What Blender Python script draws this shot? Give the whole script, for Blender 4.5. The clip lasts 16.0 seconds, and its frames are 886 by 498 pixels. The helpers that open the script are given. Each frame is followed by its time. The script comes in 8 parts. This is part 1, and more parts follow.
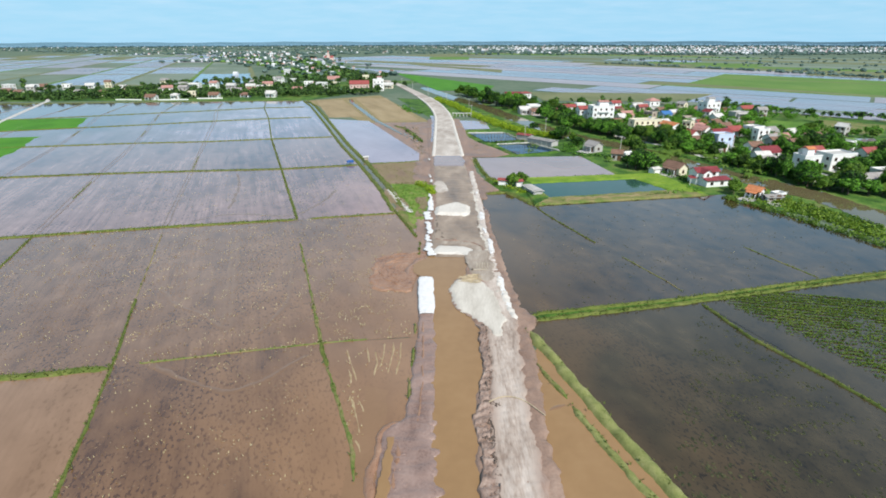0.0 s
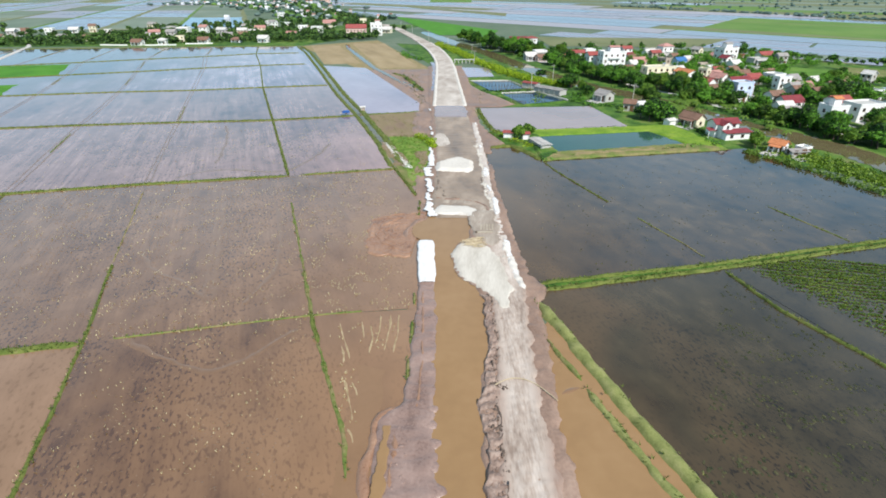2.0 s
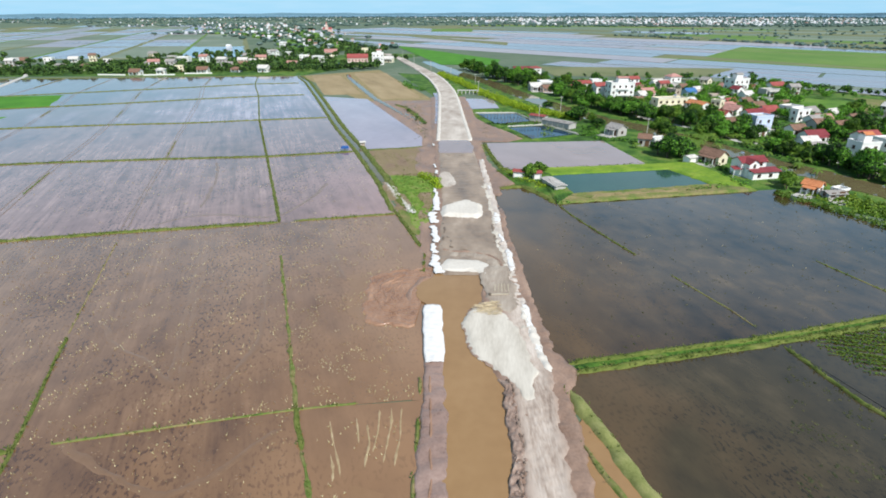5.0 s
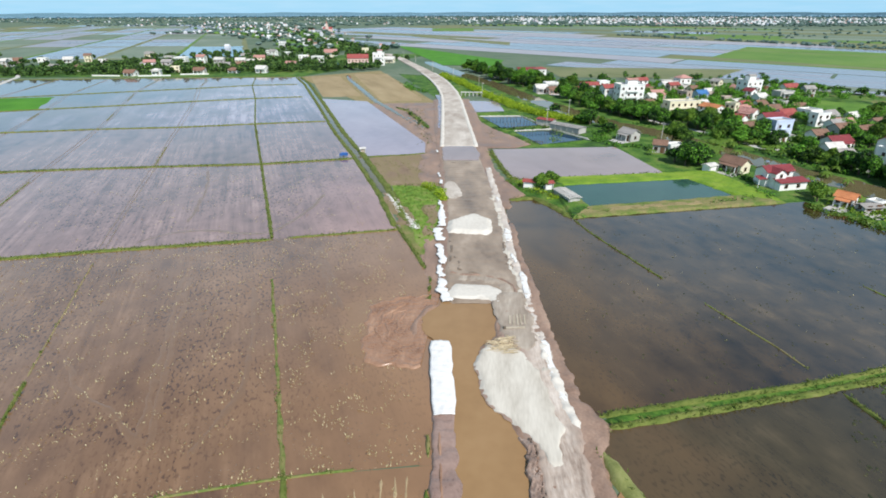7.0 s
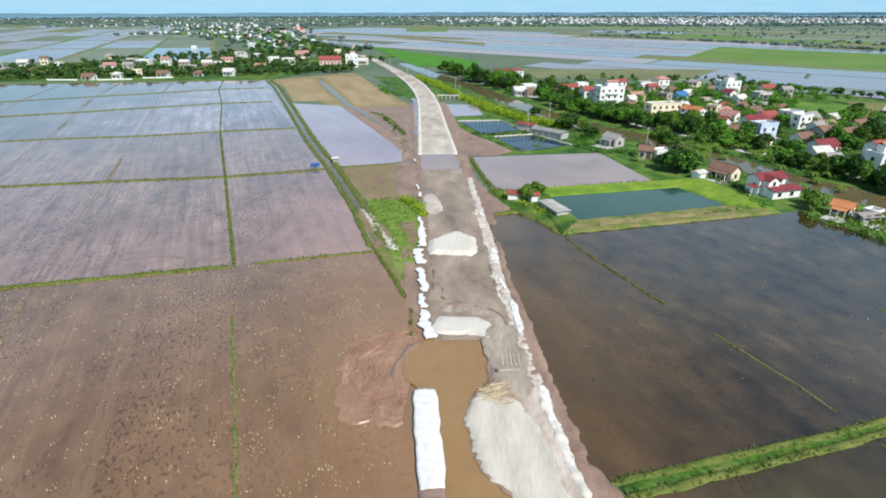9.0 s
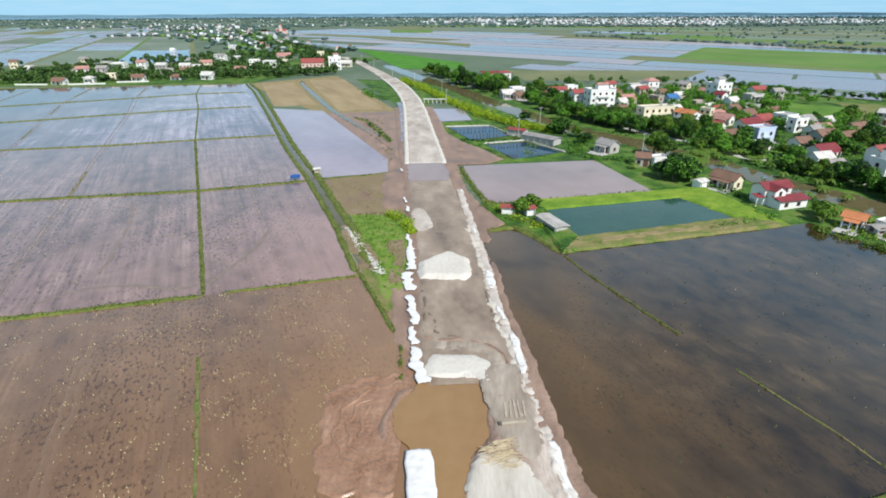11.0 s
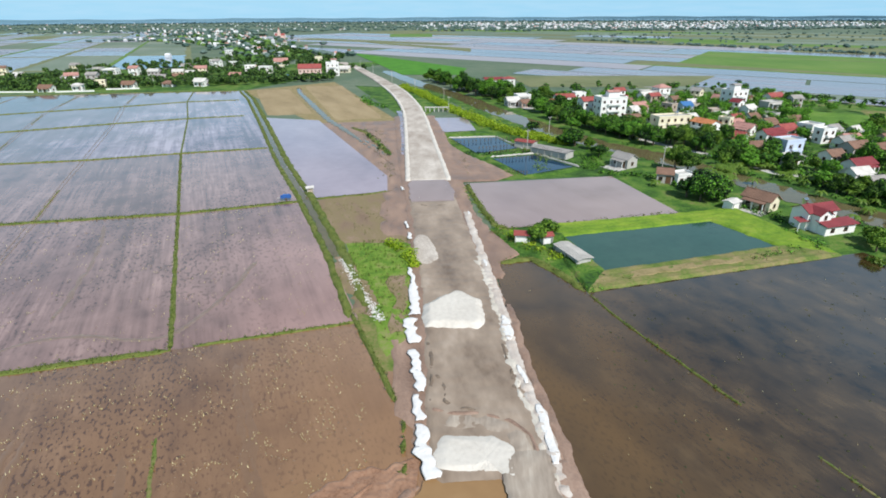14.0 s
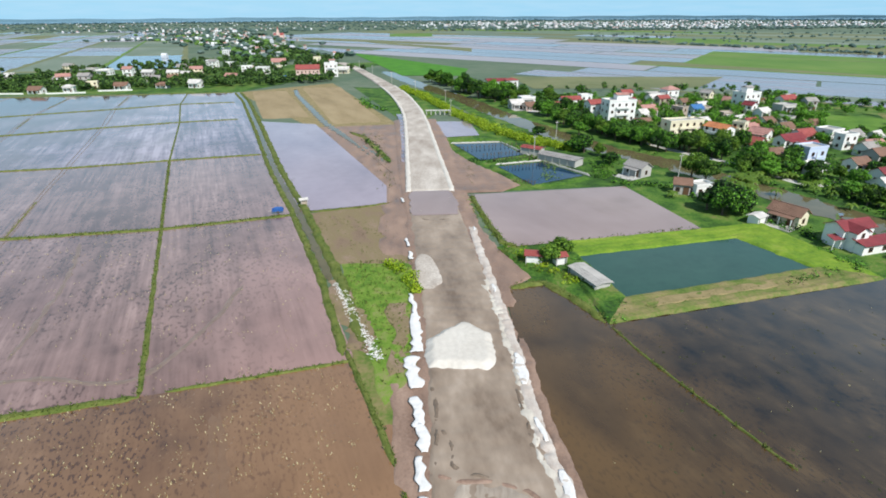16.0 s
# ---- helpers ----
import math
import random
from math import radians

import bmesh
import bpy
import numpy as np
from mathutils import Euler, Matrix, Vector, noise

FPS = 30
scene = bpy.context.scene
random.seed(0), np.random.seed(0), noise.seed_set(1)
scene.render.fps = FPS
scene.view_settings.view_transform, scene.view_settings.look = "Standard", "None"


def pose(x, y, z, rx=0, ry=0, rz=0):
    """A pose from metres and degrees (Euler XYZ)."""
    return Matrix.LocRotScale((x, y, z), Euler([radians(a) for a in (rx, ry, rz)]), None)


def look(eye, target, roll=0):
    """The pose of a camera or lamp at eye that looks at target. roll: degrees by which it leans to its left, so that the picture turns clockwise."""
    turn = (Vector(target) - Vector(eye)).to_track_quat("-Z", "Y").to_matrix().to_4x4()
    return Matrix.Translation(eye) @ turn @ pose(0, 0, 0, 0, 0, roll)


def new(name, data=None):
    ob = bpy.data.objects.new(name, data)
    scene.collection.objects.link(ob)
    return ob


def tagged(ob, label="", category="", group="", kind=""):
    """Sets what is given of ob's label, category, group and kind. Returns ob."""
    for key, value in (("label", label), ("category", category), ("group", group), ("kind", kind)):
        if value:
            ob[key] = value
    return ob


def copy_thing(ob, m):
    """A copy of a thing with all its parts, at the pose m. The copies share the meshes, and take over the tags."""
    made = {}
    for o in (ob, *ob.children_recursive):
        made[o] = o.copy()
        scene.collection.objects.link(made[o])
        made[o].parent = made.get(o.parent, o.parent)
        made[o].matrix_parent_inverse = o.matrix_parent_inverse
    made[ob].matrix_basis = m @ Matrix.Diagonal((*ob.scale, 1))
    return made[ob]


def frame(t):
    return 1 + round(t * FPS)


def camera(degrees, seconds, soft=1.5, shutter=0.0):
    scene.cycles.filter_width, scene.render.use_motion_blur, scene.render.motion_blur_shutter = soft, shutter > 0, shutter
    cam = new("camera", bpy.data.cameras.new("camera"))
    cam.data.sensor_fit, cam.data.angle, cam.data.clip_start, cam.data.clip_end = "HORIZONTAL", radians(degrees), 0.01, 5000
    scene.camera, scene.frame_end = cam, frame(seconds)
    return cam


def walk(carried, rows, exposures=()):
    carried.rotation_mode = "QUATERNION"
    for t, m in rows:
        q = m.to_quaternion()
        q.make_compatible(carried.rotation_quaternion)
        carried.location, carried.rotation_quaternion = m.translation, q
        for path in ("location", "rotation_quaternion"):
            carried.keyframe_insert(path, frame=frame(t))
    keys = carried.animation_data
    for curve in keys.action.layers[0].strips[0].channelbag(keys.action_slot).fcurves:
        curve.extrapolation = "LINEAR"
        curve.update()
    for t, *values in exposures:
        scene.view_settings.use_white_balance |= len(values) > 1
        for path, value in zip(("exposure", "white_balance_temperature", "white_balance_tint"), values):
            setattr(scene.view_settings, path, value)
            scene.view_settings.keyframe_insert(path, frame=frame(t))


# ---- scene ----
cam = camera(81.3, 16.0, soft=1.8)
PATH = [
    (0, (2.799, -3.562, 48.999), (2.795, -1.709, 48.246), -0.1),
    (0.5, (2.752, -1.846, 48.411), (2.75, -0.018, 47.6), -0.0),
    (1, (2.727, 0.315, 47.642), (2.723, 2.099, 46.738), -0.1),
    (1.5, (2.774, 2.728, 47.421), (2.767, 4.504, 46.502), -0.1),
    (2, (2.677, 5.294, 47.438), (2.669, 7.068, 46.516), -0.1),
    (2.5, (2.535, 7.993, 47.498), (2.526, 9.768, 46.576), -0.1),
    (3, (2.349, 10.67, 47.624), (2.34, 12.457, 46.725), -0.1),
    (3.5, (2.056, 13.269, 47.791), (2.046, 15.073, 46.928), -0.1),
    (4, (1.75, 15.627, 47.882), (1.741, 17.442, 47.043), -0.1),
    (6.5, (0.084, 28.861, 47.795), (0.072, 30.677, 46.956), -0.1),
    (7, (-0.306, 31.762, 47.77), (-0.318, 33.576, 46.93), -0.1),
    (7.5, (-0.739, 34.703, 47.976), (-0.747, 36.518, 47.136), -0.1),
    (8, (-0.985, 38.09, 48.064), (-0.973, 39.905, 47.222), -0.1),
    (8.5, (-0.976, 40.442, 48.032), (-0.935, 42.256, 47.19), -0.1),
    (9, (-0.934, 42.897, 47.993), (-0.861, 44.71, 47.153), -0.1),
    (11.5, (-1.367, 55.841, 48.206), (-1.243, 57.653, 47.368), -0.2),
    (12, (-1.423, 58.382, 48.208), (-1.3, 60.194, 47.371), -0.2),
    (12.5, (-1.52, 61.178, 48.181), (-1.395, 62.993, 47.352), -0.2),
    (13, (-1.549, 63.882, 48.227), (-1.424, 65.699, 47.401), -0.2),
    (13.5, (-1.668, 66.551, 48.26), (-1.543, 68.369, 47.435), -0.3),
    (14, (-1.717, 69.286, 48.234), (-1.592, 71.103, 47.408), -0.3),
    (14.5, (-1.829, 71.912, 48.248), (-1.704, 73.729, 47.422), -0.3),
    (15, (-1.845, 74.679, 48.296), (-1.719, 76.496, 47.469), -0.3),
    (15.5, (-1.85, 77.517, 48.317), (-1.724, 79.334, 47.49), -0.3),
    (16, (-1.81, 80.246, 48.394), (-1.685, 82.062, 47.566), -0.3),
]
walk(cam, [(t, look(eye, target, roll)) for t, eye, target, roll in PATH],
     exposures=[(0.0, 0.0), (0.5, 0.0), (0.95, 0.11), (3.4, 0.11), (4.0, 0.06), (6.5, 0.02), (11.5, -0.02), (16.0, -0.02)])

# ---- world, sun ----
SUN_ELEV, SUN_ROT = radians(47), radians(152)
world = bpy.data.worlds.new("daylight")
scene.world = world
world.use_nodes = True
wn, wl = world.node_tree.nodes, world.node_tree.links
wn.clear()
sky = wn.new("ShaderNodeTexSky")
sky.sky_type = "NISHITA"
sky.sun_disc = False
sky.sun_elevation, sky.sun_rotation = SUN_ELEV, SUN_ROT
sky.air_density, sky.dust_density, sky.ozone_density = 1.0, 0.2, 2.5
w_co = wn.new("ShaderNodeTexCoord")
w_sep = wn.new("ShaderNodeSeparateXYZ")
wl.new(w_co.outputs["Generated"], w_sep.inputs[0])
w_up = wn.new("ShaderNodeMath")
w_up.operation = "ADD"
w_up.inputs[1].default_value = 0.10
wl.new(w_sep.outputs["Z"], w_up.inputs[0])
w_flat = wn.new("ShaderNodeCombineXYZ")
for axis in ("X", "Y"):
    div = wn.new("ShaderNodeMath")
    div.operation = "DIVIDE"
    wl.new(w_sep.outputs[axis], div.inputs[0])
    wl.new(w_up.outputs[0], div.inputs[1])
    wl.new(div.outputs[0], w_flat.inputs[axis])
w_noise = wn.new("ShaderNodeTexNoise")
w_noise.inputs["Scale"].default_value = 1.5
w_noise.inputs["Detail"].default_value = 7
w_noise.inputs["Roughness"].default_value = 0.62
wl.new(w_flat.outputs[0], w_noise.inputs["Vector"])
w_ramp = wn.new("ShaderNodeValToRGB")
w_ramp.color_ramp.elements[0].position, w_ramp.color_ramp.elements[1].position = 0.38, 0.76
w_ramp.color_ramp.elements[0].color = (0, 0, 0, 1)
w_ramp.color_ramp.elements[1].color = (0.75, 0.75, 0.75, 1)
wl.new(w_noise.outputs["Fac"], w_ramp.inputs[0])
w_mix = wn.new("ShaderNodeMix")
w_mix.data_type = "RGBA"
w_amount = w_ramp.outputs[0]     # few clouds at the very horizon and overhead, most in between
for z0, z1, a, b in ((0.02, 0.14, 0.25, 1.0), (0.42, 0.75, 1.0, 0.15)):
    w_span, w_times = wn.new("ShaderNodeMapRange"), wn.new("ShaderNodeMath")
    w_span.inputs["From Min"].default_value, w_span.inputs["From Max"].default_value = z0, z1
    w_span.inputs["To Min"].default_value, w_span.inputs["To Max"].default_value = a, b
    wl.new(w_sep.outputs["Z"], w_span.inputs["Value"])
    w_times.operation = "MULTIPLY"
    wl.new(w_amount, w_times.inputs[0])
    wl.new(w_span.outputs[0], w_times.inputs[1])
    w_amount = w_times.outputs[0]
wl.new(w_amount, w_mix.inputs["Factor"])
w_haze = wn.new("ShaderNodeMix")
w_haze.data_type = "RGBA"
w_fade = wn.new("ShaderNodeMapRange")
w_fade.inputs["From Min"].default_value, w_fade.inputs["From Max"].default_value = 0.0, 0.65
w_fade.inputs["To Min"].default_value, w_fade.inputs["To Max"].default_value = 0.88, 0.12
wl.new(w_sep.outputs["Z"], w_fade.inputs["Value"])
wl.new(w_fade.outputs[0], w_haze.inputs["Factor"])
wl.new(sky.outputs[0], w_haze.inputs["A"])
w_haze.inputs["B"].default_value = (4.1, 8.5, 11.9, 1)
wl.new(w_haze.outputs["Result"], w_mix.inputs["A"])
w_mix.inputs["B"].default_value = (8.8, 10.6, 12.4, 1)
w_bg = wn.new("ShaderNodeBackground")
w_bg.inputs["Strength"].default_value = 0.085
wl.new(w_mix.outputs["Result"], w_bg.inputs["Color"])
w_out = wn.new("ShaderNodeOutputWorld")
wl.new(w_bg.outputs[0], w_out.inputs["Surface"])

sun_data = bpy.data.lights.new("sun", "SUN")
sun_data.energy, sun_data.angle, sun_data.color = 5.4, radians(0.6), (1.0, 0.965, 0.91)
sun_dir = Vector((math.sin(SUN_ROT) * math.cos(SUN_ELEV), math.cos(SUN_ROT) * math.cos(SUN_ELEV), math.sin(SUN_ELEV)))
new("sun", sun_data).matrix_basis = look(sun_dir * 300, (0, 0, 0))


# ---- materials ----
def surface(name, tones, size=1.0, fine=8.0, rough=0.8, rough_low=None, ior=1.45, bump=0.3, stretch=(1, 1, 1), turn=0.0,
            contrast=0.22, per_object=0.0, islands=0.0, metal=0.0, rows=None, detail=6.0, leaf=0.0, mix=0.35, fine_stretch=False, patch=0.0, lane=None):
    """Two scales of noise over a run of tones; rows=(width, strength) adds ploughed or planted lines."""
    m = bpy.data.materials.new(name)
    m.use_nodes = True
    n, l = m.node_tree.nodes, m.node_tree.links
    bsdf = n["Principled BSDF"]
    geo = n.new("ShaderNodeNewGeometry")
    mapping = n.new("ShaderNodeMapping")
    mapping.vector_type = "TEXTURE"
    mapping.inputs["Rotation"].default_value = (0, 0, radians(-turn))
    mapping.inputs["Scale"].default_value = [1.0 / v for v in stretch]
    l.new(geo.outputs["Position"], mapping.inputs["Vector"])
    big = n.new("ShaderNodeTexNoise")
    big.inputs["Scale"].default_value, big.inputs["Detail"].default_value = 1.0 / size, detail
    l.new(mapping.outputs[0], big.inputs["Vector"])
    small = n.new("ShaderNodeTexNoise")
    small.inputs["Scale"].default_value, small.inputs["Detail"].default_value = fine / size, 4.0
    l.new(mapping.outputs[0] if fine_stretch else geo.outputs["Position"], small.inputs["Vector"])

    def math_node(op, a, b):
        k = n.new("ShaderNodeMath")
        k.operation = op
        for slot, v in ((0, a), (1, b)):
            if isinstance(v, (int, float)):
                k.inputs[slot].default_value = v
            else:
                l.new(v, k.inputs[slot])
        return k.outputs[0]

    total = math_node("ADD", math_node("MULTIPLY", big.outputs["Fac"], 1.0 - mix), math_node("MULTIPLY", small.outputs["Fac"], mix))
    if patch:
        wide = n.new("ShaderNodeTexNoise")
        wide.inputs["Scale"].default_value, wide.inputs["Detail"].default_value = 0.16 / size, 3.0
        l.new(geo.outputs["Position"], wide.inputs["Vector"])
        total = math_node("ADD", total, math_node("MULTIPLY", math_node("SUBTRACT", wide.outputs["Fac"], 0.5), patch))
    if rows:
        wave = n.new("ShaderNodeTexWave")
        wave.bands_direction = "X"
        wave.inputs["Scale"].default_value = 0.314 / rows[0]
        wave.inputs["Distortion"].default_value, wave.inputs["Detail"].default_value = 1.2, 2.0
        wave.inputs["Detail Scale"].default_value = 0.5
        turned = n.new("ShaderNodeMapping")
        turned.inputs["Rotation"].default_value = (0, 0, radians(turn))
        l.new(geo.outputs["Position"], turned.inputs["Vector"])
        l.new(turned.outputs[0], wave.inputs["Vector"])
        total = math_node("ADD", total, math_node("MULTIPLY", math_node("SUBTRACT", wave.outputs["Fac"], 0.5), math_node("MULTIPLY", math_node("POWER", big.outputs["Fac"], 3.0), 8.0 * rows[1])))
    if per_object:
        info = n.new("ShaderNodeObjectInfo")
        total = math_node("ADD", total, math_node("MULTIPLY", math_node("SUBTRACT", info.outputs["Random"], 0.5), per_object))
    if islands:
        total = math_node("ADD", total, math_node("MULTIPLY", math_node("SUBTRACT", geo.outputs["Random Per Island"], 0.5), islands))
    ramp = n.new("ShaderNodeValToRGB")
    els = ramp.color_ramp.elements
    while len(els) < len(tones):
        els.new(0.5)
    for k, tone in enumerate(tones):
        els[k].position = 0.5 - contrast + 2 * contrast * k / max(1, len(tones) - 1)
        els[k].color = (*tone, 1)
    l.new(total, ramp.inputs[0])
    paint = ramp.outputs[0]
    if lane:    # worn wheel lane along y: centre x at y = 47, half width, softness, colour of the unworn sides, drift in x
        split, fade, tint = n.new("ShaderNodeSeparateXYZ"), n.new("ShaderNodeMapRange"), n.new("ShaderNodeMix")
        l.new(geo.outputs["Position"], split.inputs[0])
        drift = math_node("MULTIPLY", math_node("SUBTRACT", split.outputs["Y"], 47.0), lane[4])
        away = math_node("ABSOLUTE", math_node("SUBTRACT", math_node("SUBTRACT", split.outputs["X"], lane[0]), drift), 0.0)
        away = math_node("ADD", away, math_node("MULTIPLY", math_node("SUBTRACT", total, 0.5), 5.0))
        fade.inputs["From Min"].default_value, fade.inputs["From Max"].default_value = lane[1], lane[1] + lane[2]
        l.new(away, fade.inputs["Value"])
        tint.data_type = "RGBA"
        l.new(fade.outputs[0], tint.inputs["Factor"])
        l.new(paint, tint.inputs["A"])
        tint.inputs["B"].default_value = (*lane[3], 1)
        paint = tint.outputs["Result"]
    l.new(paint, bsdf.inputs["Base Color"])
    bsdf.inputs["IOR"].default_value, bsdf.inputs["Metallic"].default_value = ior, metal
    if rough_low is None:
        bsdf.inputs["Roughness"].default_value = rough
    else:
        span = n.new("ShaderNodeMapRange")
        span.inputs["From Min"].default_value, span.inputs["From Max"].default_value = 0.36, 0.66
        span.inputs["To Min"].default_value, span.inputs["To Max"].default_value = rough_low, rough
        l.new(total, span.inputs["Value"])
        l.new(span.outputs[0], bsdf.inputs["Roughness"])
    if bump:
        b = n.new("ShaderNodeBump")
        b.inputs["Strength"].default_value, b.inputs["Distance"].default_value = bump, 0.1 * size
        l.new(total, b.inputs["Height"])
        l.new(b.outputs[0], bsdf.inputs["Normal"])
    if leaf:
        thin, both = n.new("ShaderNodeBsdfTranslucent"), n.new("ShaderNodeMixShader")
        l.new(ramp.outputs[0], thin.inputs["Color"])
        both.inputs[0].default_value = leaf
        l.new(bsdf.outputs[0], both.inputs[1])
        l.new(thin.outputs[0], both.inputs[2])
        l.new(both.outputs[0], n["Material Output"].inputs["Surface"])
    return m


FIELD_TURN = -20.0


def paddy(name, tones, row=1.0, streak=0.5, strokes=0.25, blotch=0.4, mottle=0.5, rough=(0.03, 0.10), ior=1.6, per_object=0.1, silt=None, contrast=0.2, strips=0.0):
    """Ploughed mud under thin water: wide zones, furrow streaks along the field, short dark strokes of clods in patches."""
    m = bpy.data.materials.new(name)
    m.use_nodes = True
    n, l = m.node_tree.nodes, m.node_tree.links
    bsdf = n["Principled BSDF"]
    geo = n.new("ShaderNodeNewGeometry")

    def calc(op, a, b):
        k = n.new("ShaderNodeMath")
        k.operation = op
        for slot, v in ((0, a), (1, b)):
            if isinstance(v, (int, float)):
                k.inputs[slot].default_value = v
            else:
                l.new(v, k.inputs[slot])
        return k.outputs[0]

    def noise(across, down, detail, shift=0.0, swirl=0.0):
        place, tex = n.new("ShaderNodeMapping"), n.new("ShaderNodeTexNoise")
        place.vector_type = "TEXTURE"
        place.inputs["Rotation"].default_value = (0, 0, radians(-FIELD_TURN))
        place.inputs["Location"].default_value = (shift, shift * 0.7, 0)
        place.inputs["Scale"].default_value = (across, down, 1)
        l.new(geo.outputs["Position"], place.inputs["Vector"])
        l.new(place.outputs[0], tex.inputs["Vector"])
        tex.inputs["Scale"].default_value, tex.inputs["Detail"].default_value, tex.inputs["Distortion"].default_value = 1.0, detail, swirl
        return tex.outputs["Fac"]

    def span(v, a, b, c, d):
        k = n.new("ShaderNodeMapRange")
        for slot, q in (("From Min", a), ("From Max", b), ("To Min", c), ("To Max", d)):
            k.inputs[slot].default_value = q
        l.new(v, k.inputs["Value"])
        return k.outputs[0]

    zone, zone_b = noise(26, 40, 2, 0.0, 0.8), noise(13, 24, 2, 71.0, 0.6)
    mott, furrow, clod = noise(3.6, 5.5, 5, 13.0), noise(row * 0.55, row * 11, 3, 29.0), noise(row * 0.45, row * 0.95, 2, 47.0)
    dash = calc("MULTIPLY", span(clod, 0.53, 0.64, 0.0, 1.0), span(zone_b, 0.42, 0.58, 0.12, 1.0))
    total = calc("ADD", 0.5, calc("MULTIPLY", calc("SUBTRACT", zone, 0.5), blotch))
    total = calc("ADD", total, calc("MULTIPLY", calc("SUBTRACT", mott, 0.5), mottle))
    total = calc("ADD", total, calc("MULTIPLY", calc("SUBTRACT", furrow, 0.5), calc("MULTIPLY", span(zone, 0.38, 0.60, 0.25, 1.3), streak)))
    if strips:      # passes of the plough, a few metres wide
        total = calc("ADD", total, calc("MULTIPLY", calc("SUBTRACT", noise(2.6, 70, 1, 91.0, 0.3), 0.5), strips))
    total = calc("SUBTRACT", total, calc("MULTIPLY", dash, strokes))
    if per_object:
        info = n.new("ShaderNodeObjectInfo")
        total = calc("ADD", total, calc("MULTIPLY", calc("SUBTRACT", info.outputs["Random"], 0.5), per_object))
    ramp = n.new("ShaderNodeValToRGB")
    els = ramp.color_ramp.elements
    while len(els) < len(tones):
        els.new(0.5)
    for k, tone in enumerate(tones):
        els[k].position = 0.5 - contrast + 2 * contrast * k / (len(tones) - 1)
        els[k].color = (*tone, 1)
    l.new(total, ramp.inputs[0])
    paint = ramp.outputs[0]
    if silt:    # tint along x, mostly earthworks silt: x where strongest, x where it ends, colour
        split, tint = n.new("ShaderNodeSeparateXYZ"), n.new("ShaderNodeMix")
        l.new(geo.outputs["Position"], split.inputs[0])
        near = n.new("ShaderNodeMapRange")
        near.clamp = False
        for slot, q in (("From Min", silt[0]), ("From Max", silt[1]), ("To Min", 1.0), ("To Max", -0.25)):
            near.inputs[slot].default_value = q
        l.new(split.outputs["X"], near.inputs["Value"])
        tint.data_type, tint.clamp_factor = "RGBA", True
        l.new(calc("SUBTRACT", calc("ADD", near.outputs[0], calc("MULTIPLY", calc("SUBTRACT", zone_b, 0.5), 2.0)), calc("MULTIPLY", dash, 0.25)), tint.inputs["Factor"])
        l.new(paint, tint.inputs["A"])
        tint.inputs["B"].default_value = (*silt[2], 1)
        paint = tint.outputs["Result"]
    l.new(paint, bsdf.inputs["Base Color"])
    bsdf.inputs["IOR"].default_value = ior
    l.new(calc("ADD", span(total, 0.36, 0.66, rough[0], rough[1]), calc("MULTIPLY", dash, 0.10)), bsdf.inputs["Roughness"])
    return m


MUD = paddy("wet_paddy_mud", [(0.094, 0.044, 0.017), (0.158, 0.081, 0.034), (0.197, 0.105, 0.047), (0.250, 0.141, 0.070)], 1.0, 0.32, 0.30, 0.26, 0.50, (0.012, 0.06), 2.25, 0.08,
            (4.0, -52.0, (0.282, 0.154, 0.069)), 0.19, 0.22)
# x tint only makes these fields lighter and pinker towards the road
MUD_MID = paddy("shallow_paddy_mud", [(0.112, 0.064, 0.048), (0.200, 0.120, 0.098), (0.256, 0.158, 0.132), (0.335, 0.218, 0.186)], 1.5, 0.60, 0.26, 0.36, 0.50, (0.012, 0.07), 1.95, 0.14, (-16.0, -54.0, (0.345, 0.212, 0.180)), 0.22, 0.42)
# Mirrored sky's lilac is mixed into the tones; x tint only browns the west.
SKY_TINT_MUD = paddy("sky_tinted_paddy_mud", [(0.140, 0.104, 0.116), (0.245, 0.188, 0.214), (0.310, 0.244, 0.276), (0.41, 0.340, 0.376)], 2.0, 0.60, 0.20, 0.55, 0.50, (0.02, 0.10), 1.48, 0.16, (-210.0, -60.0, (0.125, 0.094, 0.084)), 0.21, 0.60)
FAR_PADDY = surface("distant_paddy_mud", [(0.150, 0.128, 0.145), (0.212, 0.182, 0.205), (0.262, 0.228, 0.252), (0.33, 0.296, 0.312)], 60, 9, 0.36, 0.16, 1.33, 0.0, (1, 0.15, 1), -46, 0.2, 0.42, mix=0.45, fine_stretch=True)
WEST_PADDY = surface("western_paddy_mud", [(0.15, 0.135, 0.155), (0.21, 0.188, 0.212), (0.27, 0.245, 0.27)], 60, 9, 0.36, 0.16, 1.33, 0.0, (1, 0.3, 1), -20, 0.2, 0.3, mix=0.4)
SEDGE = surface("weedy_grey_paddy", [(0.105, 0.145, 0.092), (0.145, 0.185, 0.125), (0.195, 0.225, 0.168)], 40, 9, 0.6, None, 1.33, 0.0, (1, 0.3, 1), -20, 0.2, 0.2, mix=0.4)
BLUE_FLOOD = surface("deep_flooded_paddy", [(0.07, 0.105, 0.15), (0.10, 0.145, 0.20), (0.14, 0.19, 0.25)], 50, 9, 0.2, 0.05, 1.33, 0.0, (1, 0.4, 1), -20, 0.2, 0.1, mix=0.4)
PALE_MUD = paddy("pale_tan_paddy_mud", [(0.160, 0.092, 0.050), (0.238, 0.144, 0.084), (0.280, 0.172, 0.104), (0.33, 0.210, 0.132)], 1.2, 0.40, 0.12, 0.30, 0.4, (0.03, 0.12), 1.6, 0.0, None, 0.22)
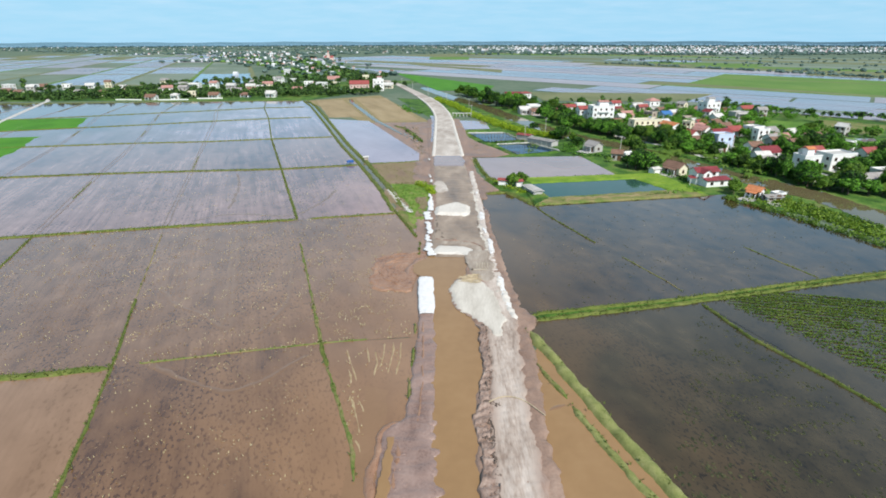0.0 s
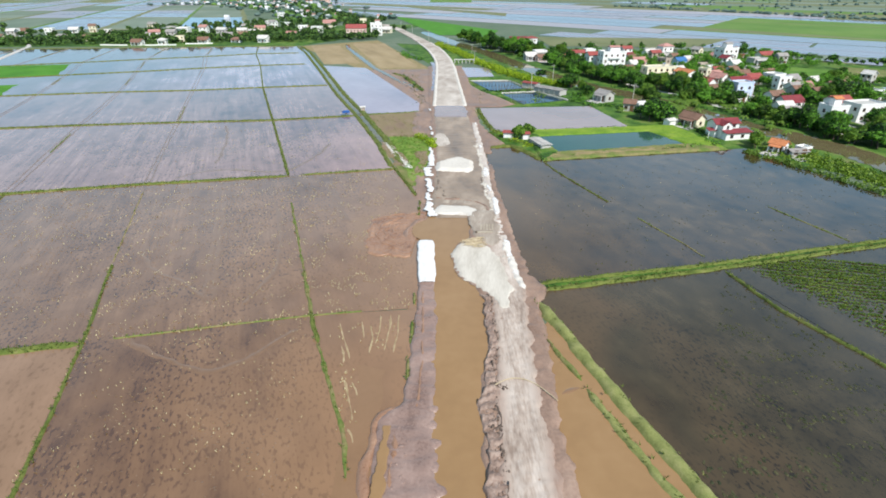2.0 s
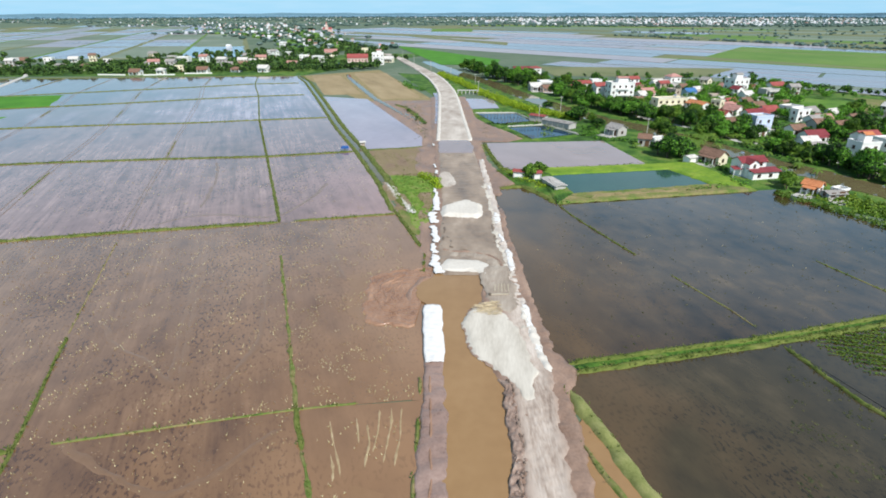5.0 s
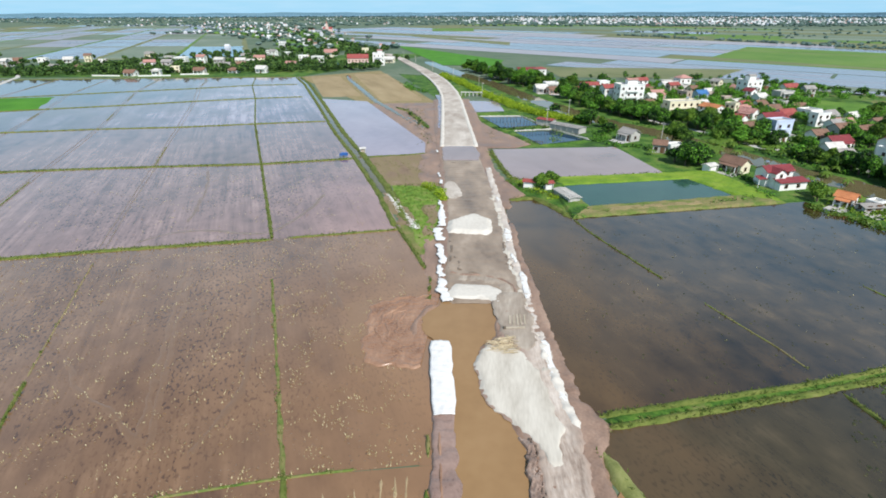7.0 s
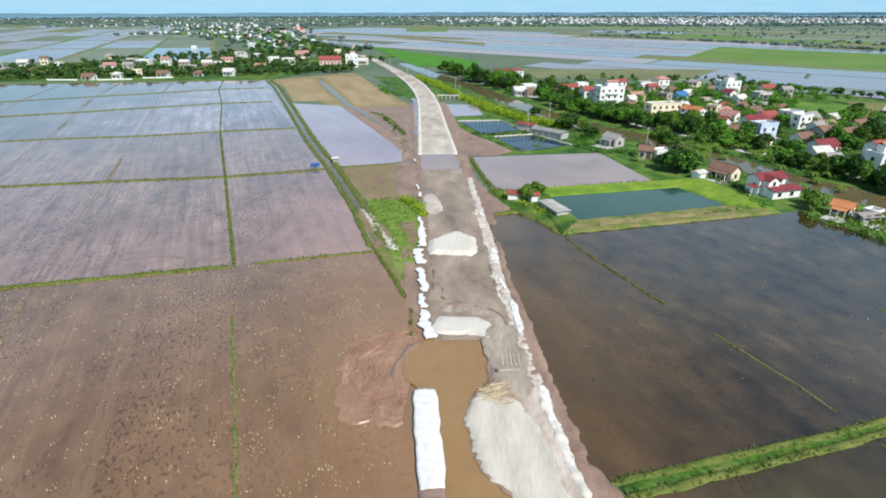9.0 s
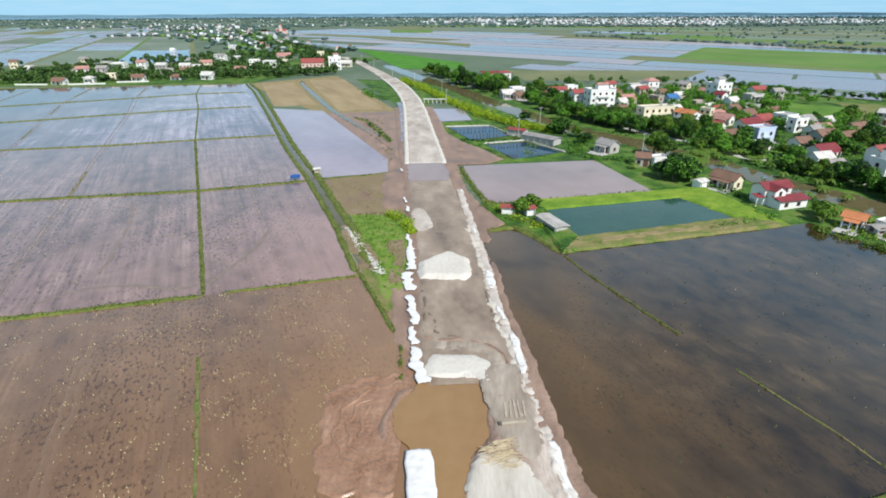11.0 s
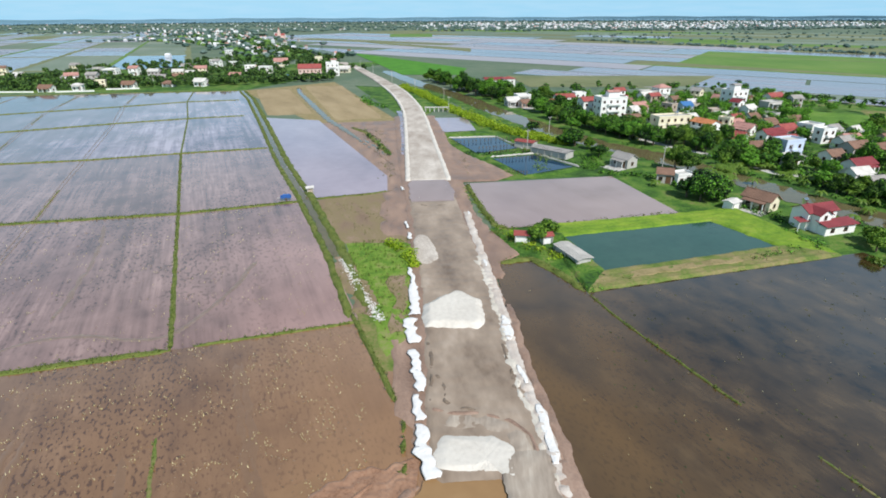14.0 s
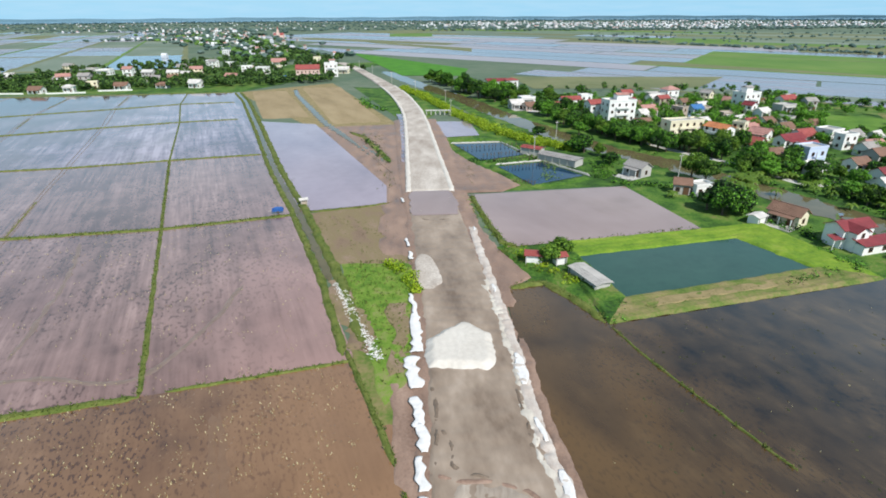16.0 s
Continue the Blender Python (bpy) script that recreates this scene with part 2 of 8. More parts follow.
DARK_MUD = paddy("dark_paddy_mud", [(0.018, 0.013, 0.006), (0.040, 0.030, 0.014), (0.058, 0.043, 0.020), (0.088, 0.064, 0.032)], 0.9, 0.16, 0.14, 0.30, 0.60, (0.05, 0.15), 1.68, 0.05,
                 (10.0, 46.0, (0.108, 0.067, 0.030)), 0.24, 0.10)
BROWN_MUD = paddy("brown_paddy_mud", [(0.010, 0.006, 0.003), (0.034, 0.021, 0.009), (0.056, 0.035, 0.015), (0.100, 0.064, 0.028)], 1.0, 0.14, 0.07, 0.42, 0.65, (0.04, 0.13), 1.85, 0.05,
                  (6.0, 58.0, (0.116, 0.065, 0.021)), 0.20, 0.10)
# lavender of the reflected sky is painted into this water's base colour
SKY_TINT_FLOOD = surface("sky_tinted_flood", [(0.225, 0.176, 0.205), (0.300, 0.240, 0.276), (0.36, 0.298, 0.335)], 22, 6, 0.10, 0.03, 1.55, 0.0, (1, 0.5, 1), -20, 0.2, mix=0.2)
# pinkish mud, its blue raised a little to imitate mirrored sky
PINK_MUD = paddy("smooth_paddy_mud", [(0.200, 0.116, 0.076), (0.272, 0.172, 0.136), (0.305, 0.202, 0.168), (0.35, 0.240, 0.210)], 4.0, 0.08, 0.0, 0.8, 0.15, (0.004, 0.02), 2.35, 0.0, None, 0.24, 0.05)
ROUGH_GROUND = surface("trodden_rough_ground", [(0.145, 0.096, 0.066), (0.205, 0.145, 0.096), (0.195, 0.155, 0.078), (0.240, 0.172, 0.118), (0.30, 0.22, 0.16)], 4, 8, 0.85, None, 1.4, 0.4, (1, 0.4, 1), FIELD_TURN, patch=0.4)
SILT_MUD = surface("settled_orange_silt", [(0.222, 0.122, 0.053), (0.246, 0.136, 0.060), (0.268, 0.150, 0.069)], 5, 6, 0.05, None, 2.2, 0.0)
TRACK_MUD = surface("pressed_wheel_mud", [(0.150, 0.108, 0.082), (0.200, 0.146, 0.118), (0.26, 0.192, 0.160)], 2.5, 6, 0.35, None, 1.4, 0.2, contrast=0.25)
WET_BANK = surface("wet_purplish_clay", [(0.130, 0.084, 0.068), (0.216, 0.145, 0.120), (0.278, 0.193, 0.162), (0.345, 0.250, 0.210)], 2.6, 7, 0.6, 0.18, 1.45, 0.5, (1, 0.4, 1), 0, 0.24, patch=0.3)
SMEAR = surface("smeared_paddy_mud", [(0.168, 0.092, 0.044), (0.196, 0.110, 0.054), (0.222, 0.126, 0.064)], 1.2, 6, 0.06, None, 2.15, 0.0, contrast=0.25)
STRAW = surface("trodden_straw", [(0.20, 0.135, 0.07), (0.33, 0.245, 0.14), (0.46, 0.365, 0.23)], 1.2, 6, 0.9, None, 1.4, 0.2)
DYKE_GRASS = surface("mixed_dyke_grass", [(0.045, 0.095, 0.012), (0.105, 0.150, 0.028), (0.19, 0.17, 0.065), (0.25, 0.195, 0.10)], 5, 8, 0.9, None, 1.4, 0.5, patch=0.3)
SILT_WATER = surface("silty_water", [(0.246, 0.147, 0.070), (0.276, 0.168, 0.080), (0.306, 0.190, 0.094)], 10, 6, 0.07, None, 1.4, 0.01)
POND_WATER = surface("pond_water", [(0.022, 0.062, 0.048), (0.030, 0.078, 0.060), (0.036, 0.090, 0.068)], 10, 6, 0.07, None, 1.33, 0.02)
BLUE_POND = surface("shrimp_pond_water", [(0.005, 0.022, 0.052), (0.008, 0.035, 0.072), (0.011, 0.046, 0.088)], 6, 6, 0.05, None, 1.33, 0.02)
CANAL_WATER = surface("canal_water", [(0.092, 0.080, 0.040), (0.118, 0.100, 0.050), (0.145, 0.120, 0.062)], 8, 6, 0.03, None, 1.33, 0.0)
GRASS = surface("bund_grass", [(0.040, 0.062, 0.010), (0.080, 0.112, 0.018), (0.128, 0.150, 0.032), (0.20, 0.180, 0.080)], 2.2, 7, 0.9, None, 1.4, 0.6, contrast=0.25)
LAND = surface("delta_land", [(0.060, 0.100, 0.058), (0.085, 0.130, 0.080), (0.115, 0.152, 0.098), (0.155, 0.178, 0.130)], 70, 9, 0.9, None, 1.4, 0.3, contrast=0.2)
MEADOW = surface("meadow_grass", [(0.009, 0.032, 0.004), (0.024, 0.072, 0.007), (0.050, 0.126, 0.012), (0.095, 0.170, 0.022), (0.150, 0.160, 0.052)], 6, 9, 0.9, None, 1.4, 0.7, contrast=0.17, patch=0.45)
BRIGHT_GRASS = surface("pond_bank_grass", [(0.055, 0.115, 0.010), (0.110, 0.205, 0.014), (0.17, 0.26, 0.022), (0.25, 0.29, 0.05)], 6, 8, 0.9, None, 1.4, 0.5)
MEADOW_BRIGHT = surface("field_grass", [(0.040, 0.105, 0.010), (0.070, 0.160, 0.014), (0.105, 0.205, 0.022), (0.15, 0.22, 0.045)], 12, 9, 0.9, None, 1.4, 0.4, patch=0.3)
VERGE_GRASS = surface("verge_grass", [(0.045, 0.105, 0.010), (0.085, 0.170, 0.016), (0.135, 0.225, 0.026), (0.195, 0.220, 0.065), (0.22, 0.185, 0.095)], 2.4, 7, 0.9, None, 1.4, 0.6, patch=0.45)
DRY_GRASS = surface("dry_bank_grass", [(0.13, 0.12, 0.04), (0.24, 0.19, 0.09), (0.32, 0.25, 0.13)], 3, 7, 0.9, None, 1.4, 0.5)
PALE_GRASS = surface("pale_bund_grass", [(0.105, 0.125, 0.032), (0.190, 0.205, 0.064), (0.285, 0.275, 0.115)], 1.6, 7, 0.9, None, 1.4, 0.5)
BLADES = surface("grass_blades", [(0.060, 0.100, 0.012), (0.112, 0.158, 0.026), (0.21, 0.21, 0.07)], 3, 7, 0.85, None, 1.4, 0.0, islands=0.4, leaf=0.4)
DRY_BLADES = surface("dry_blades", [(0.27, 0.225, 0.105), (0.40, 0.345, 0.18), (0.54, 0.47, 0.29)], 3, 7, 0.85, None, 1.4, 0.0, islands=0.4)
RICE = surface("young_rice", [(0.030, 0.125, 0.005), (0.055, 0.19, 0.008), (0.085, 0.25, 0.015)], 14, 9, 0.9, None, 1.4, 0.3)
RICE_FAR = surface("far_rice", [(0.06, 0.14, 0.020), (0.10, 0.19, 0.032), (0.15, 0.22, 0.05)], 60, 7, 0.9, None, 1.4, 0.1)
OLIVE = surface("fallow_field", [(0.10, 0.125, 0.055), (0.15, 0.165, 0.075), (0.20, 0.20, 0.10)], 40, 7, 0.9, None, 1.4, 0.1)
TAN = surface("harvested_field", [(0.20, 0.15, 0.08), (0.29, 0.22, 0.12), (0.36, 0.28, 0.165)], 9, 7, 0.9, None, 1.4, 0.2, (1, 0.3, 1), FIELD_TURN, rows=(1.3, 0.03), patch=0.3)
SPOIL = surface("red_earth_spoil", [(0.150, 0.080, 0.048), (0.248, 0.140, 0.088), (0.302, 0.178, 0.116), (0.37, 0.236, 0.160)], 2.2, 7, 0.5, 0.2, 1.4, 0.4, (1, 0.5, 1), 20, 0.2)
EARTH = surface("reddish_earth", [(0.125, 0.078, 0.056), (0.215, 0.141, 0.104), (0.285, 0.192, 0.144), (0.36, 0.256, 0.196)], 3.0, 8, 0.75, 0.35, 1.4, 0.5, (1, 0.4, 1), 0, 0.24, patch=0.3)
CLODS = surface("raw_mud_clods", [(0.12, 0.082, 0.064), (0.26, 0.185, 0.148), (0.40, 0.315, 0.265)], 1.6, 5, 0.8, 0.4, 1.4, 0.8)
GREY_SAND = surface("damp_grey_sand", [(0.155, 0.112, 0.080), (0.240, 0.183, 0.137), (0.300, 0.236, 0.181), (0.375, 0.305, 0.245)], 5, 6, 0.7, 0.35, 1.4, 0.06, (1, 0.45, 1), -4, 0.18, fine_stretch=True, mix=0.25, patch=0.25)
TRACK = surface("pale_track_sand", [(0.23, 0.172, 0.136), (0.37, 0.300, 0.250), (0.48, 0.408, 0.352), (0.60, 0.535, 0.475)], 1.6, 6, 0.9, None, 1.4, 0.5, (1.0, 0.20, 1), -1, 0.20, mix=0.45, fine_stretch=True, patch=0.40, lane=(11.9, 1.6, 1.9, (0.285, 0.200, 0.158), 0.045))
GRAVEL = surface("road_base_gravel", [(0.28, 0.235, 0.195), (0.375, 0.325, 0.28), (0.455, 0.405, 0.355), (0.58, 0.53, 0.475)], 4, 9, 0.9, None, 1.4, 0.3, (0.9, 0.4, 1), 4, 0.17, mix=0.45, patch=0.45)
DECK_SAND = surface("trampled_deck_sand", [(0.19, 0.15, 0.115), (0.28, 0.23, 0.185), (0.36, 0.305, 0.25), (0.48, 0.425, 0.36)], 3.5, 7, 0.85, None, 1.4, 0.2, (1.1, 0.25, 1), 8, 0.2, fine_stretch=True, patch=0.3)
STAIN = surface("wet_dark_sand", [(0.12, 0.088, 0.064), (0.165, 0.125, 0.092), (0.21, 0.165, 0.125)], 1.5, 6, 0.5, None, 1.4, 0.1)
WHITE_SAND = surface("white_sand", [(0.48, 0.443, 0.393), (0.56, 0.524, 0.470), (0.62, 0.585, 0.53)], 5, 8, 0.95, None, 1.4, 0.2)
PALE_SAND = surface("pale_grey_sand", [(0.36, 0.32, 0.265), (0.47, 0.43, 0.37), (0.55, 0.51, 0.445), (0.61, 0.57, 0.50)], 2.6, 7, 0.95, None, 1.4, 0.2, (1.1, 0.22, 1), 6, 0.21, fine_stretch=True)
EDGE_SAND = surface("edge_sand_and_rubbish", [(0.34, 0.275, 0.235), (0.43, 0.37, 0.325), (0.51, 0.465, 0.42), (0.60, 0.56, 0.52)], 1.3, 6, 0.9, None, 1.4, 0.3, (1, 0.35, 1), 0, 0.24, patch=0.25)
SHEET = surface("white_plastic_sheet", [(0.60, 0.585, 0.565), (0.68, 0.668, 0.65), (0.74, 0.73, 0.715)], 1.2, 5, 0.45, None, 1.45, 0.4)
CONCRETE = surface("weathered_concrete", [(0.30, 0.29, 0.27), (0.42, 0.41, 0.38), (0.52, 0.51, 0.48)], 2, 8, 0.85, None, 1.45, 0.2)
ASPHALT = surface("village_road_concrete", [(0.36, 0.35, 0.33), (0.46, 0.45, 0.42), (0.54, 0.53, 0.50)], 6, 8, 0.85, None, 1.45, 0.1)
RUBBLE = surface("pale_rubble", [(0.45, 0.43, 0.40), (0.62, 0.60, 0.57), (0.75, 0.74, 0.72)], 0.6, 5, 0.9, None, 1.45, 0.3, islands=0.3)
BAMBOO = surface("dry_bamboo", [(0.30, 0.235, 0.14), (0.42, 0.34, 0.22), (0.52, 0.44, 0.31)], 0.8, 6, 0.7, None, 1.45, 0.2, islands=0.3)
PALE_TIMBER = surface("pale_timber", [(0.27, 0.225, 0.165), (0.36, 0.305, 0.23), (0.46, 0.40, 0.315)], 0.8, 6, 0.8, None, 1.45, 0.2, per_object=0.3)
BARK = surface("bark", [(0.06, 0.045, 0.03), (0.11, 0.085, 0.06), (0.16, 0.13, 0.10)], 0.6, 6, 0.95, None, 1.4, 0.6)
GLASS = surface("dark_window_glass", [(0.012, 0.016, 0.02), (0.02, 0.026, 0.03)], 1.5, 4, 0.06, None, 1.5, 0.0)
FRAME_WOOD = surface("brown_window_frame", [(0.10, 0.05, 0.025), (0.16, 0.085, 0.045)], 0.5, 6, 0.6, None, 1.45, 0.1)
STEEL = surface("stainless_steel", [(0.55, 0.56, 0.57), (0.65, 0.66, 0.67)], 0.8, 5, 0.25, None, 1.45, 0.0, metal=1.0)
BLUE_PAINT = surface("blue_sheet_metal", [(0.02, 0.08, 0.28), (0.03, 0.12, 0.38)], 1.0, 5, 0.45, None, 1.45, 0.1)
LEAVES = surface("tree_leaves", [(0.003, 0.014, 0.002), (0.012, 0.050, 0.005), (0.044, 0.150, 0.010), (0.125, 0.310, 0.022)], 2.0, 4, 0.65, None, 1.35, 0.0, per_object=0.44, islands=0.7, leaf=0.05)
LIGHT_LEAVES = surface("light_tree_leaves", [(0.009, 0.032, 0.003), (0.032, 0.090, 0.007), (0.082, 0.180, 0.014), (0.170, 0.295, 0.032)], 2.0, 4, 0.65, None, 1.35, 0.0, per_object=0.34, islands=0.5, leaf=0.2)
LEVEE_LEAVES = surface("levee_plants", [(0.050, 0.110, 0.007), (0.105, 0.195, 0.012), (0.170, 0.285, 0.020), (0.25, 0.35, 0.05)], 2.0, 4, 0.65, None, 1.35, 0.0, islands=0.5, leaf=0.25)
WOOD_LEAVES = surface("village_wood_leaves", [(0.004, 0.016, 0.004), (0.016, 0.050, 0.010), (0.046, 0.112, 0.022), (0.110, 0.205, 0.040)], 9.0, 4, 0.7, None, 1.35, 0.0, islands=0.7, leaf=0.06)
YELLOW_LEAVES = surface("yellow_green_leaves", [(0.15, 0.26, 0.010), (0.27, 0.40, 0.015), (0.40, 0.50, 0.03)], 2.0, 4, 0.6, None, 1.4, 0.0, islands=0.5, leaf=0.35)
PALM_LEAVES = surface("banana_leaves", [(0.06, 0.13, 0.012), (0.11, 0.20, 0.02), (0.18, 0.27, 0.04)], 1.0, 4, 0.5, None, 1.4, 0.0, islands=0.4, leaf=0.35)
# leaf green shifted blue and lighter: distance haze put into the colour
HAZY_LEAVES = surface("hazy_far_foliage", [(0.040, 0.080, 0.068), (0.070, 0.118, 0.102), (0.110, 0.160, 0.140)], 9.0, 4, 0.9, None, 1.4, 0.0, islands=0.5)
WALLS, ROOFS = {}, {}
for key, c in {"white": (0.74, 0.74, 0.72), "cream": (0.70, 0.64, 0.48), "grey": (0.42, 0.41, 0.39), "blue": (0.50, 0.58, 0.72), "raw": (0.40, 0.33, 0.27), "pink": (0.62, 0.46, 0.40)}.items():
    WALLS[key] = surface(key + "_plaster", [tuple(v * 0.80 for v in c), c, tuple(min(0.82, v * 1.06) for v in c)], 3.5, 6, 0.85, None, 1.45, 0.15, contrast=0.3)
for key, c in {"red": (0.29, 0.070, 0.062), "maroon": (0.20, 0.034, 0.040), "orange": (0.52, 0.20, 0.085), "brown": (0.20, 0.115, 0.08), "grey": (0.30, 0.28, 0.265), "blue": (0.045, 0.15, 0.34), "pink": (0.40, 0.21, 0.18), "pale": (0.55, 0.53, 0.50), "ash": (0.42, 0.40, 0.37)}.items():
    ROOFS[key] = surface(key + "_roof_tiles", [tuple(v * 0.65 for v in c), c, tuple(v * 1.25 for v in c)], 2.2, 7, 0.7, None, 1.45, 0.3, contrast=0.26)


# ---- small tools ----
def wobble(x, y, seed, size):
    """Smooth uneven height between about -1 and 1, for arrays."""
    r = np.random.RandomState(seed)
    out = np.zeros(np.broadcast(x, y).shape)
    for k in range(7):
        a, f, p = r.uniform(0, 6.283), r.uniform(0.5, 2.2) / size, r.uniform(0, 6.283)
        out = out + np.sin(6.283 * f * (np.cos(a) * x + np.sin(a) * y) + p) / 3.0
    return out


def mesh(name, verts, faces, material, smooth=False):
    me = bpy.data.meshes.new(name)
    me.from_pydata(np.asarray(verts).tolist(), [], faces if isinstance(faces, list) else faces.tolist())
    me.materials.append(material)
    if smooth:
        me.shade_smooth()
    me.update()
    return me


def part(name, data, parent, label="", m=None):
    ob = new(name, data)
    ob.parent = parent
    if m is not None:
        ob.matrix_basis = m
    if label:
        ob["label"] = label
    return ob


def bm_mesh(name, bm, material):
    me = bpy.data.meshes.new(name)
    bm.to_mesh(me)
    bm.free()
    me.materials.append(material)
    return me


def add_box(bm, x0, x1, y0, y1, z0, z1):
    v = [bm.verts.new(p) for p in ((x0, y0, z0), (x1, y0, z0), (x1, y1, z0), (x0, y1, z0), (x0, y0, z1), (x1, y0, z1), (x1, y1, z1), (x0, y1, z1))]
    for q in ((3, 2, 1, 0), (4, 5, 6, 7), (0, 1, 5, 4), (1, 2, 6, 5), (2, 3, 7, 6), (3, 0, 4, 7)):
        bm.faces.new([v[k] for k in q])


def box_mesh(name, x0, x1, y0, y1, z0, z1, material):
    bm = bmesh.new()
    add_box(bm, x0, x1, y0, y1, z0, z1)
    return bm_mesh(name, bm, material)


def grid_faces(rows, cols):
    i = np.arange(rows - 1)[:, None] * cols + np.arange(cols - 1)[None, :]
    i = i.ravel()
    return np.stack([i, i + 1, i + cols + 1, i + cols], axis=1)


def structure(name, data, label, category):
    return tagged(new(name, data), label, category, kind="structure")


def quad_sheet(name, corners, z, material, label, category="field", n=12, rough_z=0.0, seed=0, size=6.0, edge=0.0, sides=True):
    """A four-cornered sheet of ground or water between corners given round it."""
    a, b, c, d = [np.array(p, float) for p in corners]
    s, t = np.meshgrid(np.linspace(0, 1, n), np.linspace(0, 1, n))
    s, t = s.ravel()[:, None], t.ravel()[:, None]
    p = (a * (1 - s) + b * s) * (1 - t) + (d * (1 - s) + c * s) * t
    if edge:
        p = p + edge * np.stack([wobble(p[:, 0], p[:, 1], seed + 5, 9.0), wobble(p[:, 0], p[:, 1], seed + 6, 9.0)], axis=1)
    h = z + rough_z * wobble(p[:, 0], p[:, 1], seed, size)
    if rough_z:
        rim = np.minimum(np.minimum(s, 1 - s) if sides else 1.0, np.minimum(t, 1 - t)).ravel()
        ease = np.clip(rim * n / (4.0 if z > 0.3 else 1.0), 0, 1)
        h = h - (0.55 if z > 0.3 else 0.25) * (1 - ease * ease * (3 - 2 * ease))
    return structure(name, mesh(name, np.column_stack([p, h]), grid_faces(n, n), material, True), label, category)


def band(name, rows, top, material, label, category="ground", low=-0.2, step=1.0, cols=9, jag=0.25, rough_z=0.06, seed=1, shoulder=0.10):
    """A strip of ground that runs along y; rows: y, left x, right x."""
    ys = np.arange(rows[0][0], rows[-1][0] + step, step)
    ry = [r[0] for r in rows]
    left, right = np.interp(ys, ry, [r[1] for r in rows]), np.interp(ys, ry, [r[2] for r in rows])
    left = left + jag * (wobble(ys, 0 * ys, seed, 7.0) + 0.6 * wobble(ys, 0 * ys, seed + 1, 2.2))
    right = right + jag * (wobble(ys, 0 * ys, seed + 2, 7.0) + 0.6 * wobble(ys, 0 * ys, seed + 3, 2.2))
    s = np.concatenate([[0, shoulder * 0.5], np.linspace(shoulder, 1 - shoulder, cols - 4), [1 - shoulder * 0.5, 1]])
    x = left[:, None] + (right - left)[:, None] * s[None, :]
    y = np.repeat(ys[:, None], cols, axis=1)
    prof = np.ones(cols)
    prof[[0, -1]], prof[[1, -2]] = 0, 0.72
    run_out = np.clip(0.15 + np.minimum(ys - ys[0], ys[-1] - ys) / 1.2, 0, 1)[:, None]
    z = low + (top - low) * prof[None, :] * run_out + rough_z * (wobble(x, y, seed + 4, 3.0) + 0.5 * wobble(x, y, seed + 5, 1.0)) * prof[None, :]
    return structure(name, mesh(name, np.stack([x.ravel(), y.ravel(), z.ravel()], axis=1), grid_faces(len(ys), cols), material, True), label, category)


def ridge(name, points, width, height, material, label, category="bund", seed=1, step=0.7, low=-0.1, wild=1.0):
    """An earth bank or bund along a line of points, with uneven sides."""
    pts = np.array(points, float)
    seg = np.hypot(*np.diff(pts, axis=0).T)
    run = np.concatenate([[0], np.cumsum(seg)])
    d = np.linspace(0, run[-1], max(3, int(run[-1] / step)))
    c = np.stack([np.interp(d, run, pts[:, 0]), np.interp(d, run, pts[:, 1])], axis=1)
    tan = np.gradient(c, axis=0)
    tan /= np.linalg.norm(tan, axis=1)[:, None] + 1e-9
    nor = np.stack([-tan[:, 1], tan[:, 0]], axis=1)
    across = np.array([-0.5, -0.34, -0.15, 0.12, 0.33, 0.5])
    prof = np.array([0.0, 0.75, 1.0, 0.96, 0.7, 0.0])
    w = width * (1 + wild * (0.22 * wobble(d, 0 * d, seed, 6.0) + 0.15 * wobble(d, 0 * d, seed + 1, 1.9)))
    w = w * np.clip(np.minimum(d, run[-1] - d) / (1.0 * width), 0.4, 1)
    shift = wild * 0.16 * width * wobble(d, 0 * d, seed + 2, 9.0)
    off = shift[:, None] + w[:, None] * across[None, :]
    x, y = c[:, :1] + nor[:, :1] * off, c[:, 1:] + nor[:, 1:] * off
    h = height * (1 + 0.25 * wobble(d, 0 * d, seed + 3, 3.0)) * np.clip(np.minimum(d, run[-1] - d) / (1.3 * width), 0.12, 1)
    z = low + (h[:, None] - low) * prof[None, :] + 0.12 * height * wobble(x, y, seed + 4, 1.2) * (prof > 0)[None, :]
    me = mesh(name, np.stack([x.ravel(), y.ravel(), z.ravel()], axis=1), grid_faces(len(d), 6), material, True)
    return structure(name, me, label, category)


def smooth(points, times=2):
    """A line with its corners cut."""
    for _ in range(times):
        cut = [points[0]]
        for a, b in zip(points, points[1:]):
            cut += [(a[0] * 0.75 + b[0] * 0.25, a[1] * 0.75 + b[1] * 0.25), (a[0] * 0.25 + b[0] * 0.75, a[1] * 0.25 + b[1] * 0.75)]
        points = cut + [points[-1]]
    return points


def tufts(points, size, rng, lean=0.5, blades=3):
    """Triangular blades, a few to each point (x, y, z)."""
    p = np.repeat(np.asarray(points), blades, axis=0)
    k = len(p)
    a = rng.uniform(0, 6.283, k)
    s = size * rng.uniform(0.6, 1.5, k)
    base = 0.30 * s
    dx, dy = np.cos(a), np.sin(a)
    v0 = p + np.stack([-dy * base, dx * base, 0 * a - 0.03], axis=1)
    v1 = p + np.stack([dy * base, -dx * base, 0 * a - 0.03], axis=1)
    v2 = p + np.stack([dx * s * lean + rng.normal(0, 0.2, k) * s, dy * s * lean + rng.normal(0, 0.2, k) * s, s], axis=1)
    v = np.stack([v0, v1, v2], axis=1).reshape(-1, 3)
    return v, np.arange(len(v)).reshape(-1, 3)


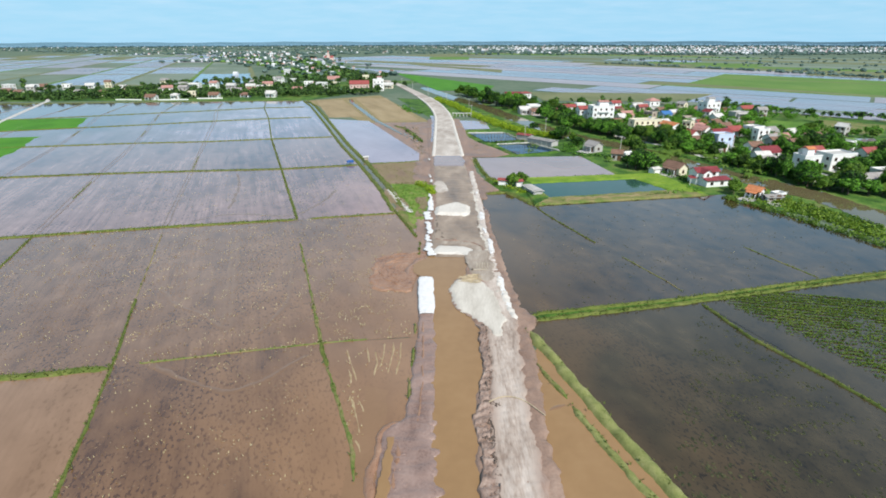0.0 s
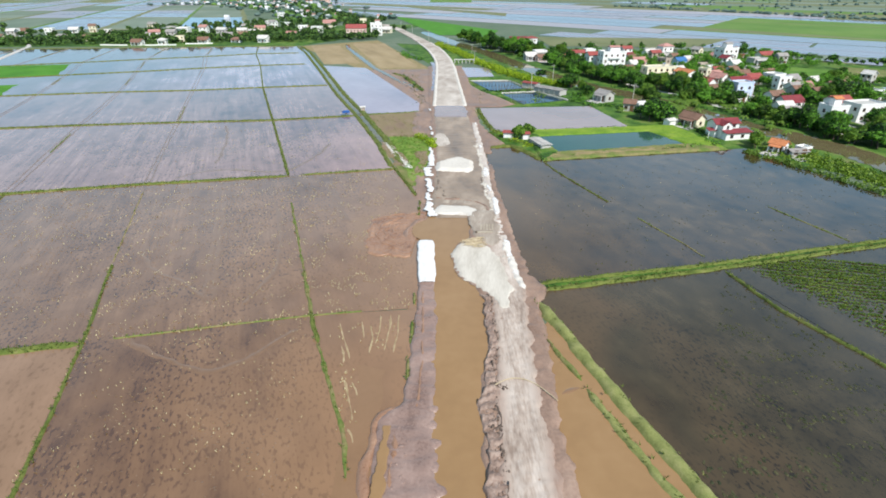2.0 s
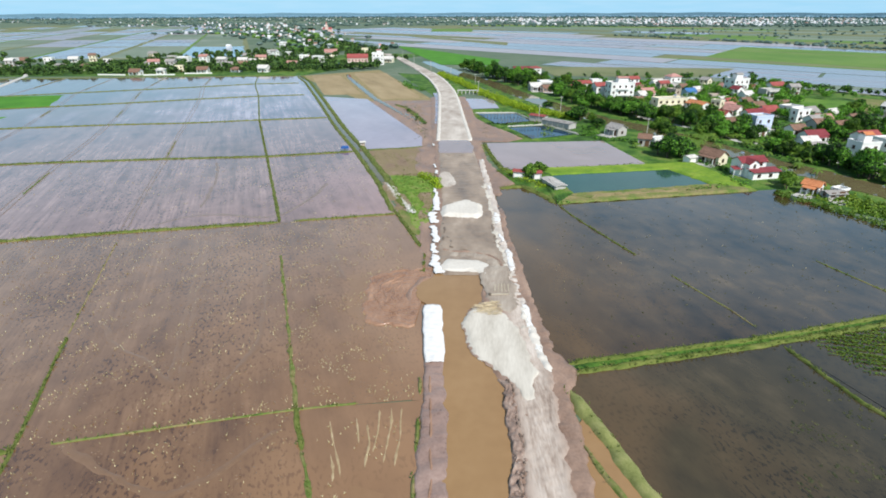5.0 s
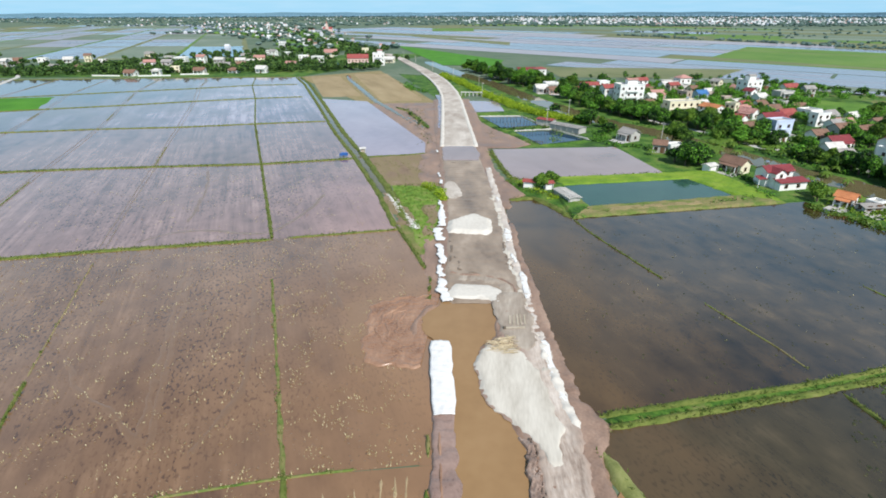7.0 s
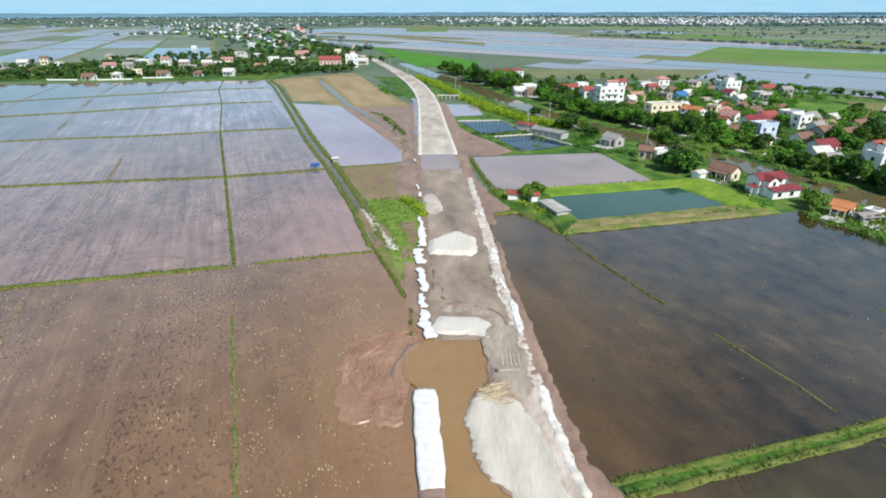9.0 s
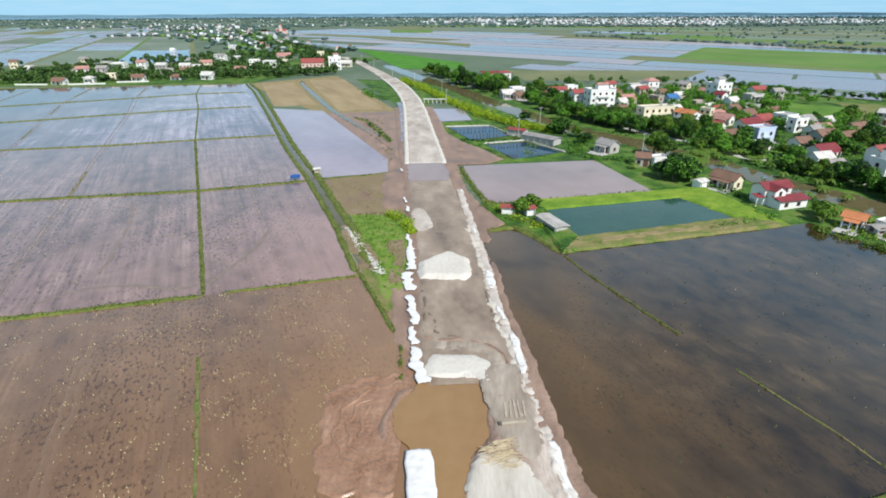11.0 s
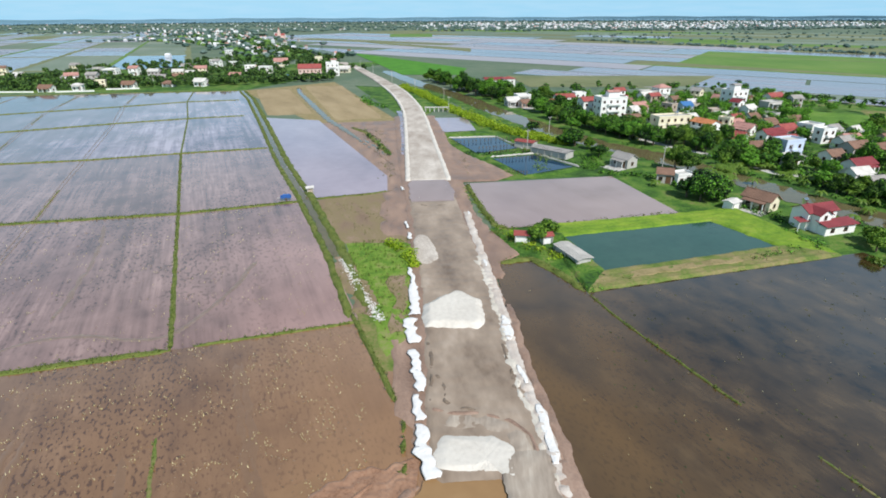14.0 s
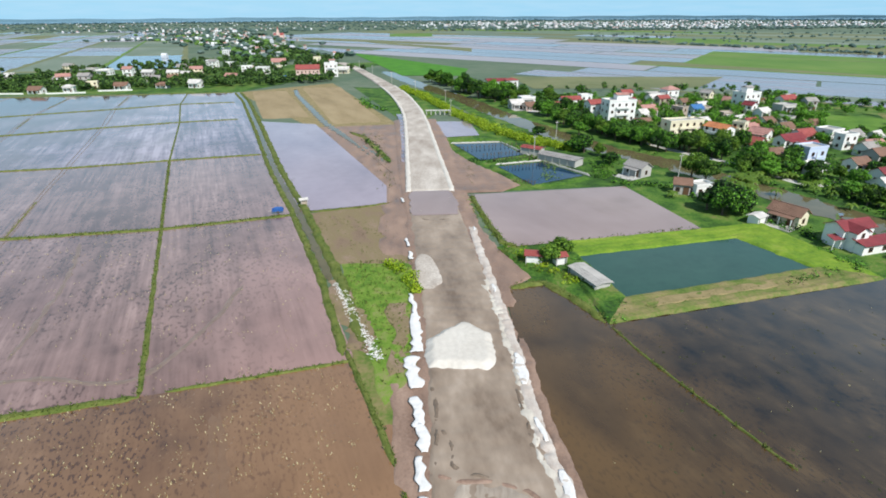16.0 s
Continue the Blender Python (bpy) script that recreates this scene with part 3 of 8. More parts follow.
def along(points, width, count, rng, z=0.2):
    """Random places in a strip along a line of points."""
    pts = np.array(points, float)
    seg = np.hypot(*np.diff(pts, axis=0).T)
    run = np.concatenate([[0], np.cumsum(seg)])
    d = rng.uniform(0, run[-1], count)
    c = np.stack([np.interp(d, run, pts[:, 0]), np.interp(d, run, pts[:, 1])], axis=1)
    e = np.stack([np.interp(np.minimum(d + 0.5, run[-1]), run, pts[:, 0]), np.interp(np.minimum(d + 0.5, run[-1]), run, pts[:, 1])], axis=1) - c
    e /= np.linalg.norm(e, axis=1)[:, None] + 1e-9
    off = rng.normal(0, 0.27, count) * width
    return np.stack([c[:, 0] - e[:, 1] * off, c[:, 1] + e[:, 0] * off, np.full(count, z) + 0 * d], axis=1)


# ---- ground and far distance ----
def ring_sheet(name, half, z, material, label):
    g = np.concatenate([np.linspace(-half, -600, 12), np.linspace(-500, 600, 23), np.linspace(700, half, 12)])
    x, y = np.meshgrid(g, g)
    return structure(name, mesh(name, np.stack([x.ravel(), y.ravel(), 0 * x.ravel() + z], axis=1), grid_faces(len(g), len(g)), material), label, "ground")


ring_sheet("ground", 5000, -0.12, LAND, "flat green delta land with grass and scrub")
RIM = [(4880 * math.sin(radians(a)), 4880 * math.cos(radians(a))) for a in range(-90, 91, 2)]
rim_v = [(x, y, z) for x, y in RIM for z in (-1.0, 30 + 2 * math.sin(x * 0.004) + 3 * math.sin(x * 0.013))]
# woods painted in the blue of distance haze, not in leaf green
HAZE_BLUE = surface("haze_blue_woodland", [(0.105, 0.200, 0.270), (0.130, 0.235, 0.310), (0.155, 0.265, 0.345)], 300, 7, 1.0, None, 1.3, 0.0)
structure("backdrop", mesh("backdrop", rim_v, [[2 * k, 2 * k + 1, 2 * k + 3, 2 * k + 2] for k in range(len(RIM) - 1)], HAZE_BLUE), "haze-blue backdrop strip for distant woodland on the horizon", "backdrop")
quad_sheet("meadow", ((60, 232), (300, 200), (330, 400), (20, 420)), -0.09, MEADOW, "green grass and gardens between the houses", "grass", n=10)
quad_sheet("meadow", ((88, 165), (200, 60), (330, 190), (86, 234)), -0.10, MEADOW, "green grass and gardens beside the canal", "grass", n=10)
quad_sheet("meadow", ((62, 188), (90, 192), (90, 236), (58, 234)), -0.082, MEADOW, "green grass between pond and houses", "grass", n=10)
quad_sheet("meadow", ((13, 226), (62, 229), (60, 300), (9, 345)), -0.08, MEADOW, "green grass between the ponds", "grass", n=10)
quad_sheet("meadow", ((-480, 452), (-115, 461), (-10, 700), (-330, 640)), -0.09, MEADOW, "green gardens at the edge of the village", "grass", n=10)
quad_sheet("meadow", ((-40, 480), (-5, 346), (8, 346), (45, 440)), -0.085, MEADOW, "green verge beside the new road", "grass", n=10)
quad_sheet("meadow", ((-118, 458), (-30, 300), (-6, 334), (-58, 505)), -0.085, DRY_GRASS, "rough grass between the fields", "grass", n=10)
quad_sheet("meadow", ((-48, 330), (-10, 225), (-5, 240), (-6, 334)), -0.075, EARTH, "bare mud beside the paddy", "ground", n=10)
quad_sheet("meadow", ((14, 184), (31, 152), (32, 190), (20, 188)), -0.07, MEADOW, "green verge beside the pond", "grass", n=10)

quad_sheet("meadow", ((-260, -60), (150, -60), (150, -46), (-260, -46)), -0.10, MEADOW, "green grass strip behind the paddies", "grass", n=10)

# ---- paddies west of the road ----
LINES = {  # cross lines from near to far, each met by the field columns from the ditch westwards
    "n": [(-6.0, 22), (-6.3, 38), (-36, 20)],
    "g": [(-3.0, 75.5), (-18.8, 73.5), (-50.9, 66.2), (-84, 60), (-117, 54), (-151, 48)],
    "a": [(-10.9, 146.2), (-40.3, 140.1), (-76, 133.5), (-108, 126.5), (-141, 120), (-175, 113)],
    "b": [(-32.0, 211.5), (-63.6, 203.8), (-98.6, 200.4), (-133, 196), (-167, 190), (-201, 184)],
    "c": [(-57.5, 279), (-89, 272.7), (-121, 265), (-155, 261), (-190, 254), (-224, 247)],
    "d": [(-87, 355), (-114.5, 349), (-146, 338), (-180, 324), (-214, 312), (-248, 300)],
    "e": [(-106, 413), (-136.6, 408), (-167.5, 393), (-202, 379), (-237, 364), (-272, 350)],
    "f": [(-119, 458), (-150, 456), (-186, 454), (-222, 452), (-260, 448), (-297, 444)],
}
for key, row in LINES.items():
    if len(row) > 3:
        for k in range(3):
            row.append((2 * row[-1][0] - row[-2][0], 2 * row[-1][1] - row[-2][1]))
order = ["g", "a", "b", "c", "d", "e", "f"]
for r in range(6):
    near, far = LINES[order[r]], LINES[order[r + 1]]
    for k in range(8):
        quad_sheet("paddy_field", (near[k + 1], near[k], far[k], far[k + 1]), 0.0, MUD if r < 1 else MUD_MID if r < 3 else SKY_TINT_MUD,
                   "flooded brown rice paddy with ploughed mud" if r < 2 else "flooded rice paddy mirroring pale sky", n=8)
quad_sheet("paddy_field", ((-14, -46), (-7.5, -46), LINES["g"][1], LINES["g"][2]), 0.0, MUD, "flooded brown rice paddy with ploughed mud", n=8)
quad_sheet("paddy_field", ((-9.6, -46), (0.0, -46), (0.0, 75.6), (LINES["g"][1][0] - 0.5, LINES["g"][1][1])), 0.004, MUD, "narrow muddy paddy strip beside the works", n=8)
quad_sheet("paddy_field", ((-3.4, 75.3), (0.0, 75.5), (-0.5, 122.5), (-11.0, 146.3)), 0.006, MUD, "narrow muddy paddy strip beside the works", n=8)
quad_sheet("paddy_field", ((-84, -46), (-12.0, -46), (LINES["g"][2][0] + 0.6, LINES["g"][2][1]), LINES["g"][3]), -0.004, PALE_MUD, "flooded brown rice paddy with ploughed mud", n=8)
quad_sheet("paddy_field", ((-110, 2), (-75.1, 8), LINES["g"][3], LINES["g"][4]), 0.0, MUD, "flooded brown rice paddy with ploughed mud", n=8)

for k in range(3, 8):       # fields south of the first cross line
    a, b = LINES["g"][k + 1], LINES["g"][k]
    quad_sheet("paddy_field", ((a[0] + 36, -46), (b[0] + 36 - 0.5, -46), (b[0] - 0.5, b[1]), a), 0.0, MUD, "flooded brown rice paddy with ploughed mud", n=8)

grass_spots = []
rng = np.random.RandomState(4)


def bund(points, width, height=0.35, material=GRASS, dense=5.0, label="low grassy earth bund between flooded paddies", seed=None, wild=0.5):
    k = len(grass_spots) * 7 + 11 if seed is None else seed
    ob = ridge("earth_bund", points, width, height, material, label, seed=k, wild=wild)
    length = sum(math.dist(points[i], points[i + 1]) for i in range(len(points) - 1))
    grass_spots.append(along(points, width, int(length * dense * width), rng, height * 0.8))
    return ob


for key, w in (("a", 1.5), ("b", 1.6), ("c", 1.0), ("d", 1.0), ("e", 1.0), ("f", 1.6)):
    row = LINES[key]
    start = 1 if key == "a" else 0
    bund(row[start:], w, 0.32, dense=4 if key in "ab" else 1.0)
bund([(-37.0, 140.9), (-10.9, 146.2)], 0.8, 0.25)
bund(LINES["g"][2:], 1.7, 0.4)
bund([(-47, 67.4), (-29, 71.4), (-18.8, 73.5), (-10.5, 74.8)], 0.45, 0.14, DYKE_GRASS, 3.0)
for y0, y1 in ((58, 63), (66, 72), (76.5, 80)):
    bund([(-2.35, y0), (-2.5, y1)], 0.6, 0.3, DYKE_GRASS, 4.0, "weeds at the foot of the channel bank")
for k in range(1, 9):
    for i in range(1, 6):
        a, b = LINES[order[i]][k], LINES[order[i + 1]][k]
        if k == 1:
            bund([a, b], 1.0 if i < 3 else 0.8, 0.26, dense=3 if i < 3 else 0.8)
        else:       # pair of wheel tracks with weeds along one of them
            for d in (-0.75, 0.75):
                ridge("wheel_track", [(a[0] + d, a[1]), ((a[0] + b[0]) / 2 + d + rng.uniform(-0.6, 0.6), (a[1] + b[1]) / 2), (b[0] + d, b[1])], 0.5, 0.09, TRACK_MUD, "ridge of pale mud pressed up by wheels", "track", seed=k * 9 + i, wild=1.2)
            u, w = sorted(rng.uniform(0, 1, 2))
            if w - u > 0.25:
                bund([(a[0] + (b[0] - a[0]) * q, a[1] + (b[1] - a[1]) * q) for q in (u, w)], 0.5, 0.16, DYKE_GRASS, dense=2 if i < 3 else 0.6)
bund([(-34.5, 121), (-23.5, 88.4)], 0.55, 0.16, DYKE_GRASS, 2.0, wild=1.3)
bund([(-23.5, 88), (-18.6, 73.6)], 0.7, 0.2, DYKE_GRASS, 3.0, wild=1.2)
bund([(-18.8, 74.2), (-16.2, 66.5)], 0.95, 0.25, wild=0.9)
bund([(-16.2, 66.5), (-9.6, 50), (-7.9, 43)], 0.6, 0.16, DYKE_GRASS, 2.0, wild=1.4)
bund([(-60, 90), (-50.9, 66.2), (-43.5, 44.8), (-34, 16), (-14, -46)], 0.6, 0.2, wild=1.0)
bund([(-74, 128), (-60.5, 91)], 0.35, 0.1, DRY_GRASS, 2.0)
bund([LINES["g"][3], LINES["a"][3]], 0.6, 0.2)

for k, line in enumerate((      # smooth turns and passes of the plough wheels
        [(-46.2, 67.6), (-38.6, 63.6), (-31.4, 60.0), (-26.4, 61.0), (-23.3, 65.6), (-19.8, 70.3)], [(-37.4, 77.0), (-43.7, 96.1), (-46.8, 105.5), (-52.2, 122)], [(-36.2, 77.6), (-42.4, 96.1), (-45.6, 105.5), (-50.8, 122)],
        [(-29.0, 136), (-23.0, 118.8), (-19.7, 109.3)], [(-27.9, 136), (-21.8, 118.8), (-18.6, 109.3)], [(-71, 137.9), (-66.2, 143.9), (-56.1, 146.0), (-45, 142.6), (-40.6, 146.1), (-36.2, 157.7), (-35.0, 172.5)],
        [(-64.5, 150), (-69.3, 173.0), (-78.9, 196.5)], [(-58, 96), (-52, 88), (-44, 84), (-37, 78)], [(-31, 76), (-28, 88), (-32, 104), (-37, 118)])):
    ridge("wheel_track", smooth(line), 1.2, 0.025, SMEAR if line[0][1] < 137 else TRACK_MUD, "smooth mud smeared by turning wheels", "track", seed=340 + k, low=-0.02, step=0.4, wild=1.4)

quad_sheet("rice_field", ((-300, 286), (-214, 310), (-236, 358), (-330, 338)), 0.10, RICE, "bright green field of young rice", n=14, rough_z=0.03)
quad_sheet("rice_field", ((-300, 190), (-186, 214), (-214, 286), (-330, 262)), 0.10, RICE, "bright green field of young rice", n=14, rough_z=0.03)

ridge("dirt_road", [(-262, 296), (-284, 336), (-312, 396), (-340, 458), (-352, 474)], 3.2, 0.45, ASPHALT, "pale raised farm road between paddies", "road", seed=55, wild=0.3)

# ---- irrigation ditch and land between ditch and road ----
DITCH = [(-116, 455), (-101, 418), (-74, 338), (-46.5, 254), (-31.0, 212), (-18.0, 173), (-11.2, 148), (-6.2, 134), (-3.4, 124)]


def offset(points, d):
    pts = np.array(points, float)
    tan = np.gradient(pts, axis=0)
    tan /= np.linalg.norm(tan, axis=1)[:, None]
    return [(float(p[0] - t[1] * d), float(p[1] + t[0] * d)) for p, t in zip(pts, tan)]


ridge("ditch_water", DITCH[:6], 1.7, 0.03, CANAL_WATER, "narrow irrigation ditch with still grey water", "ditch", seed=31, low=0.02)
bund(offset(DITCH[:7], -1.7), 1.7, 0.45, dense=1.2, label="grassy bank of the irrigation ditch")
ridge("rubble_bed", [(-18, 173), (-12.5, 158), (-7.0, 145.6)], 5.2, 0.34, ROUGH_GROUND, "trodden earth under the tipped rubble", "ground", seed=57)
bund(offset(DITCH[:7], 1.9), 2.2, 0.5, dense=1.2, label="grassy bank of the irrigation ditch")
bund([(-12.6, 149), (-7.4, 134), (-4.4, 125)], 1.0, 0.35)
quad_sheet("grass_patch", ((-7.2, 131), (-4.5, 131), (-8.0, 153), (-12.8, 151)), 0.08, DYKE_GRASS, "rough grass at the end of the ditch", "grass", n=14, rough_z=0.05, edge=0.3)
quad_sheet("paddy_field", ((-64, 203), (-29, 211), (-115, 457), (-150, 456)), -0.03, SKY_TINT_MUD, "flooded rice paddy mirroring pale sky", n=8)
quad_sheet("paddy_field", ((-30, 214), (-7.6, 219), (-7.7, 226), (-7.8, 233)), 0.003, SKY_TINT_FLOOD, "flooded rice paddy mirroring pale sky", n=8)
quad_sheet("paddy_field", ((-30, 214), (-7.8, 233), (-46, 338), (-75, 348)), 0.0, SKY_TINT_FLOOD, "flooded rice paddy mirroring pale sky", n=8)
quad_sheet("harvested_field", ((-75, 350), (-48, 351), (-86, 470), (-112, 467)), 0.03, TAN, "harvested tan rice field with stubble", n=10, rough_z=0.02)
quad_sheet("harvested_field", ((-36, 327), (-9.5, 333), (-50, 488), (-82, 490)), 0.03, TAN, "harvested tan rice field with stubble", n=10, rough_z=0.02)
ridge("ditch_water", [(-80, 470), (-73.5, 441), (-41, 338), (-9, 262)], 3.2, 0.05, CANAL_WATER, "narrow irrigation ditch with still grey water", "ditch", seed=37, low=0.02)
quad_sheet("muddy_ground", ((-8.6, 216), (-1.5, 216), (-1.8, 254), (-9.6, 250)), 0.03, EARTH, "bare reddish mud beside the road", "ground", n=12, rough_z=0.02)
quad_sheet("muddy_ground", ((-8.2, 252), (-1.5, 228), (-2.0, 328), (-36, 329)), 0.06, EARTH, "bare reddish mud beside the road", "ground", n=20, rough_z=0.05)
quad_sheet("muddy_ground", ((-19.5, 180), (-1.0, 178), (-1.5, 224), (-30.5, 212.5)), 0.05, ROUGH_GROUND, "rough ground with dry grass and mud", "ground", n=20, rough_z=0.06)
quad_sheet("muddy_ground", ((-9, 184), (-0.6, 180), (-1.5, 226), (-10, 219)), 0.12, EARTH, "bare reddish mud beside the road", "ground", n=16, rough_z=0.05, edge=0.8)
quad_sheet("grass_patch", ((-6.0, 134), (-2.2, 140), (-1.0, 180), (-17.0, 181)), 0.16, VERGE_GRASS, "patch of fresh green grass beside the road", "grass", n=24, rough_z=0.10, edge=0.3)
grass_spots.append(np.column_stack([rng.uniform(-15, -1.5, 900), rng.uniform(140, 181, 900), np.full(900, 0.2)]))
grass_spots[-1] = grass_spots[-1][grass_spots[-1][:, 0] > -17 + (181 - grass_spots[-1][:, 1]) * 0.26]
quad_sheet("muddy_ground", ((-4.6, 122), (-0.6, 118), (-0.9, 150), (-6.5, 149)), 0.12, EARTH, "bare reddish mud beside the road", "ground", n=16, rough_z=0.05, edge=0.3)
quad_sheet("rough_verge", ((-5.4, 141), (-2.6, 142), (-2.3, 163), (-6.2, 164)), 0.23, ROUGH_GROUND, "trodden brownish grass beside the road", "grass", n=24, rough_z=0.05, seed=37, edge=0.7)
bund([(-27, 316), (-20, 305), (-8, 263)], 2.6, 0.5, DYKE_GRASS, 3.0, "scrubby weeds beside the flooded paddy")
bund([(-28.5, 213.5), (-16, 215.5), (-7.5, 218.5)], 0.9, 0.25)

# ---- road works ----
band("left_bank", [(-46, -6.2, 2.4), (12, -6.0, 2.3), (44, -5.4, 2.2), (51, -6.0, 1.6), (53.5, -3.4, 1.4), (58, -2.6, 1.5), (70, -2.0, 1.4), (83, -2.3, 1.0), (99, -2.6, 0.2)],
     0.42, WET_BANK, "raw purplish earth bank of the drainage channel", jag=0.22, rough_z=0.12, seed=11, low=-0.1, step=0.5, cols=13)
band("right_bank", [(-46, 7.1, 16.4), (12, 7.0, 16.6), (44, 6.9, 16.7), (53, 6.6, 16.9), (60, 7.7, 17.3), (66, 8.9, 18.0), (77, 8.8, 18.6), (81.5, 8.0, 20.8), (84, 7.0, 19.8), (87, 4.3, 18.0), (93, 3.5, 17.6), (98, 4.6, 17.4), (101, 7.0, 17.3), (106, 8.1, 17.2), (111, 7.6, 16.9), (114, 6.5, 16.4)],
     0.46, EARTH, "raw reddish earth shoulder of the haul track", jag=0.30, rough_z=0.10, seed=21, low=-0.1, step=0.5, cols=17, shoulder=0.07)
band("channel_edge", [(-46, 7.2, 9.3), (12, 7.2, 9.2), (44, 7.2, 9.0), (53, 6.9, 9.0), (60, 7.9, 9.6), (66, 9.0, 10.3), (77, 8.9, 10.4), (81, 8.3, 9.6)],
     0.62, CLODS, "cloddy grey mud heaped along the channel edge", jag=0.30, rough_z=0.26, seed=27, low=0.2, step=0.3, cols=13)
band("haul_track", [(-46, 8.8, 15.2), (12, 8.8, 15.3), (44, 8.7, 15.2), (53, 8.7, 15.0), (60, 9.4, 15.2), (66, 10.1, 15.7), (76, 10.3, 16.4), (80, 9.4, 16.9), (82.5, 7.2, 16.6), (85, 5.3, 16.2), (88, 4.4, 15.8), (93, 4.1, 15.5), (97, 5.0, 15.2), (99, 6.4, 15.0), (101, 8.2, 14.8), (105, 8.9, 14.7), (109, 8.7, 14.5), (112, 8.9, 14.3)],
     0.66, TRACK, "pale sandy haul track with wheel ruts", "road", jag=0.38, rough_z=0.06, seed=41, low=0.35, step=0.4, cols=25)
band("sand_deck", [(96.5, 12.0, 12.4), (98, 10.4, 13.6), (100, 9.0, 13.9), (104, 8.5, 14.2), (108, 8.3, 14.2), (111, 8.2, 14.1), (114.5, 9.0, 13.9)],
     0.74, DECK_SAND, "damp grey sand beside the pool", "road", jag=0.35, rough_z=0.03, seed=43, low=0.52, step=0.4, cols=15)
band("sand_fill", [(74, 12.0, 12.9), (77, 10.9, 13.6), (79.5, 9.6, 14.2), (82.5, 7.4, 14.5), (85, 5.3, 14.4), (88, 4.3, 14.1), (93, 3.9, 13.3), (96.5, 4.8, 11.6), (98.6, 6.2, 9.4)],
     0.76, PALE_SAND, "spread of pale sand tipped into the channel", "sand", jag=0.30, rough_z=0.015, seed=51, low=0.30, step=0.4, cols=15)
band("channel_water", [(-46, 1.2, 8.3), (8, 1.0, 8.4), (60, 0.2, 9.4), (80, 0.0, 9.6), (90, -0.6, 7.0), (98.5, -1.2, 7.2), (101, -3.2, 8.6), (104, -4.6, 9.2), (107, -4.4, 9.2), (109.4, -2.6, 9.0), (112.4, -0.5, 8.6), (114, 0.4, 8.0)],
     0.23, SILT_WATER, "still brown silty water in a drainage channel", "water", jag=0.22, rough_z=0.0, seed=61, low=0.22, step=0.5, cols=7)


def spoil_fan(cx, cy, far, a0, a1):
    """Earth scraped out in a fan round the pool: curved ridges left by the bucket, a ragged outer rim."""
    a, r = np.meshgrid(np.radians(np.linspace(a0, a1, 150)), np.linspace(0.08, 1.0, 64))
    sup = (np.abs(np.cos(a)) ** 3.2 + np.abs(np.sin(a)) ** 3.2) ** (-1 / 3.2)
    rim = far * sup * (1 + 0.035 * np.sin(5 * a + 1) + 0.03 * np.sin(13 * a) + 0.02 * np.sin(29 * a + 2))
    x, y = cx + rim * r * np.cos(a), cy + rim * r * np.sin(a)
    swing = r * 11 + 0.9 * wobble(x, y, 501, 7.0)
    z = 0.15 + 0.034 * np.sin(6.283 * swing * 0.6) * np.clip((r - 0.2) * 3, 0, 1) + 0.03 * wobble(x, y, 503, 1.3) + 0.025 * wobble(x, y, 505, 0.5)
    z = z + 0.10 * np.exp(-((r - 0.94) / 0.03) ** 2)
    z = np.where(r > 0.985, -0.06, z)
    structure("earth_spoil", mesh("earth_spoil", np.stack([x.ravel(), y.ravel(), z.ravel()], axis=1), grid_faces(64, 150), SPOIL, True), "fan of reddish earth spoil scraped out round the pool", "ground")


def bank_slump(x, y, far, h):
    """A soft tongue of wet clay slid from the bank into the water."""
    a, r = np.meshgrid(np.linspace(0, 2 * np.pi, 37), np.linspace(0, 1, 12))
    rim = far * (1 + 0.07 * np.sin(3 * a + x * 5) + 0.04 * np.sin(7 * a + y))
    px, py = x + rim * r * np.cos(a) * 1.25, y + rim * r * np.sin(a)
    z = h * (1 - r ** 3) + 0.03 * wobble(px, py, 511, 0.5) * (r < 0.95)
    structure("bank_slump", mesh("bank_slump", np.stack([px.ravel(), py.ravel(), z.ravel()], axis=1), grid_faces(12, 37), WET_BANK, True), "soft tongue of wet clay slid from the bank", "ground")


for x, y, far in ((1.1, 53.0, 0.8), (0.9, 50.4, 0.9), (1.3, 47.6, 1.0), (1.0, 44.4, 1.1), (1.7, 41.4, 1.15), (1.8, 38.7, 1.1), (1.5, 35.8, 1.2), (1.7, 32.6, 1.1), (1.4, 29.0, 1.2), (1.6, 25.4, 1.1)):
    bank_slump(x, y, far, 0.44)
spoil_fan(-3.0, 103.8, 11.0, 82, 264)
quad_sheet("silt_pool", ((-16.2, 98), (-12.0, 95), (-12.6, 114.0), (-18, 111.5)), 0.014, SILT_MUD, "smooth orange silt settled beside the spoil", "water", n=30, edge=0.55, seed=77)
quad_sheet("silt_pool", ((-8.0, 20), (-5.5, 20), (-5.2, 61), (-9.5, 62)), 0.014, SILT_MUD, "smooth orange silt settled beside the bank", "water", n=30, edge=0.4, seed=79)
for k, (far, w, h) in enumerate(((8.3, 0.7, 0.30), (6.9, 0.6, 0.28), (5.4, 0.7, 0.27))):
    arc = [(-3.2 + far * (1 + 0.06 * math.sin(a * 0.21 + 2.3 * k)) * math.cos(radians(a)), 104.0 + far * (1.02 + 0.07 * math.sin(a * 0.13 + k)) * math.sin(radians(a))) for a in range(112 + 9 * k, 250 - 11 * k, 9)]
    ridge("earth_spoil_rim", arc, w, h, SPOIL, "curved ridge of red earth scraped round the pool", "ground", seed=71 + 9 * k, wild=1.3)
ridge("earth_spoil_rim", [(-5.4, 100.6), (-5.6, 103.4), (-5.2, 106.4), (-3.6, 109.4), (-1.6, 111.0)], 1.2, 0.30, EARTH, "wet earth lip around the pool", "ground", seed=75)
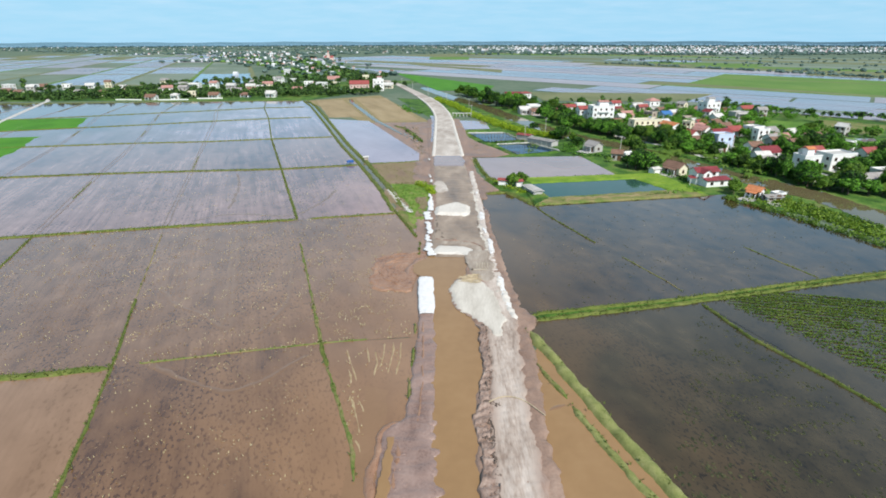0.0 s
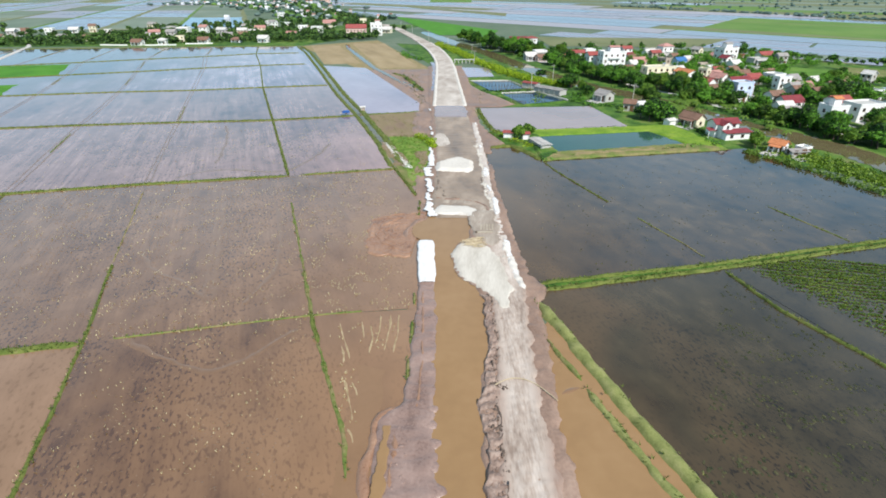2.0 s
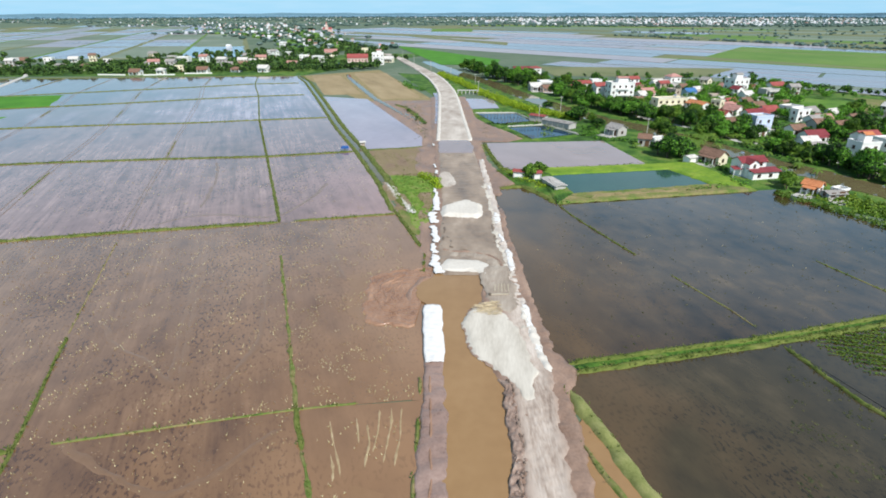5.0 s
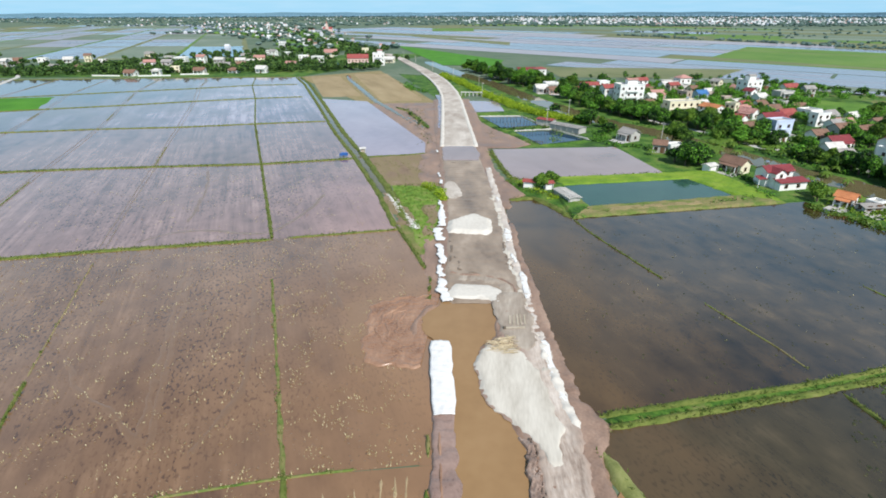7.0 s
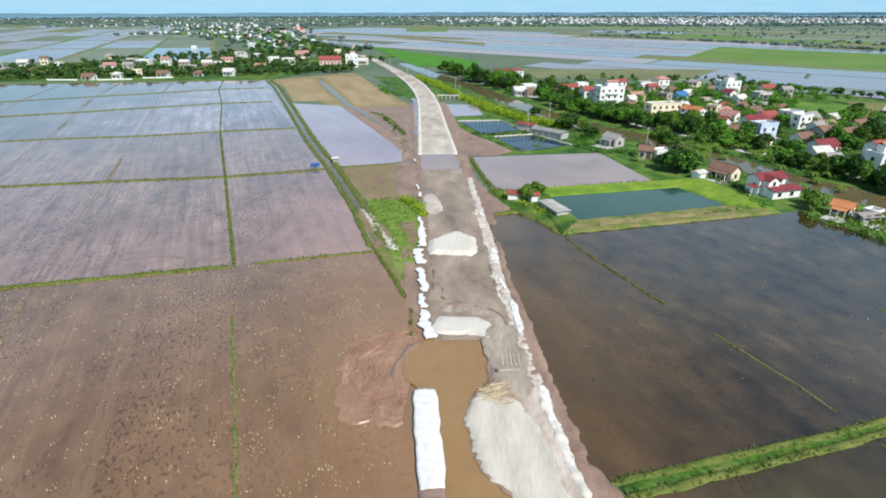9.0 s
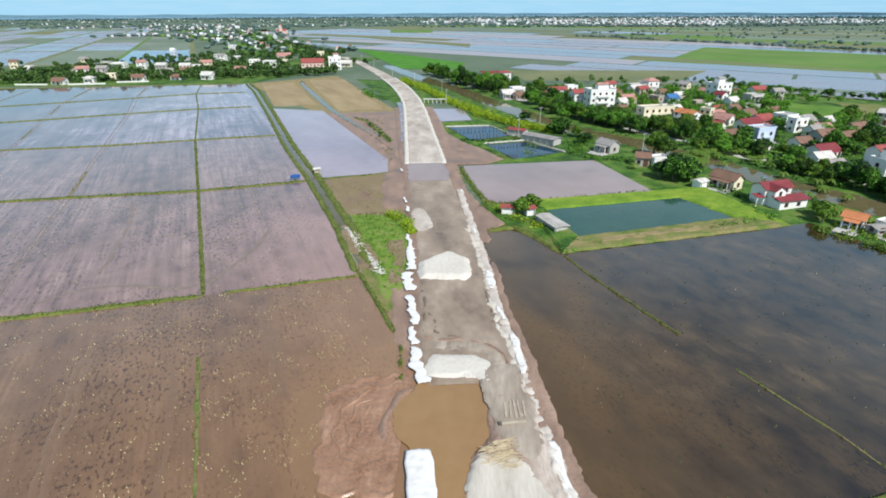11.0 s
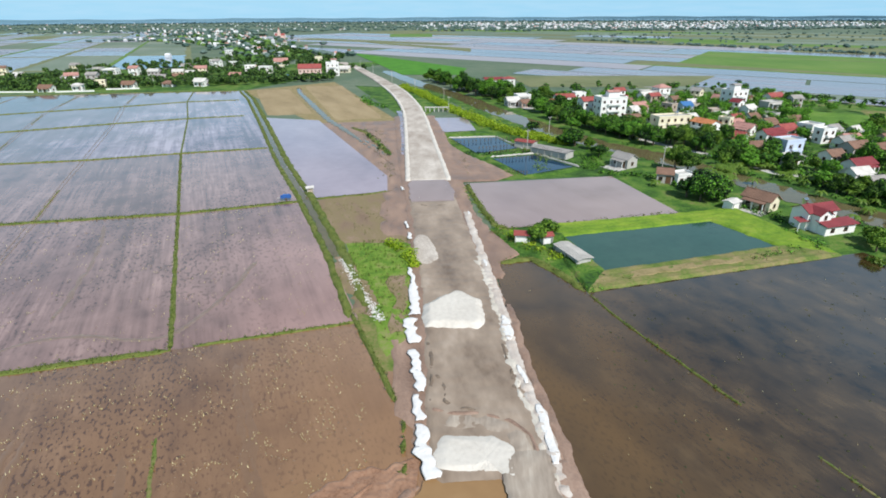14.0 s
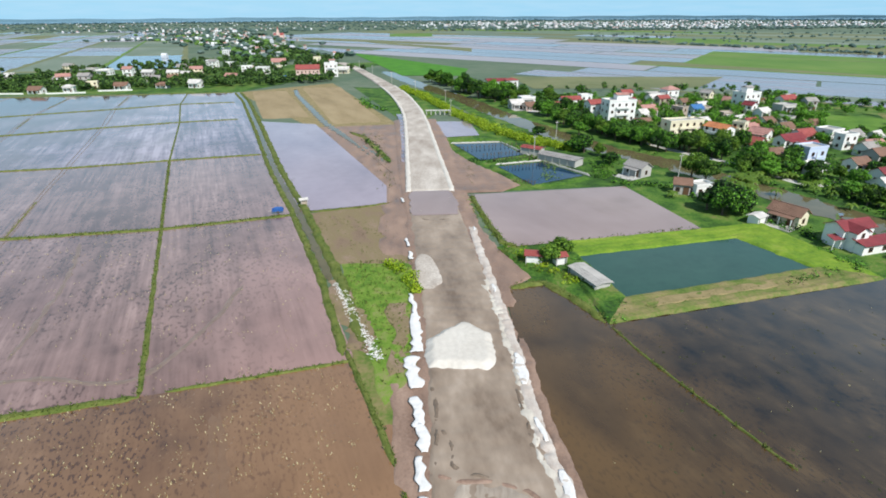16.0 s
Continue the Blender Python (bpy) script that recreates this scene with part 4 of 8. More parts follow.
ridge("earth_spoil_rim", [(-6.3, -20), (-6.0, 20), (-5.9, 43), (-5.9, 50), (-4.4, 53.0), (-2.2, 54.0)], 1.3, 0.40, SPOIL, "low rim of orange earth along the bank", "ground", seed=77, wild=1.7)
ridge("earth_spoil_rim", [(-3.5, -20), (-3.4, 20), (-3.3, 43), (-3.2, 50)], 0.9, 0.50, SPOIL, "low rim of orange earth along the bank", "ground", seed=78, wild=1.7)
band("rim_puddle", [(-46, -5.5, -3.9), (20, -5.4, -3.8), (40, -5.2, -3.6), (46, -5.0, -3.6), (50, -4.6, -3.9)], 0.60, SILT_WATER, "brown water caught behind the bank rim", "water", jag=0.25, rough_z=0.0, seed=83, low=0.56, step=0.5)
ridge("earth_spoil_rim", [(-0.9, 52), (-0.6, 62), (-0.8, 72), (-1.2, 82)], 0.5, 0.52, SPOIL, "low rim of orange earth along the bank", "ground", seed=81)
band("road_bed", [(111.6, -0.4, 16.9), (118, -2.6, 16.2), (126, -2.8, 15.3), (140, -2.6, 14.9), (158, -2.6, 15.4), (168, -2.6, 17.0), (182, -2.4, 18.6), (200, -3.0, 15.8), (225, -4.0, 15.6), (250, -5.5, 16.0), (300, -7.0, 15.5), (345, -8.0, 13.0)],
     0.30, EARTH, "raw earth road bed under construction", "ground", jag=0.30, rough_z=0.06, seed=81, low=-0.1, step=0.7, cols=17, shoulder=0.06)
band("sand_deck", [(111.2, 1.0, 8.6), (112.0, 0.2, 11.0), (113.2, -0.2, 13.8), (123, -0.6, 13.6), (140, 0.0, 13.4), (160, 0.0, 13.2), (180, -0.6, 13.0), (205, -1.6, 12.0), (226, -2.0, 11.4)],
     0.46, GREY_SAND, "damp grey sand deck of the unfinished road", "road", jag=0.16, rough_z=0.05, seed=91, low=0.22, step=0.5, cols=21, shoulder=0.05)
band("road_puddle", [(207, -0.9, 11.0), (211, -1.6, 11.6), (219, -1.8, 11.4), (225, -1.7, 11.0), (227.5, -0.6, 10.2)],
     0.53, PINK_MUD, "shallow puddle across the road bed", "water", jag=0.30, rough_z=0.0, seed=95, low=0.50, step=0.5)
FINISHED = [(227.5, -2.2, 11.6), (240, -2.2, 11.3), (270, -2.3, 10.4), (300, -2.4, 9.6), (330, -2.6, 8.9), (355, -3.2, 7.8), (375, -4.6, 6.4), (400, -7.2, 3.8), (430, -11.2, 0.0), (455, -15.6, -4.4), (480, -20.6, -9.6), (520, -29, -19), (570, -41, -32), (620, -53, -44), (660, -66, -56), (690, -78, -67)]
band("gravel_road", FINISHED, 0.62, GRAVEL, "pale compacted gravel road base", "road", jag=0.06, rough_z=0.03, seed=101, low=0.0, step=1.0, cols=13, shoulder=0.04)
band("road_edge", [(y, l - 0.5, l + 1.2) for y, l, r in FINISHED[:11]], 0.74, WHITE_SAND, "raised white sand edging of the road", "kerb", jag=0.13, rough_z=0.05, seed=103, low=0.2, step=0.7, cols=7)
band("road_edge", [(y, r - 1.3, r + 0.4) for y, l, r in FINISHED[:11]], 0.74, WHITE_SAND, "raised white sand edging of the road", "kerb", jag=0.13, rough_z=0.05, seed=105, low=0.2, step=0.7, cols=7)
band("side_water", [(262, -4.0, -2.6), (290, -4.2, -2.7), (340, -5.2, -3.0), (360, -7.0, -4.2)], 0.33, SKY_TINT_MUD, "strip of standing water beside the road", "water", jag=0.2, rough_z=0.0, seed=107, low=0.31)


def heap(name, outline, h, material, label, base=0.42, slope=1.4, seed=1, round_off=0.12):
    """A tipped heap on a many-cornered foot, with a nearly flat top and crumbling sides."""
    pts = np.array(outline, float)
    mid = pts.mean(axis=0)
    ang = np.linspace(0, 2 * np.pi, 120, endpoint=False)
    reach = []
    for t in ang:
        d, best = (math.cos(t), math.sin(t)), 0.1
        for p, q in zip(pts - mid, np.roll(pts, -1, axis=0) - mid):
            e = q - p
            den = d[0] * e[1] - d[1] * e[0]
            if abs(den) > 1e-9:
                u, w = (p[0] * e[1] - p[1] * e[0]) / den, (p[0] * d[1] - p[1] * d[0]) / den
                if u > 0 and -1e-6 <= w <= 1 + 1e-6:
                    best = max(best, u)
        reach.append(best)
    reach = np.array(reach)
    reach = (reach + np.roll(reach, 1) + np.roll(reach, -1)) / 3 * (1 + 0.012 * np.sin(9 * ang + seed) + 0.010 * np.sin(23 * ang + 2 * seed))
    r = np.linspace(0, 1, 22)[:, None]
    x, y = reach[None, :] * r * np.cos(ang), reach[None, :] * r * np.sin(ang)
    side = np.clip((1 - r) * reach[None, :] / (slope * h), 0, 1)
    z = h * (side - round_off * side * side) + 0.03 * h * wobble(x, y, seed, 2.2) * (r < 0.97) + 0.02 * wobble(x, y, seed + 1, 0.7) * (r < 0.97) - 0.06 * (r > 0.99)
    m = len(ang)
    f = [[i * m + k, i * m + (k + 1) % m, (i + 1) * m + (k + 1) % m, (i + 1) * m + k] for i in range(21) for k in range(m)]
    ob = tagged(new(name, mesh(name, np.stack([x.ravel(), y.ravel(), z.ravel()], axis=1), f, material, True)), label, "sand heap", kind="thing")
    ob.matrix_basis = pose(float(mid[0]), float(mid[1]), base)
    return ob


heap("sand_mound", [(0.2, 142.9), (5.0, 142.2), (9.5, 141.8), (10.8, 143.6), (11.0, 151.2), (7.0, 155.4), (3.4, 153.0), (0.2, 150.2), (-0.2, 146.0)], 0.9, WHITE_SAND, "flat-topped heap of white sand on the road bed", 0.40, 1.5, 3)
heap("sand_mound", [(0.4, 112.9), (4.5, 112.4), (8.4, 112.2), (9.3, 110.2), (10.3, 110.0), (10.7, 113.2), (9.8, 116.2), (7.8, 117.8), (1.4, 118.3), (0.1, 115.8)], 0.34, WHITE_SAND, "low white sand heap at the edge of a brown pool", 0.44, 4.0, 5)
ridge("wet_sand", [(-0.2, 121.4), (3.0, 120.6), (7.0, 120.2), (9.8, 118.6), (11.2, 116.0), (11.2, 112.6)], 2.3, 0.56, DECK_SAND, "curved bank of damp sand swept round the heap", "sand", seed=401, low=0.42, wild=0.4)
ridge("wet_sand", [(-0.4, 123.4), (2.4, 122.2), (6.6, 121.8), (10.4, 120.4), (12.4, 117.6), (12.8, 114.0), (12.4, 111.6)], 0.6, 0.55, EARTH, "dark damp line left by water on the sand", "sand", seed=403, low=0.42, wild=0.8)
heap("sand_mound", [(-0.6, 168.4), (1.6, 166.6), (4.4, 169.5), (4.0, 175), (2.4, 182.0), (0.2, 184.0), (-1.0, 180), (-0.9, 173)], 0.12, GRAVEL, "thin spread of pale sand on the road bed", 0.48, 8.0, 8)

for y0, y1 in ((112.5, 114.5), (116, 118.5), (119.5, 121.5)):
    bund([(-3.5, y0), (-3.3, y1)], 0.8, 0.4, GRASS, 5.0, "weeds at the road edge")

for k, line in enumerate(([(1.2, 130.6), (2.4, 127.4), (2.2, 124.6), (4.4, 122.8), (8.2, 121.8)], [(0.4, 139), (1.0, 134), (0.6, 129), (0.2, 124)], [(12.2, 139), (12.6, 131), (12.0, 126)], [(1.0, 205), (4.5, 203), (9.0, 204.5)])):
    ridge("water_stain", line, 0.5, 0.50, STAIN, "dark wet line left on the sand deck", "stain", seed=430 + k, low=0.42, step=0.3, wild=1.6)

# drainage ditch and banks east of the haul track
quad_sheet("ditch_water", ((15.0, -46), (59.4, -46), (18.9, 72), (16.6, 69)), 0.03, SILT_WATER, "brown water in a roadside ditch", "water", n=8)
bund([(17.7, 67.6), (19.3, 62.7), (21.0, 58.4)], 0.8, 0.35, DYKE_GRASS, 1.5, "thin yellowish strip of weeds in the ditch", wild=0.9)
bund([(21.2, 56.8), (22.6, 52.6), (24.4, 47.2), (26.2, 42.1), (28.4, 37.0), (34, 24), (50, -20)], 1.25, 0.42, PALE_GRASS, 2.0, "ragged strip of weeds in the ditch", wild=0.8)
ridge("mud_bar", [(17.2, 55.6), (19.0, 56.6), (21.0, 57.4)], 1.3, 0.07, SILT_MUD, "low bar of silt across the ditch", "ground", seed=521, wild=1.0)
bund([(18.3, 77.6), (22.0, 64.8), (25.4, 53.3), (28.6, 44.0), (38, 17), (60, -46)], 2.15, 0.7, PALE_GRASS, 0.6, "broad pale grassy dyke beside the paddy", wild=0.4)

# ---- paddies east of the road ----
quad_sheet("paddy_field", ((28.9, 44), (59.8, -46), (102, -46), (54, 88.5)), 0.0, DARK_MUD, "dark flooded paddy with soft mud", n=8)
quad_sheet("paddy_field", ((17.8, 79), (29.0, 44), (54, 88.5), (19, 82)), 0.002, DARK_MUD, "dark flooded paddy with soft mud", n=8)
quad_sheet("paddy_field", ((102.1, -46), (160, -32), (104, 101), (54.1, 88.6)), 0.0, DARK_MUD, "dark flooded paddy with rows of seedlings", n=8)
quad_sheet("paddy_field", ((17.0, 83), (118, 105), (98, 166), (31.5, 154.5)), 0.0, BROWN_MUD, "dark flooded paddy mirroring the sky", n=8)
quad_sheet("paddy_field", ((15.5, 83), (17.0, 83), (31.5, 154.5), (15.0, 150)), 0.002, BROWN_MUD, "dark flooded paddy mirroring the sky", n=8)
quad_sheet("paddy_field", ((15.0, 150), (31.5, 154.5), (24.5, 169), (16.0, 167)), 0.002, BROWN_MUD, "dark flooded paddy mirroring the sky", n=8)
bund([(19.5, 83.4), (46, 88.6), (90, 99.6), (125, 107.8)], 1.15, 0.45, GRASS, dense=4)
ridge("earth_bund", [(19.6, 82.3), (46, 87.8), (90, 98.8), (125, 107)], 2.0, 0.16, MEADOW, "low grassy earth bund between flooded paddies", seed=515, wild=0.3)
bund([(19.8, 81.2), (46, 86.9), (90, 98.0), (125, 106.1)], 1.2, 0.40, dense=6)
bund([(54.2, 87.9), (57, 75), (63, 63), (70, 44), (102, -46)], 0.7, 0.3)
bund([(31.6, 152.6), (34.2, 142.6), (38.3, 131.1), (42.1, 121.0)], 0.45, 0.2, wild=0.9)
bund([(46, 111.9), (48.3, 106), (50.9, 99.7), (52.8, 93.2)], 0.32, 0.14, DYKE_GRASS, 2.0, wild=1.2)
bund([(78.9, 118.4), (85.6, 99.8)], 0.35, 0.14, DYKE_GRASS, 2.0, wild=1.2)
# ---- fish pond with its grassy dyke ----
POND_IN = [(38.3, 162.0), (80.8, 170.6), (74.0, 186.2), (35.0, 179.4)]
POND_OUT = [(31.6, 153.0), (92.5, 164.6), (87.0, 195.5), (30.0, 187.5)]
quad_sheet("pond_water", [(p[0] + (0.8 if k in (1, 2) else -0.8), p[1] + (0.8 if k > 1 else -0.8)) for k, p in enumerate(POND_IN)], 0.18, POND_WATER, "still blue-green water of a fish pond", "water", n=8)
for k in range(4):
    a, b, c, d = POND_OUT[k], POND_OUT[(k + 1) % 4], POND_IN[(k + 1) % 4], POND_IN[k]
    quad_sheet("pond_dyke", (a, b, c, d), 0.55, (DYKE_GRASS, BRIGHT_GRASS, BRIGHT_GRASS, MEADOW)[k], "grassy dyke round the fish pond", "dyke", n=40, rough_z=0.12, seed=20, size=4, edge=0.0, sides=False)
quad_sheet("dry_bank", ((38, 156.4), (72, 162.9), (73, 166.4), (39, 160.0)), 0.66, DRY_GRASS, "dry brown grass on the pond dyke", "grass", n=24, rough_z=0.06, seed=33, edge=0.3)
band("muddy_ground", [(160, 14.5, 16.6), (167, 14.5, 17.5), (171, 14.0, 22.2), (177, 14.0, 20.6), (184, 14.0, 18.4), (190, 13.5, 16.5)], 0.34, EARTH, "bare reddish mud beside the road", seed=111, low=0.0)
bund([(16.6, 166.6), (21, 168.4), (24.4, 168.6), (28, 162.5), (31.4, 153.6)], 2.0, 0.5, dense=3)
bund([(18.2, 184.5), (23.0, 176.5), (30, 169.5)], 2.4, 0.5, MEADOW, 6)
bund([(16.4, 224), (17.6, 206), (19.6, 189), (23, 185.4)], 1.6, 0.4, dense=5)
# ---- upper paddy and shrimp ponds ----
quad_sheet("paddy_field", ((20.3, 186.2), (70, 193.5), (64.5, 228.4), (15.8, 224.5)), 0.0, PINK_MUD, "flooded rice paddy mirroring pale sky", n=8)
band("muddy_ground", [(226, 10.5, 26), (232, 10.5, 33), (244, 10.6, 29), (258, 10.6, 22), (275, 10.2, 16.5), (300, 9.6, 13), (330, 9.0, 10.5)], 0.32, EARTH, "bare reddish mud beside the road", seed=113, low=0.0)
for name, a, b, c, d in (("shrimp_pond", (29.6, 253.6), (36.8, 231.8), (55.4, 240.4), (46.4, 258.4)), ("shrimp_pond", (24.8, 262.6), (41.8, 269.4), (36.4, 289.6), (17.0, 289.4)),
                         ("shrimp_pond", (11.6, 302), (30.0, 305), (29.0, 337.5), (9.8, 339))):
    quad_sheet(name, (b, c, d, a) if b[1] < a[1] else (a, b, c, d), 0.10, SKY_TINT_FLOOD if a[1] > 300 else BLUE_POND, "still water of a shrimp pond", "pond", n=8)


def kerb_line(points, label="pale concrete rim of the pond"):
    ob = ridge("pond_rim", points, 0.6, 0.5, CONCRETE, label, "kerb", seed=7, low=0.0, wild=0.4)
    return ob


kerb_line([(29.0, 256.4), (46.5, 260.2)])
kerb_line([(46.5, 260.2), (51.5, 251), (57.6, 240.2)])
kerb_line([(16.0, 290.4), (36.8, 291)])
kerb_line([(36.8, 291), (43.6, 268.6)])
ridge("pond_bank", [(27, 258.6), (44, 264.4)], 4.2, 0.5, MEADOW, "grassy bank between shrimp ponds", "bank", seed=9)
ridge("pond_bank", [(35.5, 230), (44, 232.6), (58, 238)], 3.0, 0.5, MEADOW, "grassy bank between shrimp ponds", "bank", seed=13)
ridge("pond_bank", [(33.6, 232.8), (27.6, 254.6), (22.6, 262)], 3.4, 0.5, MEADOW, "grassy bank between shrimp ponds", "bank", seed=15)
ridge("pond_bank", [(13, 297), (30, 297.5), (38, 296)], 6.0, 0.5, MEADOW, "grassy bank between shrimp ponds", "bank", seed=17)
# ---- village canal ----
CANAL = [(-20, 590), (8, 489), (34, 412), (47, 358), (59, 318), (67, 293), (77, 272), (92, 250), (103, 222), (114.5, 192), (122, 178), (129, 163), (131, 146), (134, 120), (140, 70), (150, 20)]
ridge("canal_water", CANAL, 12.5, 0.012, CANAL_WATER, "murky olive-brown village canal", "water", seed=201, low=0.0, step=1.5, wild=0.35)
GREEN_FIELDS = [((170, 284), (203, 285), (240, 325), (216, 344)), ((196, 240), (214, 238), (240, 272), (204, 277))]
TAN_FIELD = ((209, 285), (243, 281), (277, 318), (247, 346))
for q in GREEN_FIELDS:
    quad_sheet("grass_field", q, 0.05, MEADOW_BRIGHT, "open green grass field behind the houses", n=12, rough_z=0.04)
quad_sheet("vegetable_field", TAN_FIELD, 0.05, DYKE_GRASS, "brownish fallow field with patches of green", n=12, rough_z=0.04)
quad_sheet("field_pond", ((218, 262), (226, 264), (230, 271), (219, 271)), 0.09, SKY_TINT_FLOOD, "small pool mirroring the sky in a green field", "pond", n=6)
quad_sheet("rice_field", ((280, 300), (330, 296), (345, 350), (290, 352)), 0.05, RICE_FAR, "green vegetable field behind the village", n=10, rough_z=0.03)
quad_sheet("rice_field", ((250, 252), (330, 240), (345, 290), (262, 280)), 0.05, RICE, "bright green field of young rice", n=10, rough_z=0.03)


def inside(q, x, y, grow=0.0):
    """Whether a place lies in a four-cornered field, whose corners run anticlockwise."""
    return all((b[0] - a[0]) * (y - a[1]) - (b[1] - a[1]) * (x - a[0]) > -grow * math.dist(a, b) for a, b in zip(q, q[1:] + q[:1]))


def in_fields(x, y, grow=0.0):
    return any(inside(q, x, y, grow) for q in GREEN_FIELDS + [TAN_FIELD])


def to_canal(x, y):
    """Distance to the middle of the canal."""
    best = 1e9
    for (ax, ay), (bx, by) in zip(CANAL, CANAL[1:]):
        t = max(0.0, min(1.0, ((x - ax) * (bx - ax) + (y - ay) * (by - ay)) / ((bx - ax) ** 2 + (by - ay) ** 2)))
        best = min(best, math.hypot(x - ax - t * (bx - ax), y - ay - t * (by - ay)))
    return best


ridge("village_lane", [(96, 284), (104, 266), (114.7, 249), (117.5, 236), (120, 227), (129, 222), (134, 208), (139, 190), (146, 176)], 3.4, 0.10, ASPHALT, "pale concrete lane through the village", "road", seed=207, low=-0.1, wild=0.25)
quad_sheet("grass_patch", ((78, 205), (92, 196), (94, 206), (84, 218)), 0.05, MEADOW, "patch of fresh green grass beside the canal", "grass", n=10, rough_z=0.05)


# ---- houses ----
SHARED = {}


def shared(key, make):
    if key not in SHARED:
        SHARED[key] = make()
    return SHARED[key]


def window_meshes(w, h, frame_mat):
    def frame_ring():
        bm = bmesh.new()
        t = 0.10
        add_box(bm, -w / 2 - t, w / 2 + t, -0.10, 0.06, h / 2, h / 2 + t)
        add_box(bm, -w / 2 - t, w / 2 + t, -0.16, 0.06, -h / 2 - t, -h / 2)
        add_box(bm, -w / 2 - t, -w / 2, -0.10, 0.06, -h / 2, h / 2)
        add_box(bm, w / 2, w / 2 + t, -0.10, 0.06, -h / 2, h / 2)
        add_box(bm, -0.03, 0.03, -0.06, 0.02, -h / 2, h / 2)
        return bm_mesh("window", bm, frame_mat)

    def pane():
        return box_mesh("pane", -w / 2, w / 2, -0.03, 0.0, -h / 2, h / 2, GLASS)
    return shared(("win", w, h, frame_mat.name), frame_ring), shared(("pane", w, h), pane)


def add_window(parent, x, y, z, face, w=0.95, h=1.05, frame_mat=None):
    ring, pane = window_meshes(w, h, frame_mat or FRAME_WOOD)
    ob = part("window", ring, parent, m=pose(x, y, z, 0, 0, face))
    part("pane", pane, ob, "dark window glass")


def add_door(parent, x, y, face, w=1.3, h=2.2):
    def leaf():
        bm = bmesh.new()
        add_box(bm, -w / 2, w / 2, -0.05, 0.0, 0, h)
        add_box(bm, -w / 2 - 0.1, -w / 2, -0.09, 0.02, 0, h + 0.1)
        add_box(bm, w / 2, w / 2 + 0.1, -0.09, 0.02, 0, h + 0.1)
        add_box(bm, -w / 2, w / 2, -0.09, 0.02, h, h + 0.1)
        add_box(bm, -0.03, 0.03, -0.08, -0.05, 0.1, h - 0.1)
        return bm_mesh("door", bm, FRAME_WOOD)
    part("door", shared(("door", w, h), leaf), parent, m=pose(x, y, 0.15, 0, 0, face))


def gable_roof(w, d, h, rise, tile, over=0.45, thick=0.14):
    """Two tiled slopes with a ridge cap; the ridge runs along x."""
    bm = bmesh.new()
    run, courses = d / 2 + over, 7
    slope = rise / (d / 2)
    outer, inner = [], [(-run, h - slope * over)]
    for side in (-1, 1):
        for k in range(courses):
            for u, lift in ((k / courses, 0.05), ((k + 1) / courses, 0.0)):
                u = u if side < 0 else 1 - u
                lift = lift if side < 0 else 0.05 - lift
                outer.append((side * run * (1 - u), h - slope * over + (rise + slope * over) * u + thick + lift))
    prof = outer + [(run, h - slope * over), (0, h + rise), (-run, h - slope * over)]
    ends = [[bm.verts.new((x, y, z)) for y, z in prof] for x in (-w / 2 - over, w / 2 + over)]
    for i in range(len(prof)):
        j = (i + 1) % len(prof)
        bm.faces.new((ends[0][i], ends[1][i], ends[1][j], ends[0][j]))
    bm.faces.new(ends[0][::-1])
    bm.faces.new(ends[1])
    bmesh.ops.recalc_face_normals(bm, faces=bm.faces)
    return bm_mesh("roof", bm, tile)


def gable_walls(w, d, h, rise, material):
    bm = bmesh.new()
    add_box(bm, -w / 2, w / 2, -d / 2, d / 2, 0, h)
    for sx in (-1, 1):
        x0, x1 = sx * w / 2, sx * (w / 2 - 0.2)
        tri = [[bm.verts.new((x, y, z)) for y, z in ((-d / 2, h), (d / 2, h), (0, h + rise))] for x in (x0, x1)]
        bm.faces.new(tri[0])
        bm.faces.new(tri[1][::-1])
        for i in range(3):
            bm.faces.new([tri[0][i], tri[0][(i + 1) % 3], tri[1][(i + 1) % 3], tri[1][i]])
    bmesh.ops.recalc_face_normals(bm, faces=bm.faces)
    return bm_mesh("wall", bm, material)


def hip_roof(w, d, h, rise, tile, over=0.5):
    bm = bmesh.new()
    X, Y, k = w / 2 + over, d / 2 + over, max(0.2, (w - d) / 2)
    lo = [bm.verts.new(p) for p in ((-X, -Y, h), (X, -Y, h), (X, Y, h), (-X, Y, h))]
    up = [bm.verts.new(p) for p in ((-X, -Y, h + 0.14), (X, -Y, h + 0.14), (X, Y, h + 0.14), (-X, Y, h + 0.14))]
    r0, r1 = bm.verts.new((-k, 0, h + rise)), bm.verts.new((k, 0, h + rise))
    bm.faces.new(lo[::-1])
    for i in range(4):
        bm.faces.new((lo[i], lo[(i + 1) % 4], up[(i + 1) % 4], up[i]))
    bm.faces.new((up[0], up[1], r1, r0))
    bm.faces.new((up[1], up[2], r1))
    bm.faces.new((up[2], up[3], r0, r1))
    bm.faces.new((up[3], up[0], r0))
    return bm_mesh("roof", bm, tile)


def parapet_mesh(w, d, h, material):
    bm = bmesh.new()
    X, Y, t, g = w / 2 + 0.12, d / 2 + 0.12, 0.22, 0.7
    add_box(bm, -X, X, -Y, -Y + t, h, h + g)
    add_box(bm, -X, X, Y - t, Y, h, h + g)
    add_box(bm, -X, -X + t, -Y + t, Y - t, h, h + g)
    add_box(bm, X - t, X, -Y + t, Y - t, h, h + g)
    return bm_mesh("parapet", bm, material)


